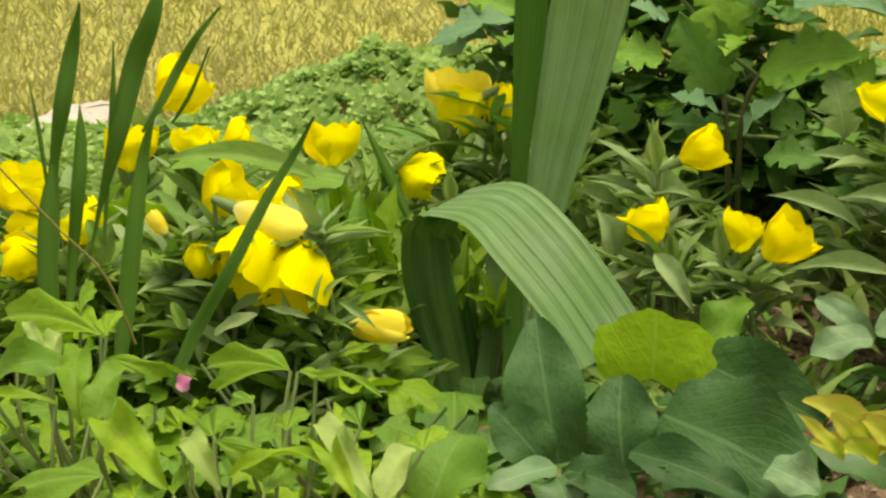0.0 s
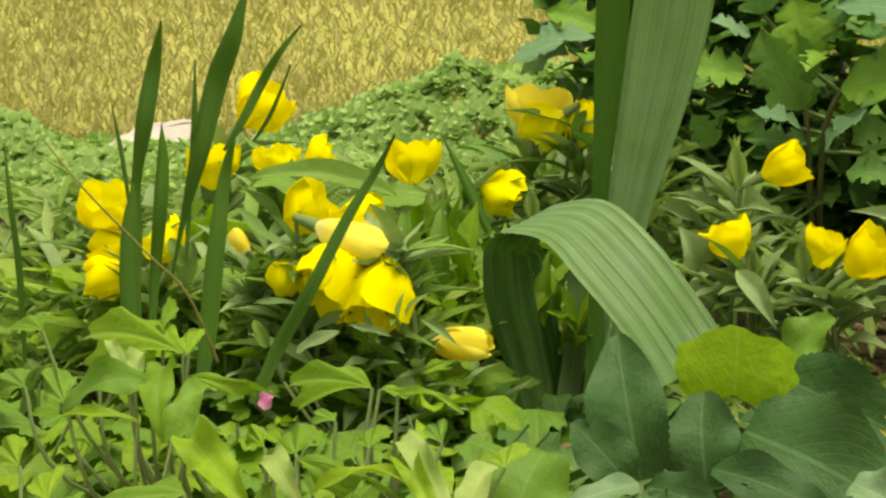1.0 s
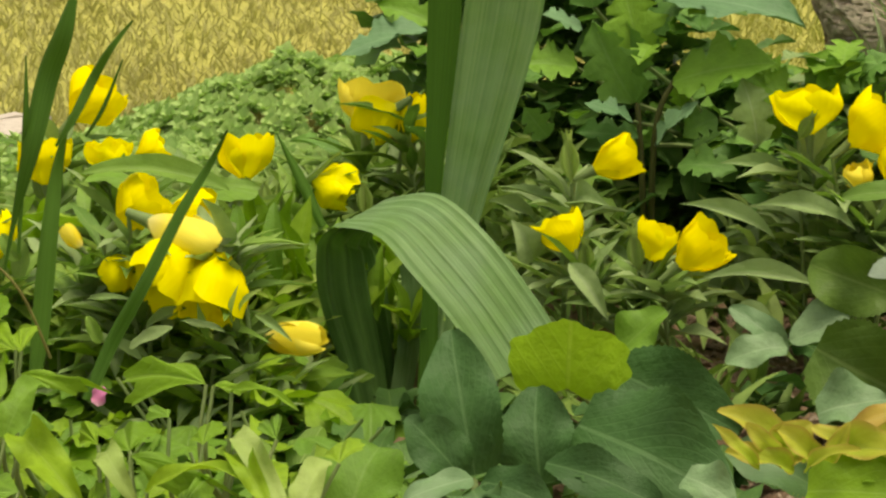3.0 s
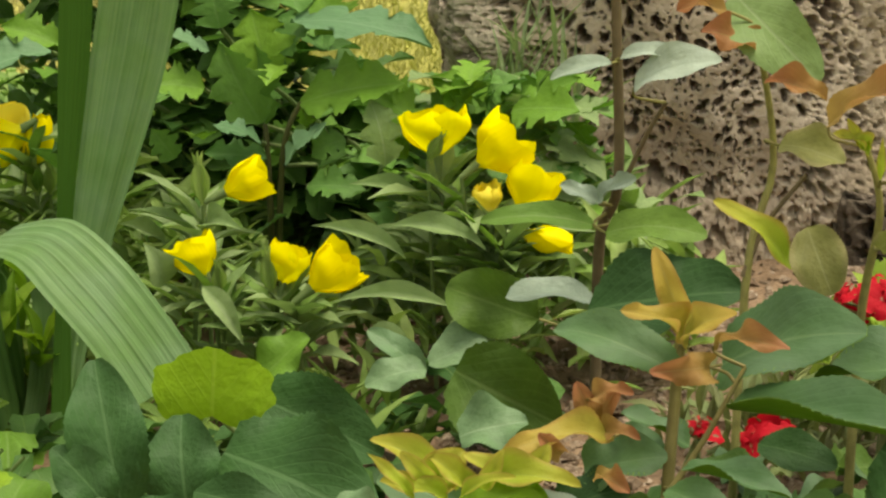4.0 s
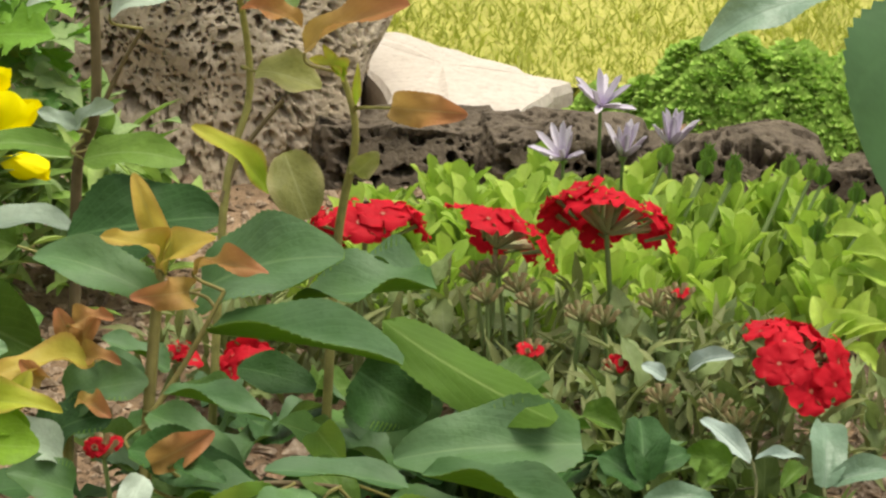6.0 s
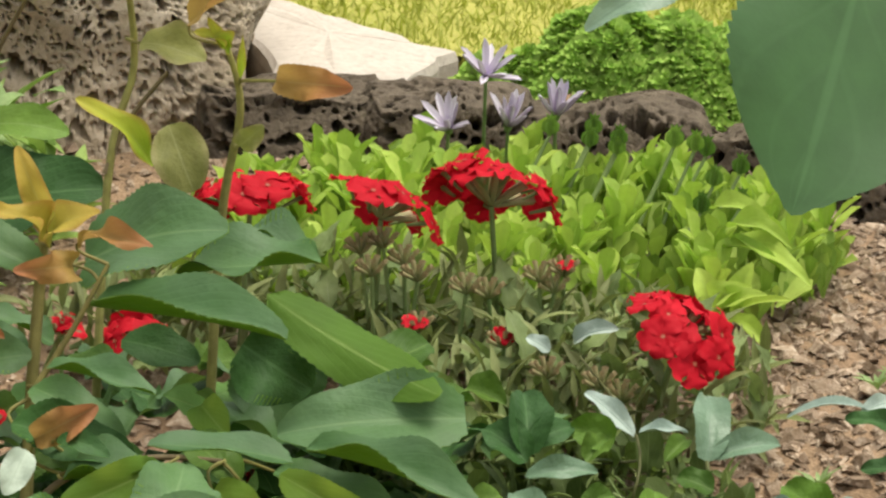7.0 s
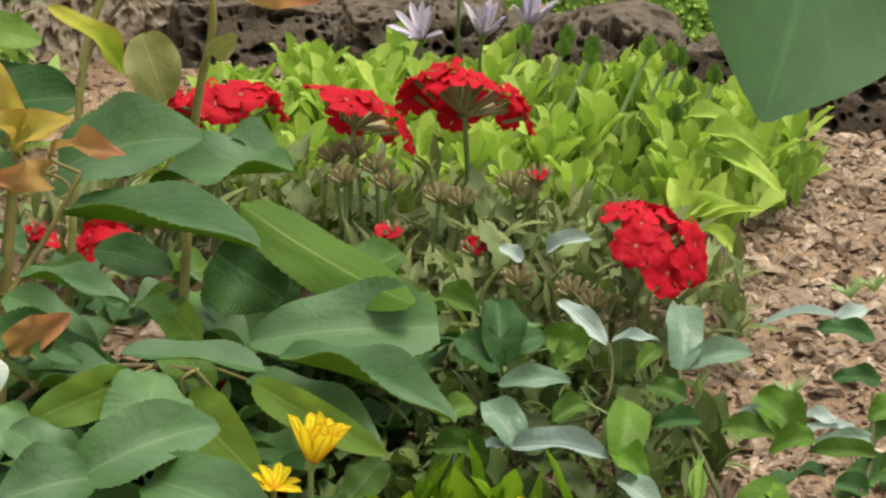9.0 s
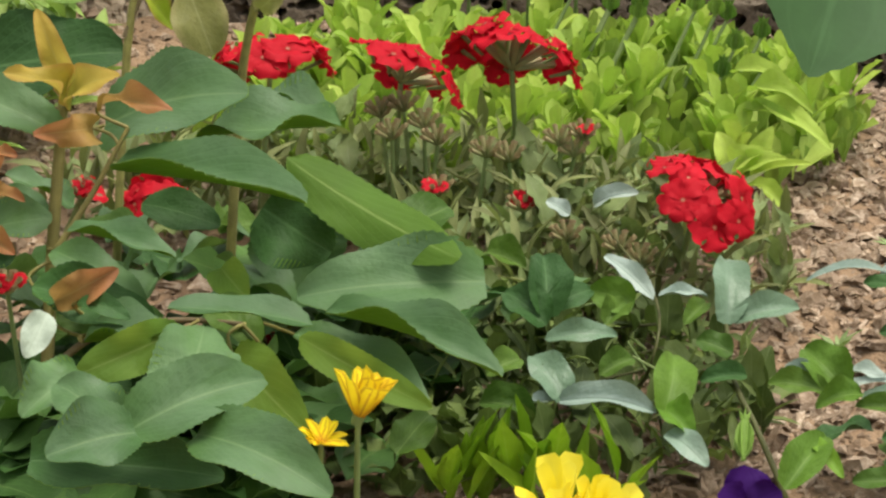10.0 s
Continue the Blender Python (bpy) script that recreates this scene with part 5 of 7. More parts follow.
CHRYS_LEAVES = leaf_set("leaf", LEAF_CHRYS, pinnate_leaf, 5, 3)
CHRYS_PALE = leaf_set("leaf", LEAF_TEAL, pinnate_leaf, 2, 70)
CHRYS_LIGHT = leaf_set("leaf", LEAF_PRIM_PALE, pinnate_leaf, 2, 75)
CHRYS_FRESH = leaf_set("leaf", LEAF_FRESH, pinnate_leaf, 3, 80)
chrys = thing("chrysanthemum", (-0.34, 2.08, 0.0), "bushy chrysanthemum with dark deeply lobed leaves", "plant")
rng = random.Random(31)
for k, (base, tip, kind, wide) in enumerate((
        ((-0.3332, 1.885, 0.1375), (-0.3544, 1.875, 0.1808), 0, 0.92),
        ((-0.3323, 1.89, 0.1356), (-0.3391, 1.89, 0.183), 0, 0.79),
        ((-0.331, 1.895, 0.1591), (-0.3359, 1.89, 0.1981), 2, 1.14),
        ((-0.3277, 1.9, 0.1617), (-0.3153, 1.9, 0.1965), 0, 1.03),
        ((-0.3114, 1.885, 0.149), (-0.2582, 1.87, 0.1696), 2, 0.89),
        ((-0.3174, 1.9, 0.1904), (-0.2405, 1.875, 0.1999), 1, 0.62),
        ((-0.3648, 1.89, 0.1552), (-0.3915, 1.875, 0.1651), 2, 1.03),
        ((-0.3634, 1.9, 0.1744), (-0.3796, 1.89, 0.1893), 1, 1.18),
        ((-0.3313, 1.87, 0.1305), (-0.353, 1.86, 0.1462), 1, 1.03),
        ((-0.3295, 1.875, 0.1204), (-0.3617, 1.865, 0.1275), 0, 0.83),
        ((-0.3187, 1.87, 0.1179), (-0.2985, 1.87, 0.1446), 1, 0.79),
        ((-0.2628, 1.865, 0.1197), (-0.2653, 1.865, 0.1547), 3, 1.08),
        ((-0.2864, 1.88, 0.1304), (-0.3035, 1.87, 0.1266), 0, 1.41),
        ((-0.2509, 1.895, 0.1473), (-0.2652, 1.89, 0.1611), 2, 1.39),
        ((-0.2328, 1.895, 0.1316), (-0.2221, 1.89, 0.1612), 2, 1.12),
        ((-0.2145, 1.9, 0.1399), (-0.2385, 1.9, 0.1628), 2, 1.03),
        ((-0.1964, 1.89, 0.1441), (-0.1628, 1.87, 0.1538), 2, 1.12),
        ((-0.2181, 1.905, 0.1426), (-0.1991, 1.905, 0.1617), 0, 1.14),
        ((-0.3055, 1.86, 0.1087), (-0.2759, 1.85, 0.1148), 0, 0.90),
        ((-0.3832, 1.89, 0.1161), (-0.3928, 1.88, 0.1346), 0, 1.23),
        ((-0.3565, 1.9, 0.1871), (-0.3618, 1.9, 0.2091), 0, 1.68),
        ((-0.2917, 1.905, 0.1828), (-0.3003, 1.905, 0.2048), 2, 1.61),
        ((-0.243, 1.889, 0.132), (-0.270, 1.881, 0.160), 2, 0.85),
        ((-0.24, 1.901, 0.1338), (-0.211, 1.902, 0.1624), 2, 0.85),
        ((-0.226, 1.911, 0.128), (-0.197, 1.911, 0.156), 0, 0.85),
        ((-0.255, 1.893, 0.116), (-0.273, 1.887, 0.143), 2, 0.85),
        ((-0.456, 1.918, 0.170), (-0.500, 1.895, 0.167), 1, 0.85),
        ((-0.454, 1.929, 0.171), (-0.484, 1.925, 0.186), 2, 0.85),
        ((-0.201, 1.917, 0.1361), (-0.174, 1.916, 0.1592), 2, 0.85),
        ((-0.183, 1.919, 0.137), (-0.150, 1.914, 0.147), 3, 0.85),
        ((-0.186, 1.915, 0.125), (-0.150, 1.909, 0.124), 3, 0.85),
        ((-0.180, 1.913, 0.113), (-0.151, 1.905, 0.109), 3, 0.85),
        ((-0.2, 1.904, 0.1336), (-0.225, 1.899, 0.1631), 2, 0.85),
        ((-0.192, 1.905, 0.1388), (-0.164, 1.904, 0.162), 2, 0.85),
        ((-0.181, 1.905, 0.137), (-0.145, 1.891, 0.150), 3, 0.85),
        ((-0.181, 1.902, 0.124), (-0.144, 1.883, 0.118), 3, 0.85),
        ((-0.207, 1.916, 0.1359), (-0.21, 1.923, 0.1576), 2, 0.85),
        ((-0.226, 1.916, 0.1372), (-0.241, 1.92, 0.1583), 2, 0.85),
        ((-0.182, 1.917, 0.1357), (-0.189, 1.923, 0.1575), 0, 0.85))):
    pool = (CHRYS_LEAVES, CHRYS_PALE, CHRYS_FRESH, CHRYS_LIGHT)[kind]
    set_leaf(chrys, pool[k % len(pool)], base, tip, (0.1, -0.25, 1.0) if kind in (1, 3) else (rng.uniform(-0.4, 0.4), -0.65, 0.7), wide)
    if k % 2 == 0:
        stem(chrys, [(-0.34 + rng.uniform(-0.05, 0.05), 2.09, 0), (base[0] * 0.6 - 0.136, 2.07, base[2] * 0.5), base], 0.002, 0.0012, STEM, sides=5)
for way in (((-0.333, 1.9, 0.0), (-0.3303, 1.885, 0.1017), (-0.3315, 1.886, 0.1366)), ((-0.3319, 1.9, 0.0), (-0.3228, 1.885, 0.1162), (-0.311, 1.886, 0.1493))):
    stem(chrys, way, 0.0022, 0.0014, STEM_DARK)
for k in range(280):
    x = rng.gauss(-0.37, 0.062)
    p = Vector((x, 2.08 + rng.gauss(0, 0.035), rng.uniform(0.05, 0.26) if x < -0.335 else rng.uniform(0.02, 0.1))) - Vector(chrys.location)
    mm = Matrix.Translation(p) @ Matrix.Rotation(radians(rng.gauss(180, 85)), 4, "Z") @ Matrix.Rotation(radians(rng.uniform(-15, 45)), 4, "X") @ Matrix.Scale(rng.uniform(0.026, 0.048), 4)
    child("leaf", (CHRYS_LEAVES + CHRYS_FRESH[:1])[k % 6], chrys, mm)
for k in range(110):
    p = Vector((rng.gauss(-0.205, 0.035), rng.uniform(1.885, 1.95), rng.uniform(0.085, 0.155))) if k % 5 else Vector((rng.gauss(-0.35, 0.05), rng.uniform(1.88, 1.93), rng.uniform(0.07, 0.17)))
    mm = Matrix.Translation(p - Vector(chrys.location)) @ Matrix.Rotation(radians(rng.gauss(180, 80)), 4, "Z") @ Matrix.Rotation(radians(rng.uniform(-15, 60)), 4, "X") @ Matrix.Scale(rng.uniform(0.018, 0.032), 4)
    child("leaf", (CHRYS_FRESH + CHRYS_LIGHT + CHRYS_LEAVES)[k % 10], chrys, mm)
mass(chrys, MASS_CHRYS, BROAD_BITS + LANCE_BITS, 1000, (-0.435, 2.11), (0.1, 0.07), 0.01, 0.24, (0.02, 0.035), 33, (-30, 60), flat=0.2)
mass(chrys, MASS_CHRYS, BROAD_BITS + LANCE_BITS, 500, (-0.28, 2.05), (0.1, 0.06), 0.01, 0.1, (0.02, 0.035), 34, (-30, 60), flat=0.2)
tuft = thing("grass_tuft", (-0.17, 2.08, 0.0), "tuft of fine grey-green grass against the boulder", "grass")
TUFT_BLADES = leaf_set("blade", MASS_TUFT, lambda r: blade("lance", 0.045, r.uniform(-0.1, 0.5), 0.3, n=9, cols=3, rng=r), 4, 36)
scatter(tuft, TUFT_BLADES, 60, (-0.203, 2.09), (0.035, 0.02), 0.08, 0.15, (0.04, 0.075), 36, (35, 88), name="blade")

# ---- the rose with red new growth ----
rose = thing("rose_bush", (-0.02, 1.42, 0.0), "rose bush with green leaves and coppery red new shoots", "rose", "roses in the bed")
ROSE_WAY = []
for pts, r0, r1, mat in (
        ([(-0.134, 1.597, -0.017), (-0.132, 1.629, 0.071), (-0.129, 1.632, 0.146), (-0.119, 1.621, 0.179), (-0.119, 1.621, 0.262), (-0.117, 1.622, 0.315)], 0.003, 0.0023, STEM_BROWN),
        ([(-0.117, 1.621, 0.176), (-0.106, 1.617, 0.200), (-0.096, 1.612, 0.218)], 0.0013, 0.001, STEM_BROWN),
        ([(-0.090, 1.389, -0.002), (-0.086, 1.427, 0.091), (-0.082, 1.446, 0.143), (-0.080, 1.452, 0.163)], 0.0031, 0.0022, STEM_RED),
        ([(-0.015, 1.442, -0.012), (-0.007, 1.490, 0.142), (0.002, 1.486, 0.201), (-0.004, 1.484, 0.231)], 0.0025, 0.0013, STEM_RED),
        ([(-0.058, 1.535, 0.158), (-0.048, 1.542, 0.180), (-0.030, 1.539, 0.204)], 0.0014, 0.001, STEM_BROWN),
        ([(-0.065, 1.482, -0.016), (-0.057, 1.534, 0.153), (-0.045, 1.550, 0.206), (-0.051, 1.542, 0.262)], 0.0022, 0.0014, STEM_RED),
        ([(-0.121, 1.387, -0.002), (-0.119, 1.425, 0.092), (-0.117, 1.435, 0.119), (-0.116, 1.440, 0.135)], 0.0028, 0.0018, STEM_RED),
        ([(-0.086, 1.408, 0.099), (-0.068, 1.419, 0.125), (-0.053, 1.429, 0.151)], 0.0016, 0.001, STEM_RED),
        ([(-0.082, 1.362, 0.070), (-0.070, 1.367, 0.079), (-0.053, 1.361, 0.089), (-0.028, 1.362, 0.091), (-0.005, 1.352, 0.093)], 0.0017, 0.0011, STEM_BROWN)):
    stem(rose, pts, r0, r1, mat)
    ROSE_WAY += smooth_way(pts, 6)
SHOOT = (LEAF_YOUNG, LEAF_AMBER, LEAF_RED)
UP, FRONT, CUPPED = (0, -0.35, 0.95), (0, -0.95, 0.3), (0, -0.14, 1.0)
for base, tip, w, d, mat, sh, face in (
        ((-0.060, 1.423, 0.135), (0.021, 1.372, 0.138), 115, 1.48, LEAF_ROSE, "ovate", CUPPED),
        ((0.036, 1.429, 0.152), (-0.025, 1.446, 0.139), 130, 1.5, LEAF_ROSE, "ovate", CUPPED),
        ((0.013, 1.402, 0.147), (0.082, 1.349, 0.122), 105, 1.46, LEAF_ROSE, "ovate", (-0.3, 0.8, -0.5)),
        ((-0.064, 1.462, 0.141), (-0.003, 1.429, 0.166), 160, 1.52, LEAF_ROSE, "broad", None),
        ((-0.080, 1.441, 0.142), (-0.135, 1.462, 0.156), 85, 1.53, LEAF_ROSE, "ovate", None),
        ((-0.131, 1.580, 0.127), (-0.059, 1.567, 0.141), 150, 1.65, LEAF_DARK, "ovate", None),
        ((0.016, 1.463, 0.110), (0.015, 1.448, 0.069), 150, 1.55, LEAF_ROSE, "ovate", (0.3, -0.6, 0.6)),
        ((0.035, 1.464, 0.143), (-0.008, 1.465, 0.146), 90, 1.54, LEAF_ROSE, "ovate", CUPPED),
        ((0.093, 1.356, 0.110), (0.017, 1.356, 0.103), 130, 1.46, LEAF_ROSE, "broad", None),
        ((0.028, 1.335, 0.105), (0.096, 1.286, 0.097), 85, 1.42, LEAF_ROSE, "ovate", CUPPED),
        ((0.023, 1.333, 0.100), (-0.035, 1.345, 0.103), 75, 1.44, LEAF_ROSE, "ovate", CUPPED),
        ((-0.077, 1.383, 0.122), (-0.032, 1.362, 0.118), 60, 1.47, LEAF_ROSE, "ovate", CUPPED),
        ((-0.084, 1.4027, 0.1063), (-0.0441, 1.3713, 0.0908), 75, 1.43, LEAF_ROSE, "ovate", None),
        ((-0.0712, 1.3514, 0.103), (-0.0499, 1.3423, 0.0988), 36, 1.43, LEAF_DARK, "ovate", None),
        ((-0.029, 1.3477, 0.0927), (-0.0718, 1.3237, 0.0821), 78, 1.43, LEAF_UNDER, "ovate", FRONT),
        ((-0.0287, 1.2869, 0.0798), (-0.0201, 1.3331, 0.0996), 128, 1.43, LEAF_ROSE, "broad", FRONT),
        ((-0.0481, 1.264, 0.084), (0.004, 1.29, 0.0943), 112, 1.43, LEAF_ROSE, "broad", None),
        ((-0.0453, 1.2611, 0.0845), (-0.0788, 1.2491, 0.0801), 110, 1.43, LEAF_ROSE, "broad", None),
        ((-0.0516, 1.2691, 0.0811), (-0.0771, 1.2937, 0.0911), 92, 1.43, LEAF_ROSE, "broad", None),
        ((-0.0218, 1.2626, 0.0833), (0.0286, 1.2309, 0.0712), 112, 1.43, LEAF_ROSE, "broad", None),
        ((-0.009, 1.3343, 0.0866), (0.0208, 1.2943, 0.0693), 100, 1.43, LEAF_UNDER, "broad", FRONT),
        ((-0.087, 1.2809, 0.0644), (-0.0119, 1.2723, 0.0607), 105, 1.43, LEAF_DARK, "broad", None),
        ((-0.0682, 1.3143, 0.0864), (-0.0907, 1.2929, 0.0776), 90, 1.43, LEAF_ROSE, "broad", None),
        ((0.0175, 1.3237, 0.0987), (0.0691, 1.2877, 0.0831), 62, 1.43, LEAF_UNDER, "ovate", FRONT),
        ((-0.0139, 1.3886, 0.1035), (-0.0023, 1.3714, 0.0952), 60, 1.43, LEAF_UNDER, "broad", FRONT),
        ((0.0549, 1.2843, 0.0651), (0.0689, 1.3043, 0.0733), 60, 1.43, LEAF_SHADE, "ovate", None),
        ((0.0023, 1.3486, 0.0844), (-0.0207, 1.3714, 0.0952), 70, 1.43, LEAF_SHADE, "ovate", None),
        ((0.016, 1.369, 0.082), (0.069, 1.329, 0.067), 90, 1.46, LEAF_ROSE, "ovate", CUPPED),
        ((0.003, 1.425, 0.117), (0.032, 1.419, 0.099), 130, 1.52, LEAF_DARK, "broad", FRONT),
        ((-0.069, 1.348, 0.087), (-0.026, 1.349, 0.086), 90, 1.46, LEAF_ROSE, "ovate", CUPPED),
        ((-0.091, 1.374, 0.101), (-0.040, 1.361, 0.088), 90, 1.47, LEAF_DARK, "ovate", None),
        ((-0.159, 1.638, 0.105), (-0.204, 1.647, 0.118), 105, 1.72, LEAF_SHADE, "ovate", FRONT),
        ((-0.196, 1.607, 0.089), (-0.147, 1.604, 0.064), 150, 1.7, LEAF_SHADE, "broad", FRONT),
        ((-0.183, 1.632, 0.095), (-0.211, 1.626, 0.086), 75, 1.72, LEAF_SAGE, "broad", None),
        ((-0.212, 1.625, 0.083), (-0.241, 1.618, 0.077), 60, 1.72, LEAF_SAGE, "ovate", None),
        ((-0.215, 1.643, 0.074), (-0.243, 1.646, 0.096), 45, 1.74, LEAF_SAGE, "ovate", None),
        ((-0.173, 1.620, 0.121), (-0.130, 1.623, 0.118), 60, 1.7, LEAF_GREY, "ovate", UP),
        ((-0.189, 1.560, 0.072), (-0.158, 1.566, 0.078), 90, 1.66, LEAF_SAGE, "broad", None),
        ((-0.129, 1.614, 0.158), (-0.183, 1.610, 0.161), 45, 1.68, LEAF_PRIM, "ovate", None),
        ((-0.124, 1.604, 0.158), (-0.076, 1.588, 0.161), 70, 1.66, LEAF_PRIM, "ovate", None),
        ((-0.117, 1.616, 0.238), (-0.086, 1.598, 0.243), 32, 1.65, LEAF_GREY, "ovate", None),
        ((-0.110, 1.603, 0.227), (-0.069, 1.589, 0.243), 68, 1.64, LEAF_GREY, "ovate", None),
        ((-0.121, 1.615, 0.236), (-0.149, 1.611, 0.229), 32, 1.66, LEAF_GREY, "ovate", None),
        ((-0.128, 1.618, 0.169), (-0.109, 1.603, 0.184), 40, 1.67, LEAF_GREY, "ovate", None),
        ((-0.128, 1.618, 0.169), (-0.146, 1.618, 0.177), 30, 1.68, LEAF_GREY, "ovate", None),
        ((-0.063, 1.567, 0.279), (-0.024, 1.520, 0.250), 112, 1.58, LEAF_PRIM_PALE, "ovate", FRONT),
        ((-0.052, 1.542, 0.258), (-0.076, 1.533, 0.269), 55, 1.58, LEAF_RED, "ovate", None),
        ((-0.065, 1.545, 0.276), (-0.087, 1.544, 0.276), 40, 1.58, LEAF_RED, "ovate", None),
        ((-0.020, 1.496, 0.237), (0.025, 1.462, 0.266), 64, 1.52, LEAF_RED, "ovate", None),
        ((-0.021, 1.518, 0.242), (-0.048, 1.519, 0.250), 42, 1.56, LEAF_RED, "ovate", None),
        ((-0.042, 1.532, 0.219), (-0.013, 1.521, 0.214), 70, 1.58, LEAF_OLIVE, "ovate", None),
        ((-0.036, 1.508, 0.170), (-0.069, 1.496, 0.204), 62, 1.56, LEAF_YOUNG, "ovate", None),
        ((-0.029, 1.504, 0.190), (-0.018, 1.486, 0.165), 84, 1.56, LEAF_OLIVE, "round", FRONT),
        ((0.017, 1.471, 0.219), (0.049, 1.450, 0.222), 56, 1.51, LEAF_RED, "ovate", FRONT),
        ((-0.003, 1.483, 0.227), (-0.018, 1.476, 0.239), 36, 1.53, LEAF_YOUNG, "ovate", None),
        ((-0.003, 1.484, 0.229), (-0.012, 1.478, 0.245), 28, 1.53, LEAF_YOUNG, "ovate", FRONT),
        ((0.002, 1.481, 0.217), (0.003, 1.476, 0.238), 20, 1.53, LEAF_YOUNG, "lance", FRONT),
        ((0.002, 1.482, 0.187), (0.012, 1.475, 0.198), 40, 1.53, LEAF_OLIVE, "broad", FRONT),
        ((-0.078, 1.451, 0.160), (-0.091, 1.441, 0.199), 46, 1.51, LEAF_AMBER, "ovate", FRONT),
        ((-0.079, 1.440, 0.157), (-0.104, 1.423, 0.177), 44, 1.5, LEAF_AMBER, "ovate", None),
        ((-0.077, 1.440, 0.157), (-0.056, 1.425, 0.175), 56, 1.5, LEAF_AMBER, "broad", None),
        ((-0.066, 1.431, 0.159), (-0.034, 1.412, 0.164), 38, 1.49, LEAF_RED, "ovate", None),
        ((-0.068, 1.428, 0.151), (-0.091, 1.407, 0.155), 50, 1.49, LEAF_RED, "broad", FRONT),
        ((-0.115, 1.427, 0.127), (-0.123, 1.422, 0.146), 40, 1.5, LEAF_RED, "ovate", FRONT),
        ((-0.115, 1.427, 0.127), (-0.105, 1.423, 0.144), 36, 1.5, LEAF_RED, "ovate", FRONT),
        ((-0.107, 1.416, 0.124), (-0.150, 1.381, 0.128), 52, 1.48, LEAF_AMBER, "ovate", None),
        ((-0.167, 1.375, 0.115), (-0.202, 1.368, 0.138), 70, 1.46, LEAF_YOUNG, "ovate", None),
        ((-0.179, 1.364, 0.119), (-0.164, 1.371, 0.133), 90, 1.46, LEAF_YOUNG, "broad", FRONT),
        ((-0.157, 1.367, 0.120), (-0.115, 1.352, 0.125), 75, 1.45, LEAF_YOUNG, "ovate", None),
        ((-0.148, 1.367, 0.118), (-0.163, 1.361, 0.135), 60, 1.45, LEAF_YOUNG, "ovate", None),
        ((-0.161, 1.365, 0.116), (-0.178, 1.359, 0.135), 60, 1.45, LEAF_YOUNG, "ovate", None),
        ((-0.139, 1.369, 0.120), (-0.129, 1.366, 0.138), 60, 1.45, LEAF_YOUNG, "ovate", FRONT),
        ((-0.169, 1.354, 0.118), (-0.195, 1.344, 0.129), 55, 1.45, LEAF_YOUNG, "ovate", None),
        ((-0.147, 1.357, 0.117), (-0.128, 1.349, 0.120), 55, 1.45, LEAF_LIME, "ovate", None),
        ((-0.117, 1.420, 0.139), (-0.098, 1.413, 0.144), 34, 1.5, LEAF_RED, "ovate", None),
        ((-0.115, 1.416, 0.125), (-0.095, 1.407, 0.126), 34, 1.5, LEAF_RED, "ovate", None),
        ((-0.113, 1.391, 0.115), (-0.098, 1.381, 0.112), 34, 1.47, LEAF_RED, "ovate", None),
        ((-0.163, 1.348, 0.112), (-0.124, 1.342, 0.114), 110, 1.44, LEAF_LIME, "broad", None),
        ((-0.083, 1.342, 0.102), (-0.091, 1.326, 0.089), 50, 1.45, LEAF_GREY, "ovate", FRONT),
        ((-0.174, 1.356, 0.124), (-0.187, 1.349, 0.140), 44, 1.45, LEAF_YOUNG, "ovate", FRONT),
        ((-0.154, 1.348, 0.125), (-0.145, 1.345, 0.143), 40, 1.44, LEAF_YOUNG, "ovate", FRONT),
        ((-0.163, 1.345, 0.121), (-0.139, 1.332, 0.136), 36, 1.43, LEAF_YOUNG, "ovate", None),
        ((-0.181, 1.343, 0.122), (-0.199, 1.338, 0.143), 36, 1.43, LEAF_YOUNG, "lance", None),
        ((-0.127, 1.393, 0.124), (-0.135, 1.386, 0.136), 34, 1.47, LEAF_RED, "ovate", FRONT),
        ((-0.169, 1.398, 0.097), (-0.204, 1.398, 0.110), 90, 1.5, LEAF_ROSE, "broad", None),
        ((-0.131, 1.420, 0.087), (-0.100, 1.417, 0.101), 90, 1.51, LEAF_DARK, "ovate", None),
        ((-0.113, 1.471, 0.104), (-0.088, 1.459, 0.096), 70, 1.55, LEAF_ROSE, "ovate", None),
        ((-0.120, 1.427, 0.104), (-0.085, 1.423, 0.113), 90, 1.52, LEAF_ROSE, "broad", None),
        ((-0.091, 1.393, 0.093), (-0.046, 1.372, 0.088), 80, 1.49, LEAF_ROSE, "ovate", None),
        ((-0.119, 1.391, 0.093), (-0.148, 1.381, 0.102), 80, 1.49, LEAF_GREY, "broad", None),
        ((-0.114, 1.377, 0.082), (-0.140, 1.368, 0.093), 80, 1.48, LEAF_ROSE, "broad", None),
        ((-0.049, 1.464, 0.105), (-0.015, 1.452, 0.099), 70, 1.55, LEAF_DARK, "ovate", None),
        ((-0.079, 1.481, 0.097), (-0.109, 1.484, 0.111), 60, 1.58, LEAF_ROSE, "ovate", CUPPED),
        ((-0.081, 1.362, 0.099), (-0.055, 1.358, 0.115), 55, 1.45, LEAF_RED, "ovate", FRONT)):
    leaf(rose, base, tip, w * (1.15 if face is CUPPED else 0.85 if mat is LEAF_YOUNG else 1.2) * d / 6385, mat, sh, face, droop=0.05 if face is CUPPED else 0.2 if mat in SHOOT else 0.14, fold=0.26 if face is CUPPED else 0.3 if mat in SHOOT else 0.14, wave=0.3 if mat in SHOOT else 0.12, under=LEAF_UNDER if mat in (LEAF_ROSE, LEAF_DARK) else None)
    b = Vector(base)
    joint = min(ROSE_WAY, key=lambda p: (p - b).length + 0.3 * max(0.0, p.z - b.z))
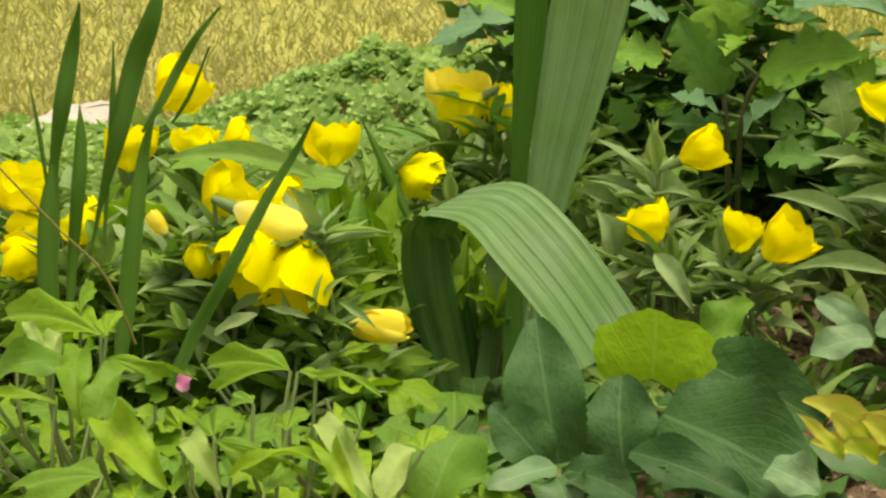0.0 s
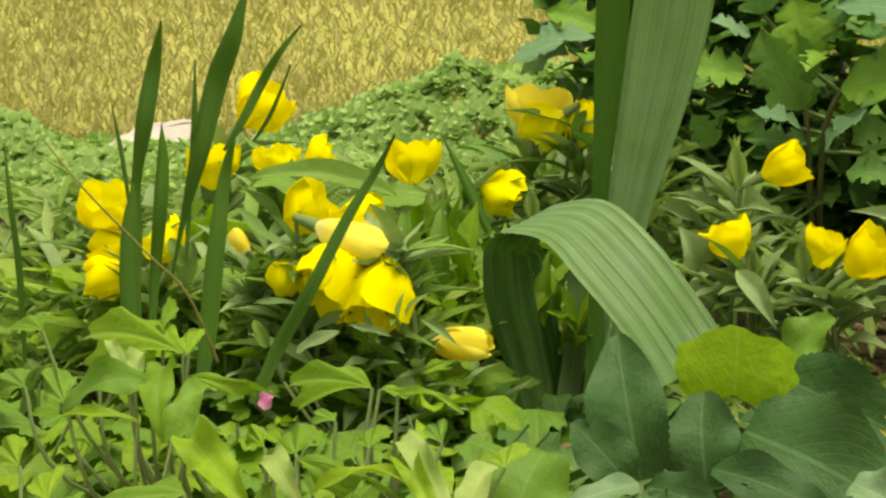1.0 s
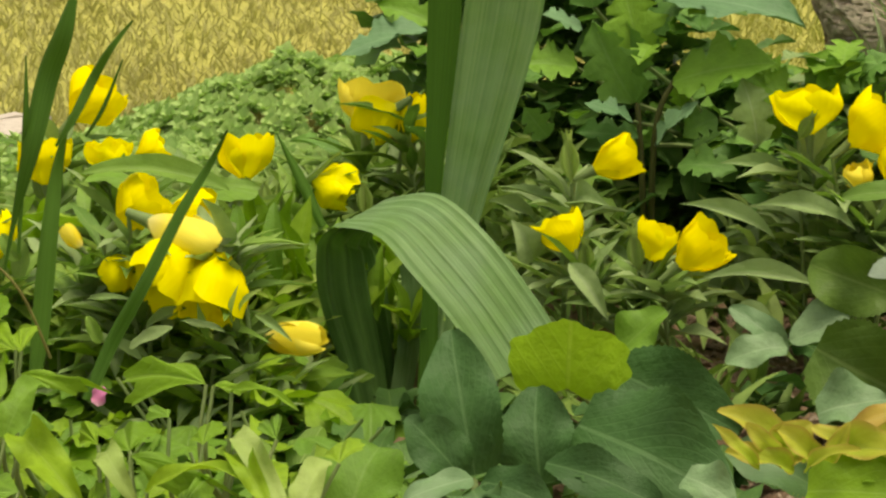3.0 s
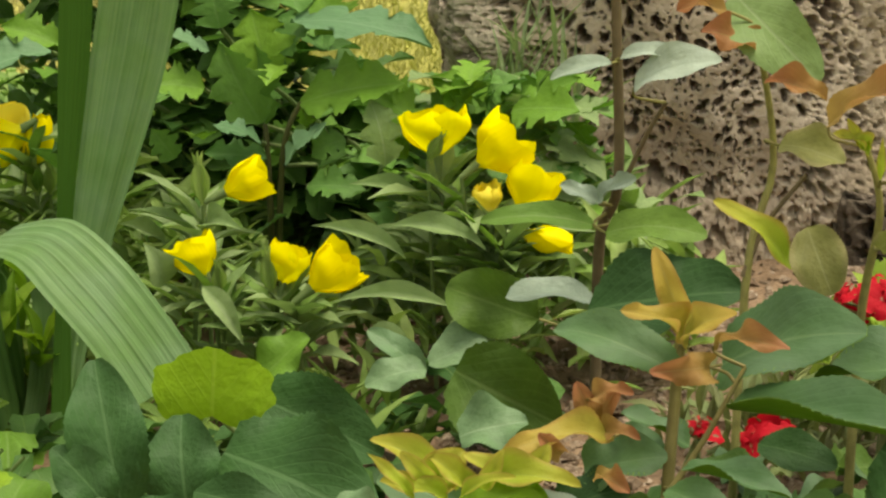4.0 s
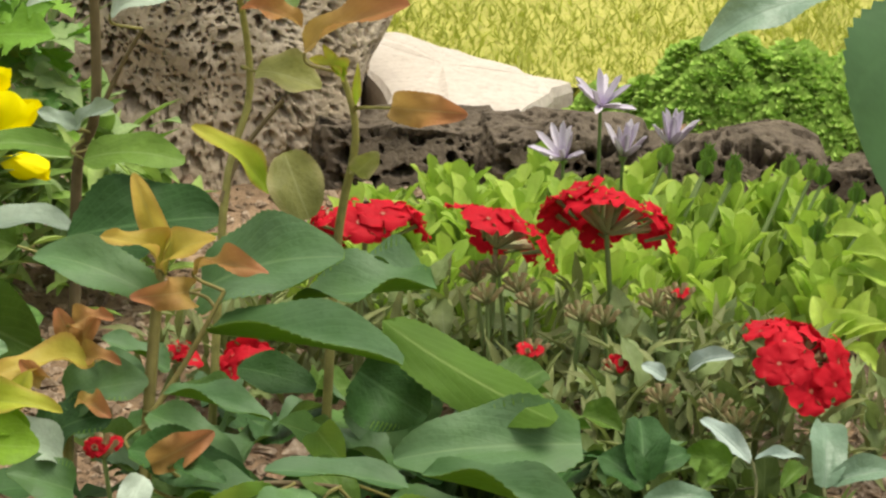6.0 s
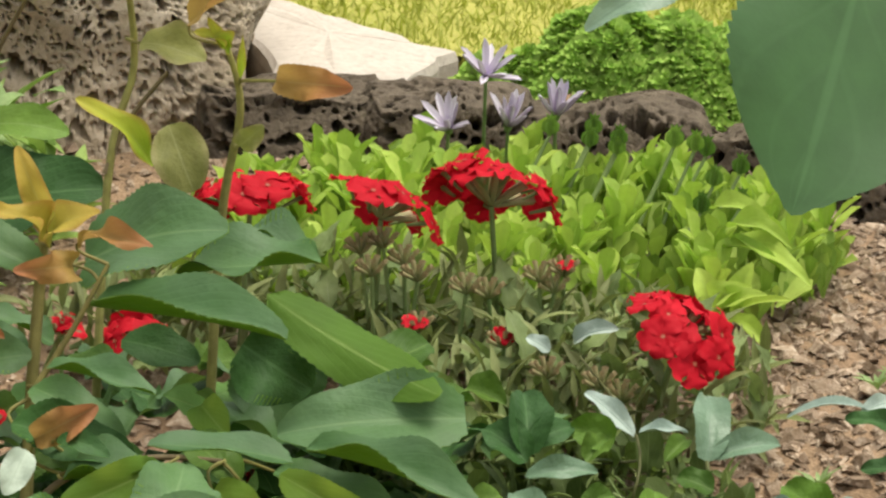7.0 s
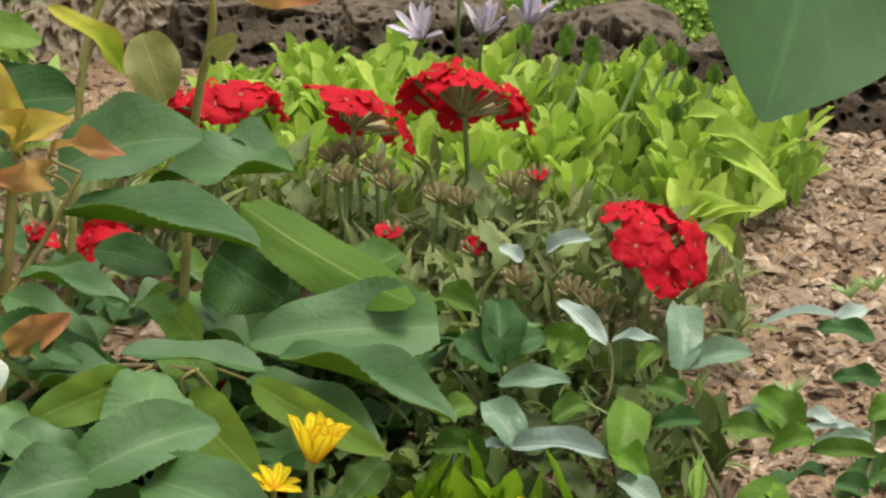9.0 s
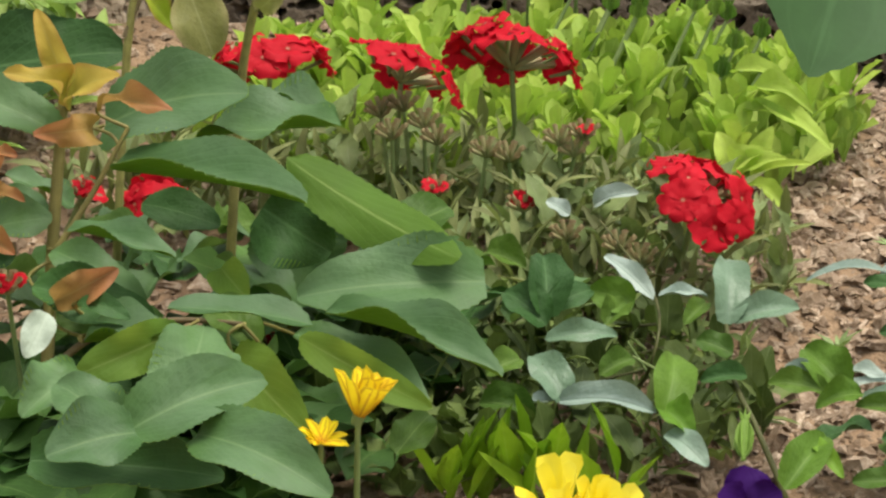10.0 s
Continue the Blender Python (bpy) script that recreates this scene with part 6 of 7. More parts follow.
    if 0.003 < (joint - b).length < 0.03:
        back = (b - Vector(tip)).normalized() * 0.3 * (joint - b).length
        stem(rose, [joint, joint.lerp(b, 0.6) + back, b], 0.0009, 0.0007, STEM_RED, "leafstalk", sides=5)

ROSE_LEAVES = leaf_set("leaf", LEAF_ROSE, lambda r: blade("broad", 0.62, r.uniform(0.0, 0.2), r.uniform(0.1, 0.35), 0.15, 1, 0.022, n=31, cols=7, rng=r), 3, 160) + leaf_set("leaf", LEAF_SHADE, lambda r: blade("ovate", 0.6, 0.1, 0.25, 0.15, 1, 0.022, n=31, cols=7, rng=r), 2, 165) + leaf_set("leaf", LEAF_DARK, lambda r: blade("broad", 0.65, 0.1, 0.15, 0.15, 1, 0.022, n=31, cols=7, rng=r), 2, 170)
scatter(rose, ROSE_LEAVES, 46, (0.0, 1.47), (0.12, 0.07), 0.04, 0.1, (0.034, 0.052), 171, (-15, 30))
mass(rose, MASS_ROSE, OVATE_BITS, 120, (-0.05, 1.36), (0.09, 0.06), 0.005, 0.06, (0.03, 0.055), 60, (-20, 40), name="low_foliage")
mass(rose, MASS_ROSE, OVATE_BITS, 110, (-0.01, 1.48), (0.11, 0.08), 0.005, 0.07, (0.025, 0.04), 61, (-20, 40))
mass(rose, MASS_ROSE, OVATE_BITS, 24, (-0.21, 1.72), (0.04, 0.05), 0.01, 0.06, (0.025, 0.045), 62, (-20, 40))

# ---- red verbena ----
def verbena_floret():
    pieces = []
    for k in range(5):
        pieces.append(moved(blade("petal", 1.15, 0.25, 0.0, 0.2, notch=0.13, shoulder=0.1, n=6, cols=7, rng=random.Random(k)), Matrix.Rotation(k * 1.2566, 4, "Z") @ Matrix.Rotation(radians(8), 4, "X") @ Matrix.Scale(0.55, 4)))
    pet = joined(pieces)
    n = len(pet[1])
    throat = tube_piece([(0, 0, -0.6), (0, 0, -0.3), (0, 0, 0.015)], 0.04, 0.07, 5, 1)
    v, f, u = joined([pet, throat])
    o = len(v)
    eye = [(0.05 * math.cos(a), 0.05 * math.sin(a), 0.02) for a in (0, 1.05, 2.09, 3.14, 4.19, 5.24)]
    v, u, f = v + eye, u + [(0.5, 0.5)] * 6, f + [tuple(range(o, o + 6))]
    idx = [0] * n + [2] * (len(f) - n - 1) + [1]
    return mesh_of("floret", v, f, [RED, EYE, STEM], u, idx)


FLORET = verbena_floret()
def sepal_cup():
    """An umbel of narrow green tubes, from which the florets open."""
    V, F, U = [(0.0, 0.0, 0.0)], [], [(0.5, 0.0)]
    for k in range(13):
        t = math.sqrt((k + 0.4) / 13)
        a, lean = k * 2.39996, 1.05 * t
        d = Vector((math.sin(lean) * math.cos(a), math.sin(lean) * math.sin(a), math.cos(lean)))
        v, f, u = tube_piece([d * 0.12, d * 0.4, d * 0.85, d * 0.98], 0.07, 0.125, 5, 1)
        o = len(V)
        V, U = V + v, U + u
        F += [tuple(q + o for q in c) for c in f] + [(0, o + q + 1, o + q) for q in range(5)]
    return V, F, U


SEPAL = sepal_cup()
SEPAL_MESH = mesh_of("sepals", *SEPAL[:2], CALYX, SEPAL[2])
VERB_LEAVES = leaf_set("leaf", LEAF_VERB, lambda r: blade("lance", 0.42, r.uniform(0.1, 0.4), 0.2, 0.2, 1, 0.15, n=11, cols=3, rng=r), 4)


def verbena_head(plant, at, axis, radius, count=20, dome=75, seed=0, size=0.0205):
    rng = random.Random(seed)
    turn = Vector(axis).normalized().to_track_quat("Z", "Y").to_matrix().to_4x4()
    o = Vector(plant.location)
    head = child("flower_head", SEPAL_MESH, plant, Matrix.Translation(Vector(at) - o) @ turn @ Matrix.Diagonal((radius * 0.75, radius * 0.75, radius * 0.55, 1)), "domed head of bright red florets")
    inv = (turn @ Matrix.Diagonal((radius * 0.75, radius * 0.75, radius * 0.55, 1))).inverted()
    for i in range(count):
        t = math.sqrt((i + 0.5) / count)
        th, ph = radians(dome) * t ** 0.8, i * 2.39996 + rng.uniform(-0.2, 0.2)
        d = Vector((math.sin(th) * math.cos(ph), math.sin(th) * math.sin(ph), math.cos(th) * 0.5))
        p = d * radius * rng.uniform(0.9, 1.08)
        q = Vector((d.x * 1.1 + rng.uniform(-0.35, 0.35), d.y * 1.1 + rng.uniform(-0.35, 0.35), 0.45 + 1.1 * max(0.0, d.z))).to_track_quat("Z", "Y").to_matrix().to_4x4()
        fl = turn @ Matrix.Translation(p + Vector((0, 0, radius * rng.uniform(0.0, 0.16)))) @ q @ Matrix.Rotation(rng.uniform(0, 6), 4, "Z") @ Matrix.Scale(size * rng.uniform(0.85, 1.12), 4)
        child("floret", FLORET, head, inv @ fl)
    return head


def verbena(at, label, heads, buds, fill, radii, tall, seed):
    plant = thing("red_verbena", at, label, "flowering plant", "red verbenas")
    rng = random.Random(seed)
    o = Vector(at)
    for i, (p, axis, r, n, dome) in enumerate(heads):
        verbena_head(plant, p, axis, r, n, dome, seed + i)
        foot = Vector((p[0] + rng.uniform(-0.02, 0.01), p[1] + 0.01, 0))
        stem(plant, [foot, foot.lerp(Vector(p), 0.6), p], 0.0016, 0.0013, STEM)
    for p, red in buds:
        foot = Vector((p[0] + rng.uniform(-0.01, 0.01), p[1] + 0.005, 0))
        stem(plant, [foot, foot.lerp(Vector(p), 0.6), p], 0.0013, 0.001, STEM)
        m = Matrix.Translation(Vector(p) - o) @ Matrix.Scale(0.011, 4)
        b = child("seed_head", SEPAL_MESH, plant, m, "spent green seed head" if not red else "opening bud cluster")
        for k in range(red):
            child("floret", FLORET, b, Matrix.Translation((rng.uniform(-0.4, 0.4), rng.uniform(-0.5, 0), 0.6)) @ Euler((rng.uniform(0, 1.4), rng.uniform(-0.6, 0.6), 0)).to_matrix().to_4x4() @ Matrix.Scale(0.75, 4))
    scatter(plant, VERB_LEAVES, fill, at, radii, 0.01, tall, (0.016, 0.034), seed + 70, (5, 70))
    mass(plant, MASS_VERB, LANCE_BITS, fill * 4, at, radii, 0.005, tall, (0.015, 0.03), seed + 71, (10, 85))
    return plant


verbena((0.06, 1.72, 0.0), "red verbena with domed flower heads on upright stems", [
    ((0.007, 1.674, 0.097), (-0.1, 0.4, 1), 0.029, 12, 80), ((0.071, 1.680, 0.091), (0.5, 0.55, 1), 0.026, 7, 74), ((0.126, 1.689, 0.095), (0.25, 0.62, 1), 0.032, 14, 74)],
    [((0.159, 1.646, 0.073), 2), ((0.111, 1.637, 0.067), 0), ((0.122, 1.636, 0.065), 0), ((0.147, 1.646, 0.070), 0), ((0.154, 1.644, 0.065), 0), ((0.061, 1.665, 0.078), 0), ((0.072, 1.665, 0.081), 0), ((0.082, 1.662, 0.073), 0), ((0.066, 1.652, 0.071), 0), ((0.088, 1.650, 0.069), 0), ((0.086, 1.595, 0.062), 2), ((0.126, 1.590, 0.056), 3)], 120, (0.13, 0.07), 0.052, 11)
verbena((0.16, 1.62, 0.0), "red verbena with one large head facing outwards", [((0.204, 1.556, 0.073), (0.5, -0.22, 0.95), 0.025, 13, 80)],
    [((0.143, 1.546, 0.057), 0), ((0.177, 1.540, 0.048), 0), ((0.165, 1.524, 0.060), 0)], 150, (0.1, 0.09), 0.06, 21)
verbena((-0.05, 1.74, 0.0), "red verbena half hidden behind rose leaves", [((-0.048, 1.614, 0.052), (0, 0.1, 1), 0.014, 4, 85), ((-0.084, 1.652, 0.043), (0, -0.2, 1), 0.006, 2, 70)], [((-0.081, 1.594, 0.061), 3), ((-0.102, 1.391, 0.091), 4), ((0.007, 1.478, 0.032), 2)], 26, (0.06, 0.04), 0.05, 31)

# ---- African daisies ----
MAT_LEAVES = leaf_set("leaf", LEAF_MAT, lambda r: blade("spoon", 0.37, r.uniform(-0.15, 0.25), 0.25, 0.1, n=8, cols=5, rng=r), 4)


def daisy_ray():
    v, f, u = blade("ray", 0.22, -0.16, 0.0, 0.0, cup=0.5, n=7, cols=3)
    back = [(x, y, z - 0.012) for x, y, z in v]
    o = len(v)
    faces = f + [tuple(reversed([i + o for i in q])) for q in f]
    return mesh_of("ray_petal", v + back, faces, [DAISY_WHITE, DAISY_MAUVE], u + u, [0] * len(f) + [1] * len(f))


RAY = daisy_ray()
DISC = tube_piece([(0, 0, -0.12), (0, 0, 0), (0, 0, 0.08)], 0.1, 0.14, 8, 2)
DISC_MESH = mesh_of("daisy_head", *DISC[:2], STEM, DISC[2])


def daisy(plant, at, axis, size, lift, count=13, ray=None, seed=0, label=""):
    rng = random.Random(seed)
    turn = Vector(axis).normalized().to_track_quat("Z", "Y").to_matrix().to_4x4()
    head = child("flower", DISC_MESH, plant, Matrix.Translation(Vector(at) - Vector(plant.location)) @ turn @ Matrix.Scale(size, 4), label)
    for k in range(count):
        child("ray_petal", ray or RAY, head, Matrix.Rotation(6.2832 * k / count + rng.uniform(-0.1, 0.1), 4, "Z") @ Matrix.Translation((0, 0.08, 0.03)) @ Matrix.Rotation(radians(lift + rng.uniform(-24, 20)), 4, "X"))
    return head


DAISY_BUD = BUD_MESH.copy()
DAISY_BUD.materials[0] = LEAF_PRIM
mat = thing("african_daisy", (0.19, 1.97, 0.0), "mat of lime-green spoon leaves with half-closed mauve daisies", "flowering plant")
rng = random.Random(91)
for k in range(64):
    a, q = rng.uniform(0, 6.2832), math.sqrt(rng.random())
    cx, cy = 0.145 + 0.185 * q * math.cos(a), 1.88 + 0.14 * q * math.sin(a)
    for j in range(8):
        m = Matrix.Translation(Vector((cx, cy, 0.032 * (1 - 0.5 * q * q) + rng.uniform(-0.008, 0.008))) - Vector(mat.location)) @ Matrix.Rotation(j * 2.4 + rng.uniform(-0.3, 0.3), 4, "Z") @ Matrix.Rotation(radians(rng.uniform(40, 82)), 4, "X")
        child("leaf", MAT_LEAVES[j % 4], mat, m @ Matrix.Translation((0, 0.003, 0)) @ Matrix.Scale(rng.uniform(0.019, 0.029), 4))
mass(mat, MASS_MAT, SPOON_BITS, 1900, (0.145, 1.88), (0.19, 0.145), 0.0, 0.028, (0.016, 0.026), 92, (30, 90), flat=0.6)
for i, (base, ax, lift) in enumerate((((0.121, 1.968, 0.053), (-0.25, -0.5, 1), 50), ((0.145, 2.014, 0.072), (0.2, -0.4, 1), 45), ((0.155, 1.967, 0.055), (0.15, -0.3, 1), 68), ((0.184, 1.986, 0.056), (0.2, -0.2, 1), 65))):
    daisy(mat, base, ax, 0.021, lift - 6, 10, None, i, "half-closed white daisy with mauve backs")
    stem(mat, [(base[0], base[1] + 0.01, 0), base], 0.0013, 0.001, STEM)
for i, p in enumerate(((0.210, 1.900, 0.058), (0.200, 1.933, 0.060), (0.242, 1.898, 0.064), (0.259, 1.894, 0.059), (0.275, 1.870, 0.056), (0.250, 1.838, 0.044), (0.175, 1.925, 0.062), (0.211, 1.901, 0.063), (0.195, 1.902, 0.062), (0.239, 1.878, 0.069), (0.249, 1.867, 0.070), (0.258, 1.851, 0.055), (0.271, 1.836, 0.047))):
    stem(mat, [(p[0] - 0.03, p[1] - 0.02, 0), (p[0] - 0.014, p[1] - 0.008, p[2] * 0.55), p], 0.0013, 0.001, STEM)
    m, ln = frame_to(p, (p[0] + 0.001, p[1], p[2] + 0.011), FACE)
    child("bud", DAISY_BUD, mat, Matrix.Translation(-Vector(mat.location)) @ m @ Matrix.Diagonal((0.03, 0.013, 0.03, 1)), "green pointed bud")

for base, tip, w in (((0.253, 1.717, 0.034), (0.261, 1.713, 0.058), 44), ((0.240, 1.718, 0.030), (0.234, 1.725, 0.051), 50), ((0.242, 1.708, 0.034), (0.259, 1.700, 0.049), 44), ((0.244, 1.707, 0.032), (0.265, 1.688, 0.049), 40), ((0.251, 1.716, 0.030), (0.279, 1.695, 0.044), 20),
                     ((0.249, 1.714, 0.025), (0.268, 1.688, 0.019), 36), ((0.262, 1.784, 0.048), (0.294, 1.733, 0.039), 44), ((0.259, 1.786, 0.053), (0.288, 1.759, 0.050), 40), ((0.253, 1.809, 0.056), (0.280, 1.784, 0.057), 40), ((0.257, 1.783, 0.042), (0.281, 1.748, 0.043), 30)):
    leaf(mat, base, tip, w * 1.85 / 6385, LEAF_MAT, "broad", None, droop=0.25, fold=0.3, teeth=0)

gp = blade("ray", 0.42, -0.1, 0.0, 0.0, cup=0.4, n=7, cols=3)
GOLD_RAY = mesh_of("ray_petal", *gp[:2], GOLD, gp[2])
pale = blade("petal", 0.5, -0.15, 0.0, 0.1, cup=0.3, n=8, cols=5)
PALE_RAY = mesh_of("ray_petal", *pale[:2], GOLD_PALE, pale[2])
mass(seed_bed := thing("low_weeds", (0.13, 1.5, 0.0), "low tangle of dark green weeds", "plant"), MASS_DIM, LANCE_BITS[:3] + BROAD_BITS[:1], 1100, (0.11, 1.47), (0.12, 0.11), 0.003, 0.045, (0.012, 0.024), 93, (0, 85))
GAZ_LEAVES = leaf_set("leaf", LEAF_LIME, lambda r: blade("lance", 0.3, r.uniform(-0.1, 0.2), 0.3, 0.1, n=8, cols=5, rng=r), 3)
gazania = thing("gazania", (0.1, 1.4, 0.0), "low gazania with striped golden daisies", "flowering plant")
scatter(gazania, GAZ_LEAVES, 34, (0.115, 1.36), (0.04, 0.02), 0.005, 0.03, (0.028, 0.042), 95, (45, 88), lean=180)
for i, (p, ax, s, lift, n) in enumerate((((0.039, 1.254, 0.093), (0.35, 0.05, 1), 0.02, 62, 13), ((0.025, 1.251, 0.084), (0.1, -0.2, 1), 0.0105, 25, 11), ((0.123, 1.311, 0.026), (-0.2, -0.3, 1), 0.024, 66, 8), ((0.135, 1.298, 0.027), (0.2, -0.5, 1), 0.022, 55, 9))):
    daisy(gazania, p, ax, s, lift, n, PALE_RAY if i > 1 else GOLD_RAY, 40 + i, "pale golden daisy" if i > 1 else "golden striped daisy")
    stem(gazania, [(p[0], p[1] + 0.01, 0), p], 0.0014, 0.0011, STEM)

pansy = thing("pansy", (0.19, 1.38, 0.0), "pansy with a deep velvet purple flower", "flowering plant")
pp = blade("round", 1.05, -0.15, 0.0, 0.15, cup=0.15, n=8, cols=7)
PANSY_PETAL = mesh_of("petal", *pp[:2], PURPLE, pp[2])
pc = (0.197, 1.304, 0.032)
tur = Vector((0.1, -0.75, 0.6)).normalized().to_track_quat("Z", "Y").to_matrix().to_4x4()
ph = child("flower", PANSY_PETAL, pansy, Matrix.Translation(Vector(pc) - Vector(pansy.location)) @ tur @ Matrix.Scale(0.018, 4))
for a in (68, 140, 215, 292):
    child("petal", PANSY_PETAL, ph, Matrix.Rotation(radians(a), 4, "Z") @ Matrix.Rotation(radians(15), 4, "X") @ Matrix.Scale(0.85, 4))
stem(pansy, [(pc[0], pc[1] + 0.01, 0), pc], 0.0014, 0.0011, STEM)

# ---- blue-green seedling roses ----
seedling = thing("seedling_rose", (0.2, 1.5, 0.0), "small rose with blue-green leaflets", "rose", "roses in the bed")
for base, tip, w, sh, mt, face in (
        ((0.2028, 1.434, 0.0601), (0.2056, 1.4688, 0.0773), 74, "broad", LEAF_SEEDLING, (0.1, -0.85, 0.45)),
        ((0.2047, 1.4358, 0.061), (0.2355, 1.443, 0.0644), 58, "ovate", LEAF_SEEDLING, None),
        ((0.1724, 1.4472, 0.0666), (0.153, 1.4706, 0.0783), 42, "ovate", LEAF_BLUE, None),
        ((0.1746, 1.4496, 0.0677), (0.1962, 1.449, 0.0674), 28, "ovate", LEAF_BLUE, (0, -0.35, 0.95)),
        ((0.1639, 1.4454, 0.0657), (0.1448, 1.4526, 0.0693), 70, "broad", LEAF_GRASS, (0.1, -0.85, 0.45)),
        ((0.1248, 1.4364, 0.0615), (0.1257, 1.4706, 0.0783), 84, "broad", LEAF_DARK, (0.1, -0.85, 0.45)),
        ((0.1249, 1.4334, 0.06), (0.1078, 1.4514, 0.0687), 80, "broad", LEAF_DARK, None),
        ((0.1251, 1.4409, 0.0636), (0.1462, 1.4526, 0.0693), 62, "ovate", LEAF_DARK, None),
        ((0.1237, 1.4262, 0.0566), (0.1552, 1.428, 0.0574), 48, "ovate", LEAF_SEEDLING, None),
        ((0.1305, 1.3929, 0.0415), (0.1181, 1.4172, 0.0525), 72, "broad", LEAF_SEEDLING, None),
        ((0.1267, 1.3932, 0.0416), (0.1687, 1.3872, 0.0388), 54, "ovate", LEAF_BLUE, None),
        ((0.1271, 1.3932, 0.0416), (0.1127, 1.3914, 0.0409), 26, "ovate", LEAF_BLUE, (0, -0.35, 0.95)),
        ((0.1716, 1.3854, 0.038), (0.1786, 1.4181, 0.0527), 80, "broad", LEAF_GRASS, (0.1, -0.85, 0.45)),
        ((0.1712, 1.389, 0.0396), (0.1831, 1.3734, 0.0328), 58, "broad", LEAF_MID, None),
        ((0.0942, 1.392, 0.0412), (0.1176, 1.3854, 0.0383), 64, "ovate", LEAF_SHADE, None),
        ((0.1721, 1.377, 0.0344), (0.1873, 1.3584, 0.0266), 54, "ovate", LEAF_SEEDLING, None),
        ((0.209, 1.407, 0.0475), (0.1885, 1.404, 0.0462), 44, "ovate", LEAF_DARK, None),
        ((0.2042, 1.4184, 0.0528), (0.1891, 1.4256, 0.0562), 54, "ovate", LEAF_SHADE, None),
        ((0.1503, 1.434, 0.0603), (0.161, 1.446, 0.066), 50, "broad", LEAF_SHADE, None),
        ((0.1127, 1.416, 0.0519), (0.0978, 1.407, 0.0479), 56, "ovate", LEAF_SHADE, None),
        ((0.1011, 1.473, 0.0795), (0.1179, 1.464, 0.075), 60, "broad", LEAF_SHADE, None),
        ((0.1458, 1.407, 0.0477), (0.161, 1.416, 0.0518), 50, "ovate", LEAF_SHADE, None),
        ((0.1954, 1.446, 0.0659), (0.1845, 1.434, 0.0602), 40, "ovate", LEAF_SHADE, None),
        ((0.146, 1.569, 0.062), (0.135, 1.572, 0.068), 36, "ovate", LEAF_BLUE, None), ((0.157, 1.569, 0.066), (0.177, 1.560, 0.076), 44, "ovate", LEAF_BLUE, None)):
    leaf(seedling, base, tip, w * 1.5 / 6385, mt, sh, face, fold=0.3)
stem(seedling, [(0.224, 1.353, 0), (0.2175, 1.353, 0.0204), (0.2096, 1.383, 0.0356), (0.2038, 1.407, 0.0449), (0.2028, 1.434, 0.0601)], 0.0016, 0.001, STEM_DARK)
stem(seedling, [(0.16, 1.5, 0), (0.156, 1.399, 0.016), (0.135, 1.452, 0.036), (0.128, 1.475, 0.037)], 0.001, 0.0007, STEM_DARK)
stem(seedling, [(0.17, 1.5, 0), (0.170, 1.430, 0.042), (0.175, 1.459, 0.062), (0.158, 1.548, 0.067)], 0.0008, 0.0006, STEM_DARK)
other = thing("seedling_rose", (0.27, 1.42, 0.0), "small rose with blue-green leaflets", "rose", "roses in the bed")
for base, tip, w, mt, face in (
    ((0.2707, 1.4271, 0.0861), (0.2347, 1.4233, 0.0842), 24, LEAF_BLUE, (0, -0.35, 0.95)),
    ((0.267, 1.4254, 0.0852), (0.2826, 1.4323, 0.0887), 38, LEAF_BLUE, None),
    ((0.2838, 1.4167, 0.0807), (0.2594, 1.4231, 0.084), 44, LEAF_DARK, None),
    ((0.2831, 1.3947, 0.0698), (0.2627, 1.397, 0.071), 44, LEAF_DARK, None),
    ((0.2446, 1.3675, 0.057), (0.2297, 1.3889, 0.0671), 84, LEAF_GRASS, (0.1, -0.85, 0.45)),
    ((0.2349, 1.3733, 0.0597), (0.2205, 1.3796, 0.0628), 36, LEAF_BLUE, None),
    ((0.2373, 1.3657, 0.0563), (0.2124, 1.3709, 0.0587), 54, LEAF_SHADE, None),
    ((0.2514, 1.3657, 0.0562), (0.2309, 1.3582, 0.0529), 54, LEAF_GRASS, None),
    ((0.2632, 1.3721, 0.0591), (0.2437, 1.375, 0.0605), 34, LEAF_BLUE, (0, -0.35, 0.95)),
    ((0.2701, 1.3707, 0.0584), (0.2375, 1.3675, 0.0571), 26, LEAF_BLUE, (0, -0.35, 0.95)),
    ((0.2766, 1.3663, 0.0564), (0.2505, 1.3643, 0.0555), 34, LEAF_SEEDLING, None),
    ((0.2757, 1.3571, 0.0522), (0.2475, 1.3591, 0.0532), 44, LEAF_SHADE, None),
    ((0.2132, 1.3165, 0.0349), (0.2336, 1.3437, 0.0464), 74, LEAF_GRASS, None),
    ((0.2257, 1.3437, 0.0464), (0.2378, 1.3223, 0.0372), 34, LEAF_MID, None),
    ((0.2701, 1.3188, 0.0356), (0.2413, 1.3206, 0.0365), 54, LEAF_SHADE, None),
    ((0.2696, 1.3374, 0.0435), (0.2564, 1.3432, 0.046), 50, LEAF_DARK, None),
    ((0.2906, 1.3837, 0.0645), (0.275, 1.375, 0.0604), 60, LEAF_GRASS, None),
    ((0.2909, 1.3547, 0.051), (0.2759, 1.3489, 0.0485), 60, LEAF_SHADE, None)):
    leaf(other, base, tip, w * 1.45 / 6385, mt, "broad" if w > 60 else "ovate", face, fold=0.3)
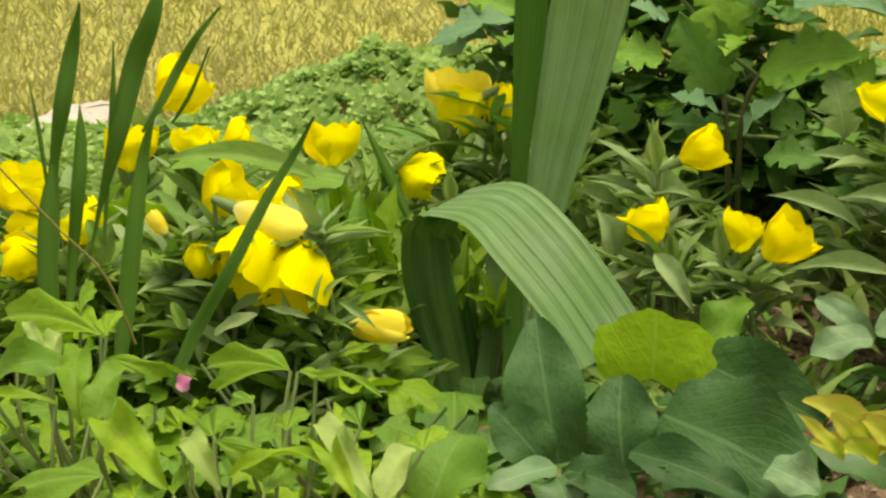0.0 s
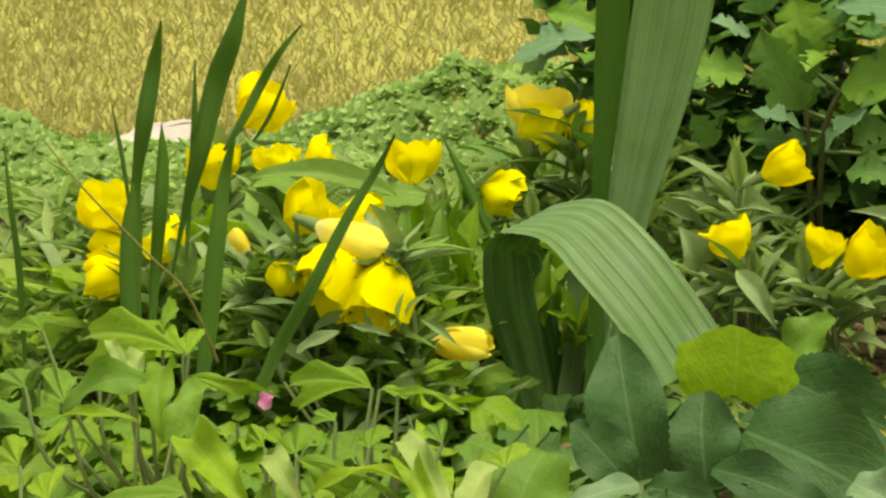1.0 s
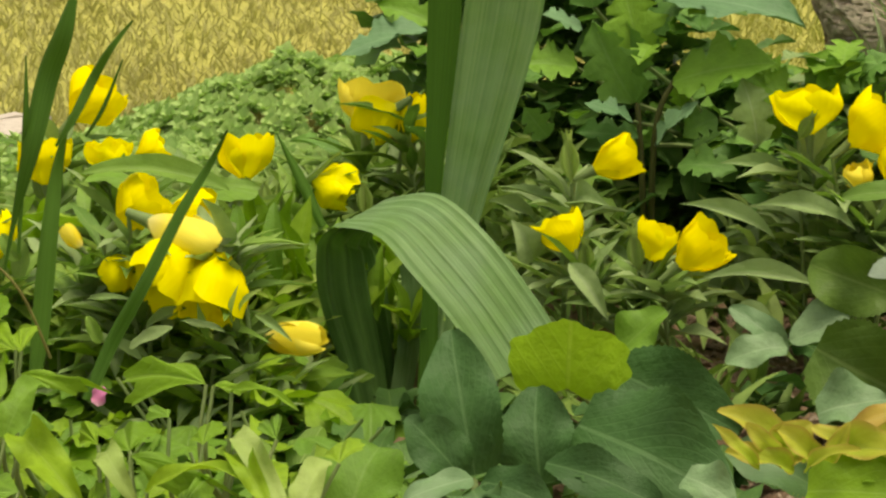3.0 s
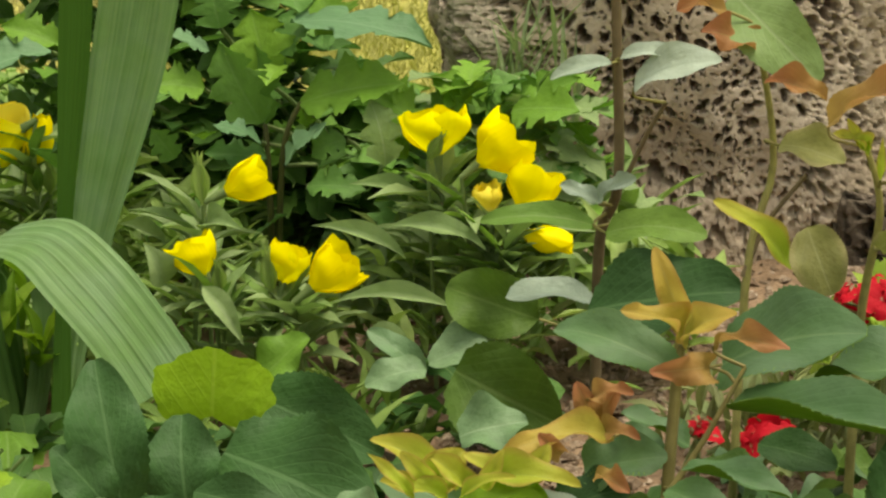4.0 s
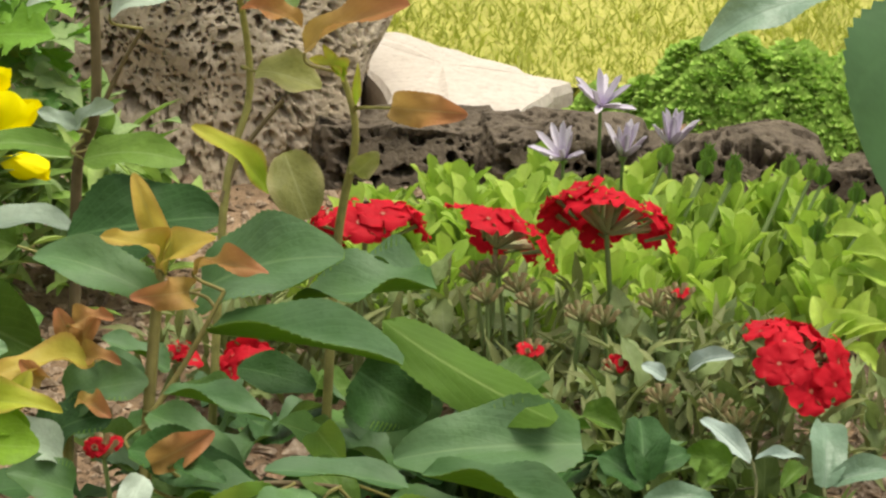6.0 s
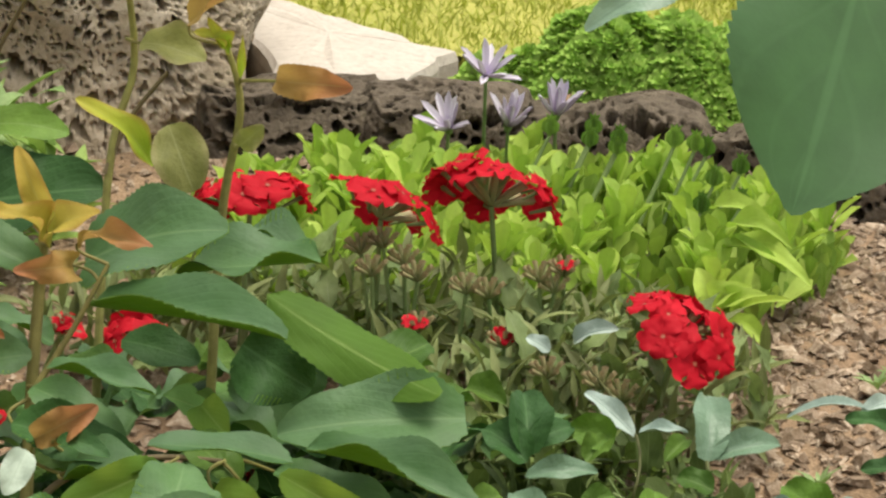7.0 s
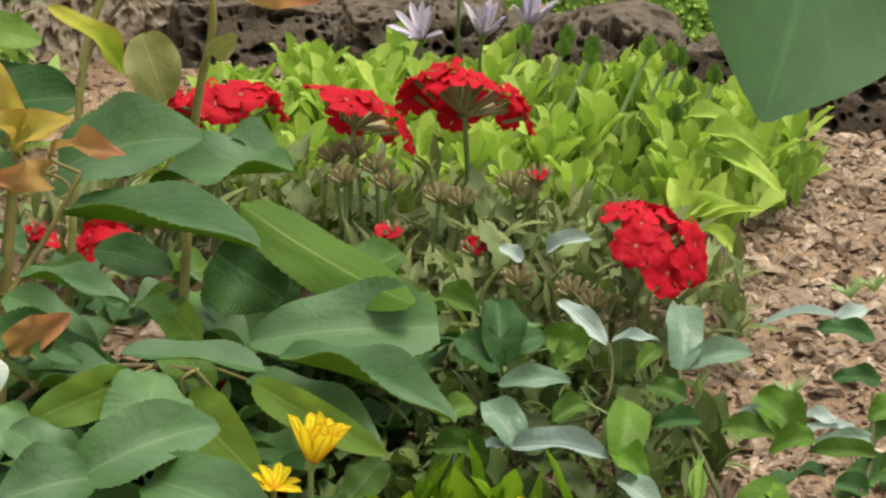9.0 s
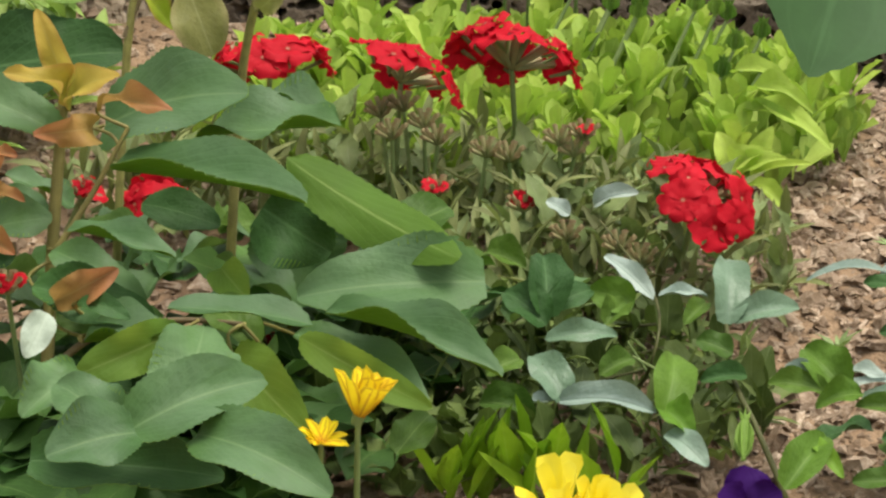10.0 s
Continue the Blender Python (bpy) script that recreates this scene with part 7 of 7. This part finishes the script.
for k in range(16):
    rx, ry = LEAF_RNG.uniform(0.08, 0.2), LEAF_RNG.uniform(1.42, 1.54)
    stem(seedling, [(rx, ry, 0), (rx + LEAF_RNG.uniform(-0.02, 0.02), ry, 0.03), (rx + LEAF_RNG.uniform(-0.03, 0.03), ry, LEAF_RNG.uniform(0.035, 0.055))], 0.0008, 0.0006, STEM_DARK if k % 2 else STEM, "twig", sides=5)
m, ln = frame_to((0.2025, 1.3614, 0.0277), (0.2062, 1.389, 0.0395), FACE)
child("bud", DAISY_BUD, seedling, Matrix.Translation(-Vector(seedling.location)) @ m @ Matrix.Diagonal((ln * 0.8, ln, ln * 0.8, 1)), "closed green bud")
scatter(other, ROSE_LEAVES[3:], 8, (0.3, 1.41), (0.04, 0.04), 0.02, 0.05, (0.02, 0.034), 172, (-15, 40))
stem(other, [(0.262, 1.329, 0), (0.2615, 1.3287, 0.0368), (0.2721, 1.3518, 0.0498), (0.279, 1.3895, 0.0673)], 0.0017, 0.001, STEM_DARK)

mass(other, MASS_ROSE, OVATE_BITS, 16, (0.3, 1.38), (0.04, 0.03), 0.005, 0.06, (0.018, 0.032), 97, (-10, 50))

# ---- a leaf of a taller shrub close by ----
shrub = thing("shrub_branch", (0.135, 0.95, 0.0), "tall shrub with a large smooth green leaf", "shrub")
leaf(shrub, (0.174, 0.959, 0.3997), (0.1483, 0.908, 0.3384), 0.068, LEAF_SHRUB, "pointed", (0, -0.97, -0.1), droop=0.05, fold=0.06, wave=0.03)
leaf(shrub, (0.137, 0.993, 0.383), (0.099, 0.984, 0.369), 0.0144, LEAF_SEEDLING, "ovate")
stem(shrub, [(0.27, 0.98, 0), (0.25, 0.98, 0.2), (0.21, 0.973, 0.43), (0.174, 0.959, 0.3997)], 0.003, 0.0016, STEM_BROWN)

for k, at in enumerate(((0.323, 1.684, 0.000), (0.337, 1.694, 0.000), (0.273, 1.551, 0.000))):
    sprout = thing("weed_sprout", at, "tiny light green weed sprout on the soil", "plant", "weed sprouts on the soil")
    for j in range(7):
        child("leaf", PRIM_PALE[j % 3], sprout, Matrix.Rotation(j * 0.9, 4, "Z") @ Matrix.Rotation(radians(25 + 7 * j), 4, "X") @ Matrix.Scale(0.013 + 0.002 * (j % 3), 4))

# ---- single leaves among the yellow flowers ----
for base, tip, wide, mat, shape in (
        ((-0.5037, 1.69, 0.1377), (-0.5741, 1.665, 0.1526), 0.0136, LEAF_PRIM, "ovate"),
        ((-0.5219, 1.7, 0.1359), (-0.4872, 1.69, 0.1392), 0.0080, LEAF_PRIM, "ovate"),
        ((-0.5595, 1.62, 0.1005), (-0.5303, 1.61, 0.1037), 0.0042, LEAF_PRIM_PALE, "lance"),
        ((-0.532, 1.6, 0.0824), (-0.5085, 1.6, 0.0934), 0.0080, LEAF_PRIM_PALE, "ovate"),
        ((-0.5295, 1.62, 0.0867), (-0.5077, 1.62, 0.0972), 0.0075, LEAF_PRIM_PALE, "ovate"),
        ((-0.4947, 1.68, 0.0908), (-0.5005, 1.69, 0.1309), 0.0113, LEAF_MID, "ovate"),
        ((-0.4812, 1.69, 0.0912), (-0.4838, 1.7, 0.13), 0.0108, LEAF_MID, "ovate"),
        ((-0.4809, 1.61, 0.0917), (-0.4753, 1.605, 0.1149), 0.0033, LEAF_PALE_LIME, "lance"),
        ((-0.4798, 1.612, 0.0955), (-0.4644, 1.61, 0.1117), 0.0038, LEAF_PALE_LIME, "lance"),
        ((-0.4822, 1.6, 0.0919), (-0.5048, 1.6, 0.097), 0.0047, LEAF_PRIM_PALE, "lance"),
        ((-0.4927, 1.605, 0.0857), (-0.4972, 1.605, 0.1057), 0.0042, LEAF_PRIM, "lance"),
        ((-0.4736, 1.62, 0.0947), (-0.4513, 1.61, 0.084), 0.0047, LEAF_PRIM_PALE, "lance"),
        ((-0.5501, 1.61, 0.081), (-0.5564, 1.61, 0.0954), 0.0070, LEAF_PRIM, "ovate")):
    leaf(many, base, tip, wide, mat, shape, None, droop=0.15, fold=0.2, teeth=0)
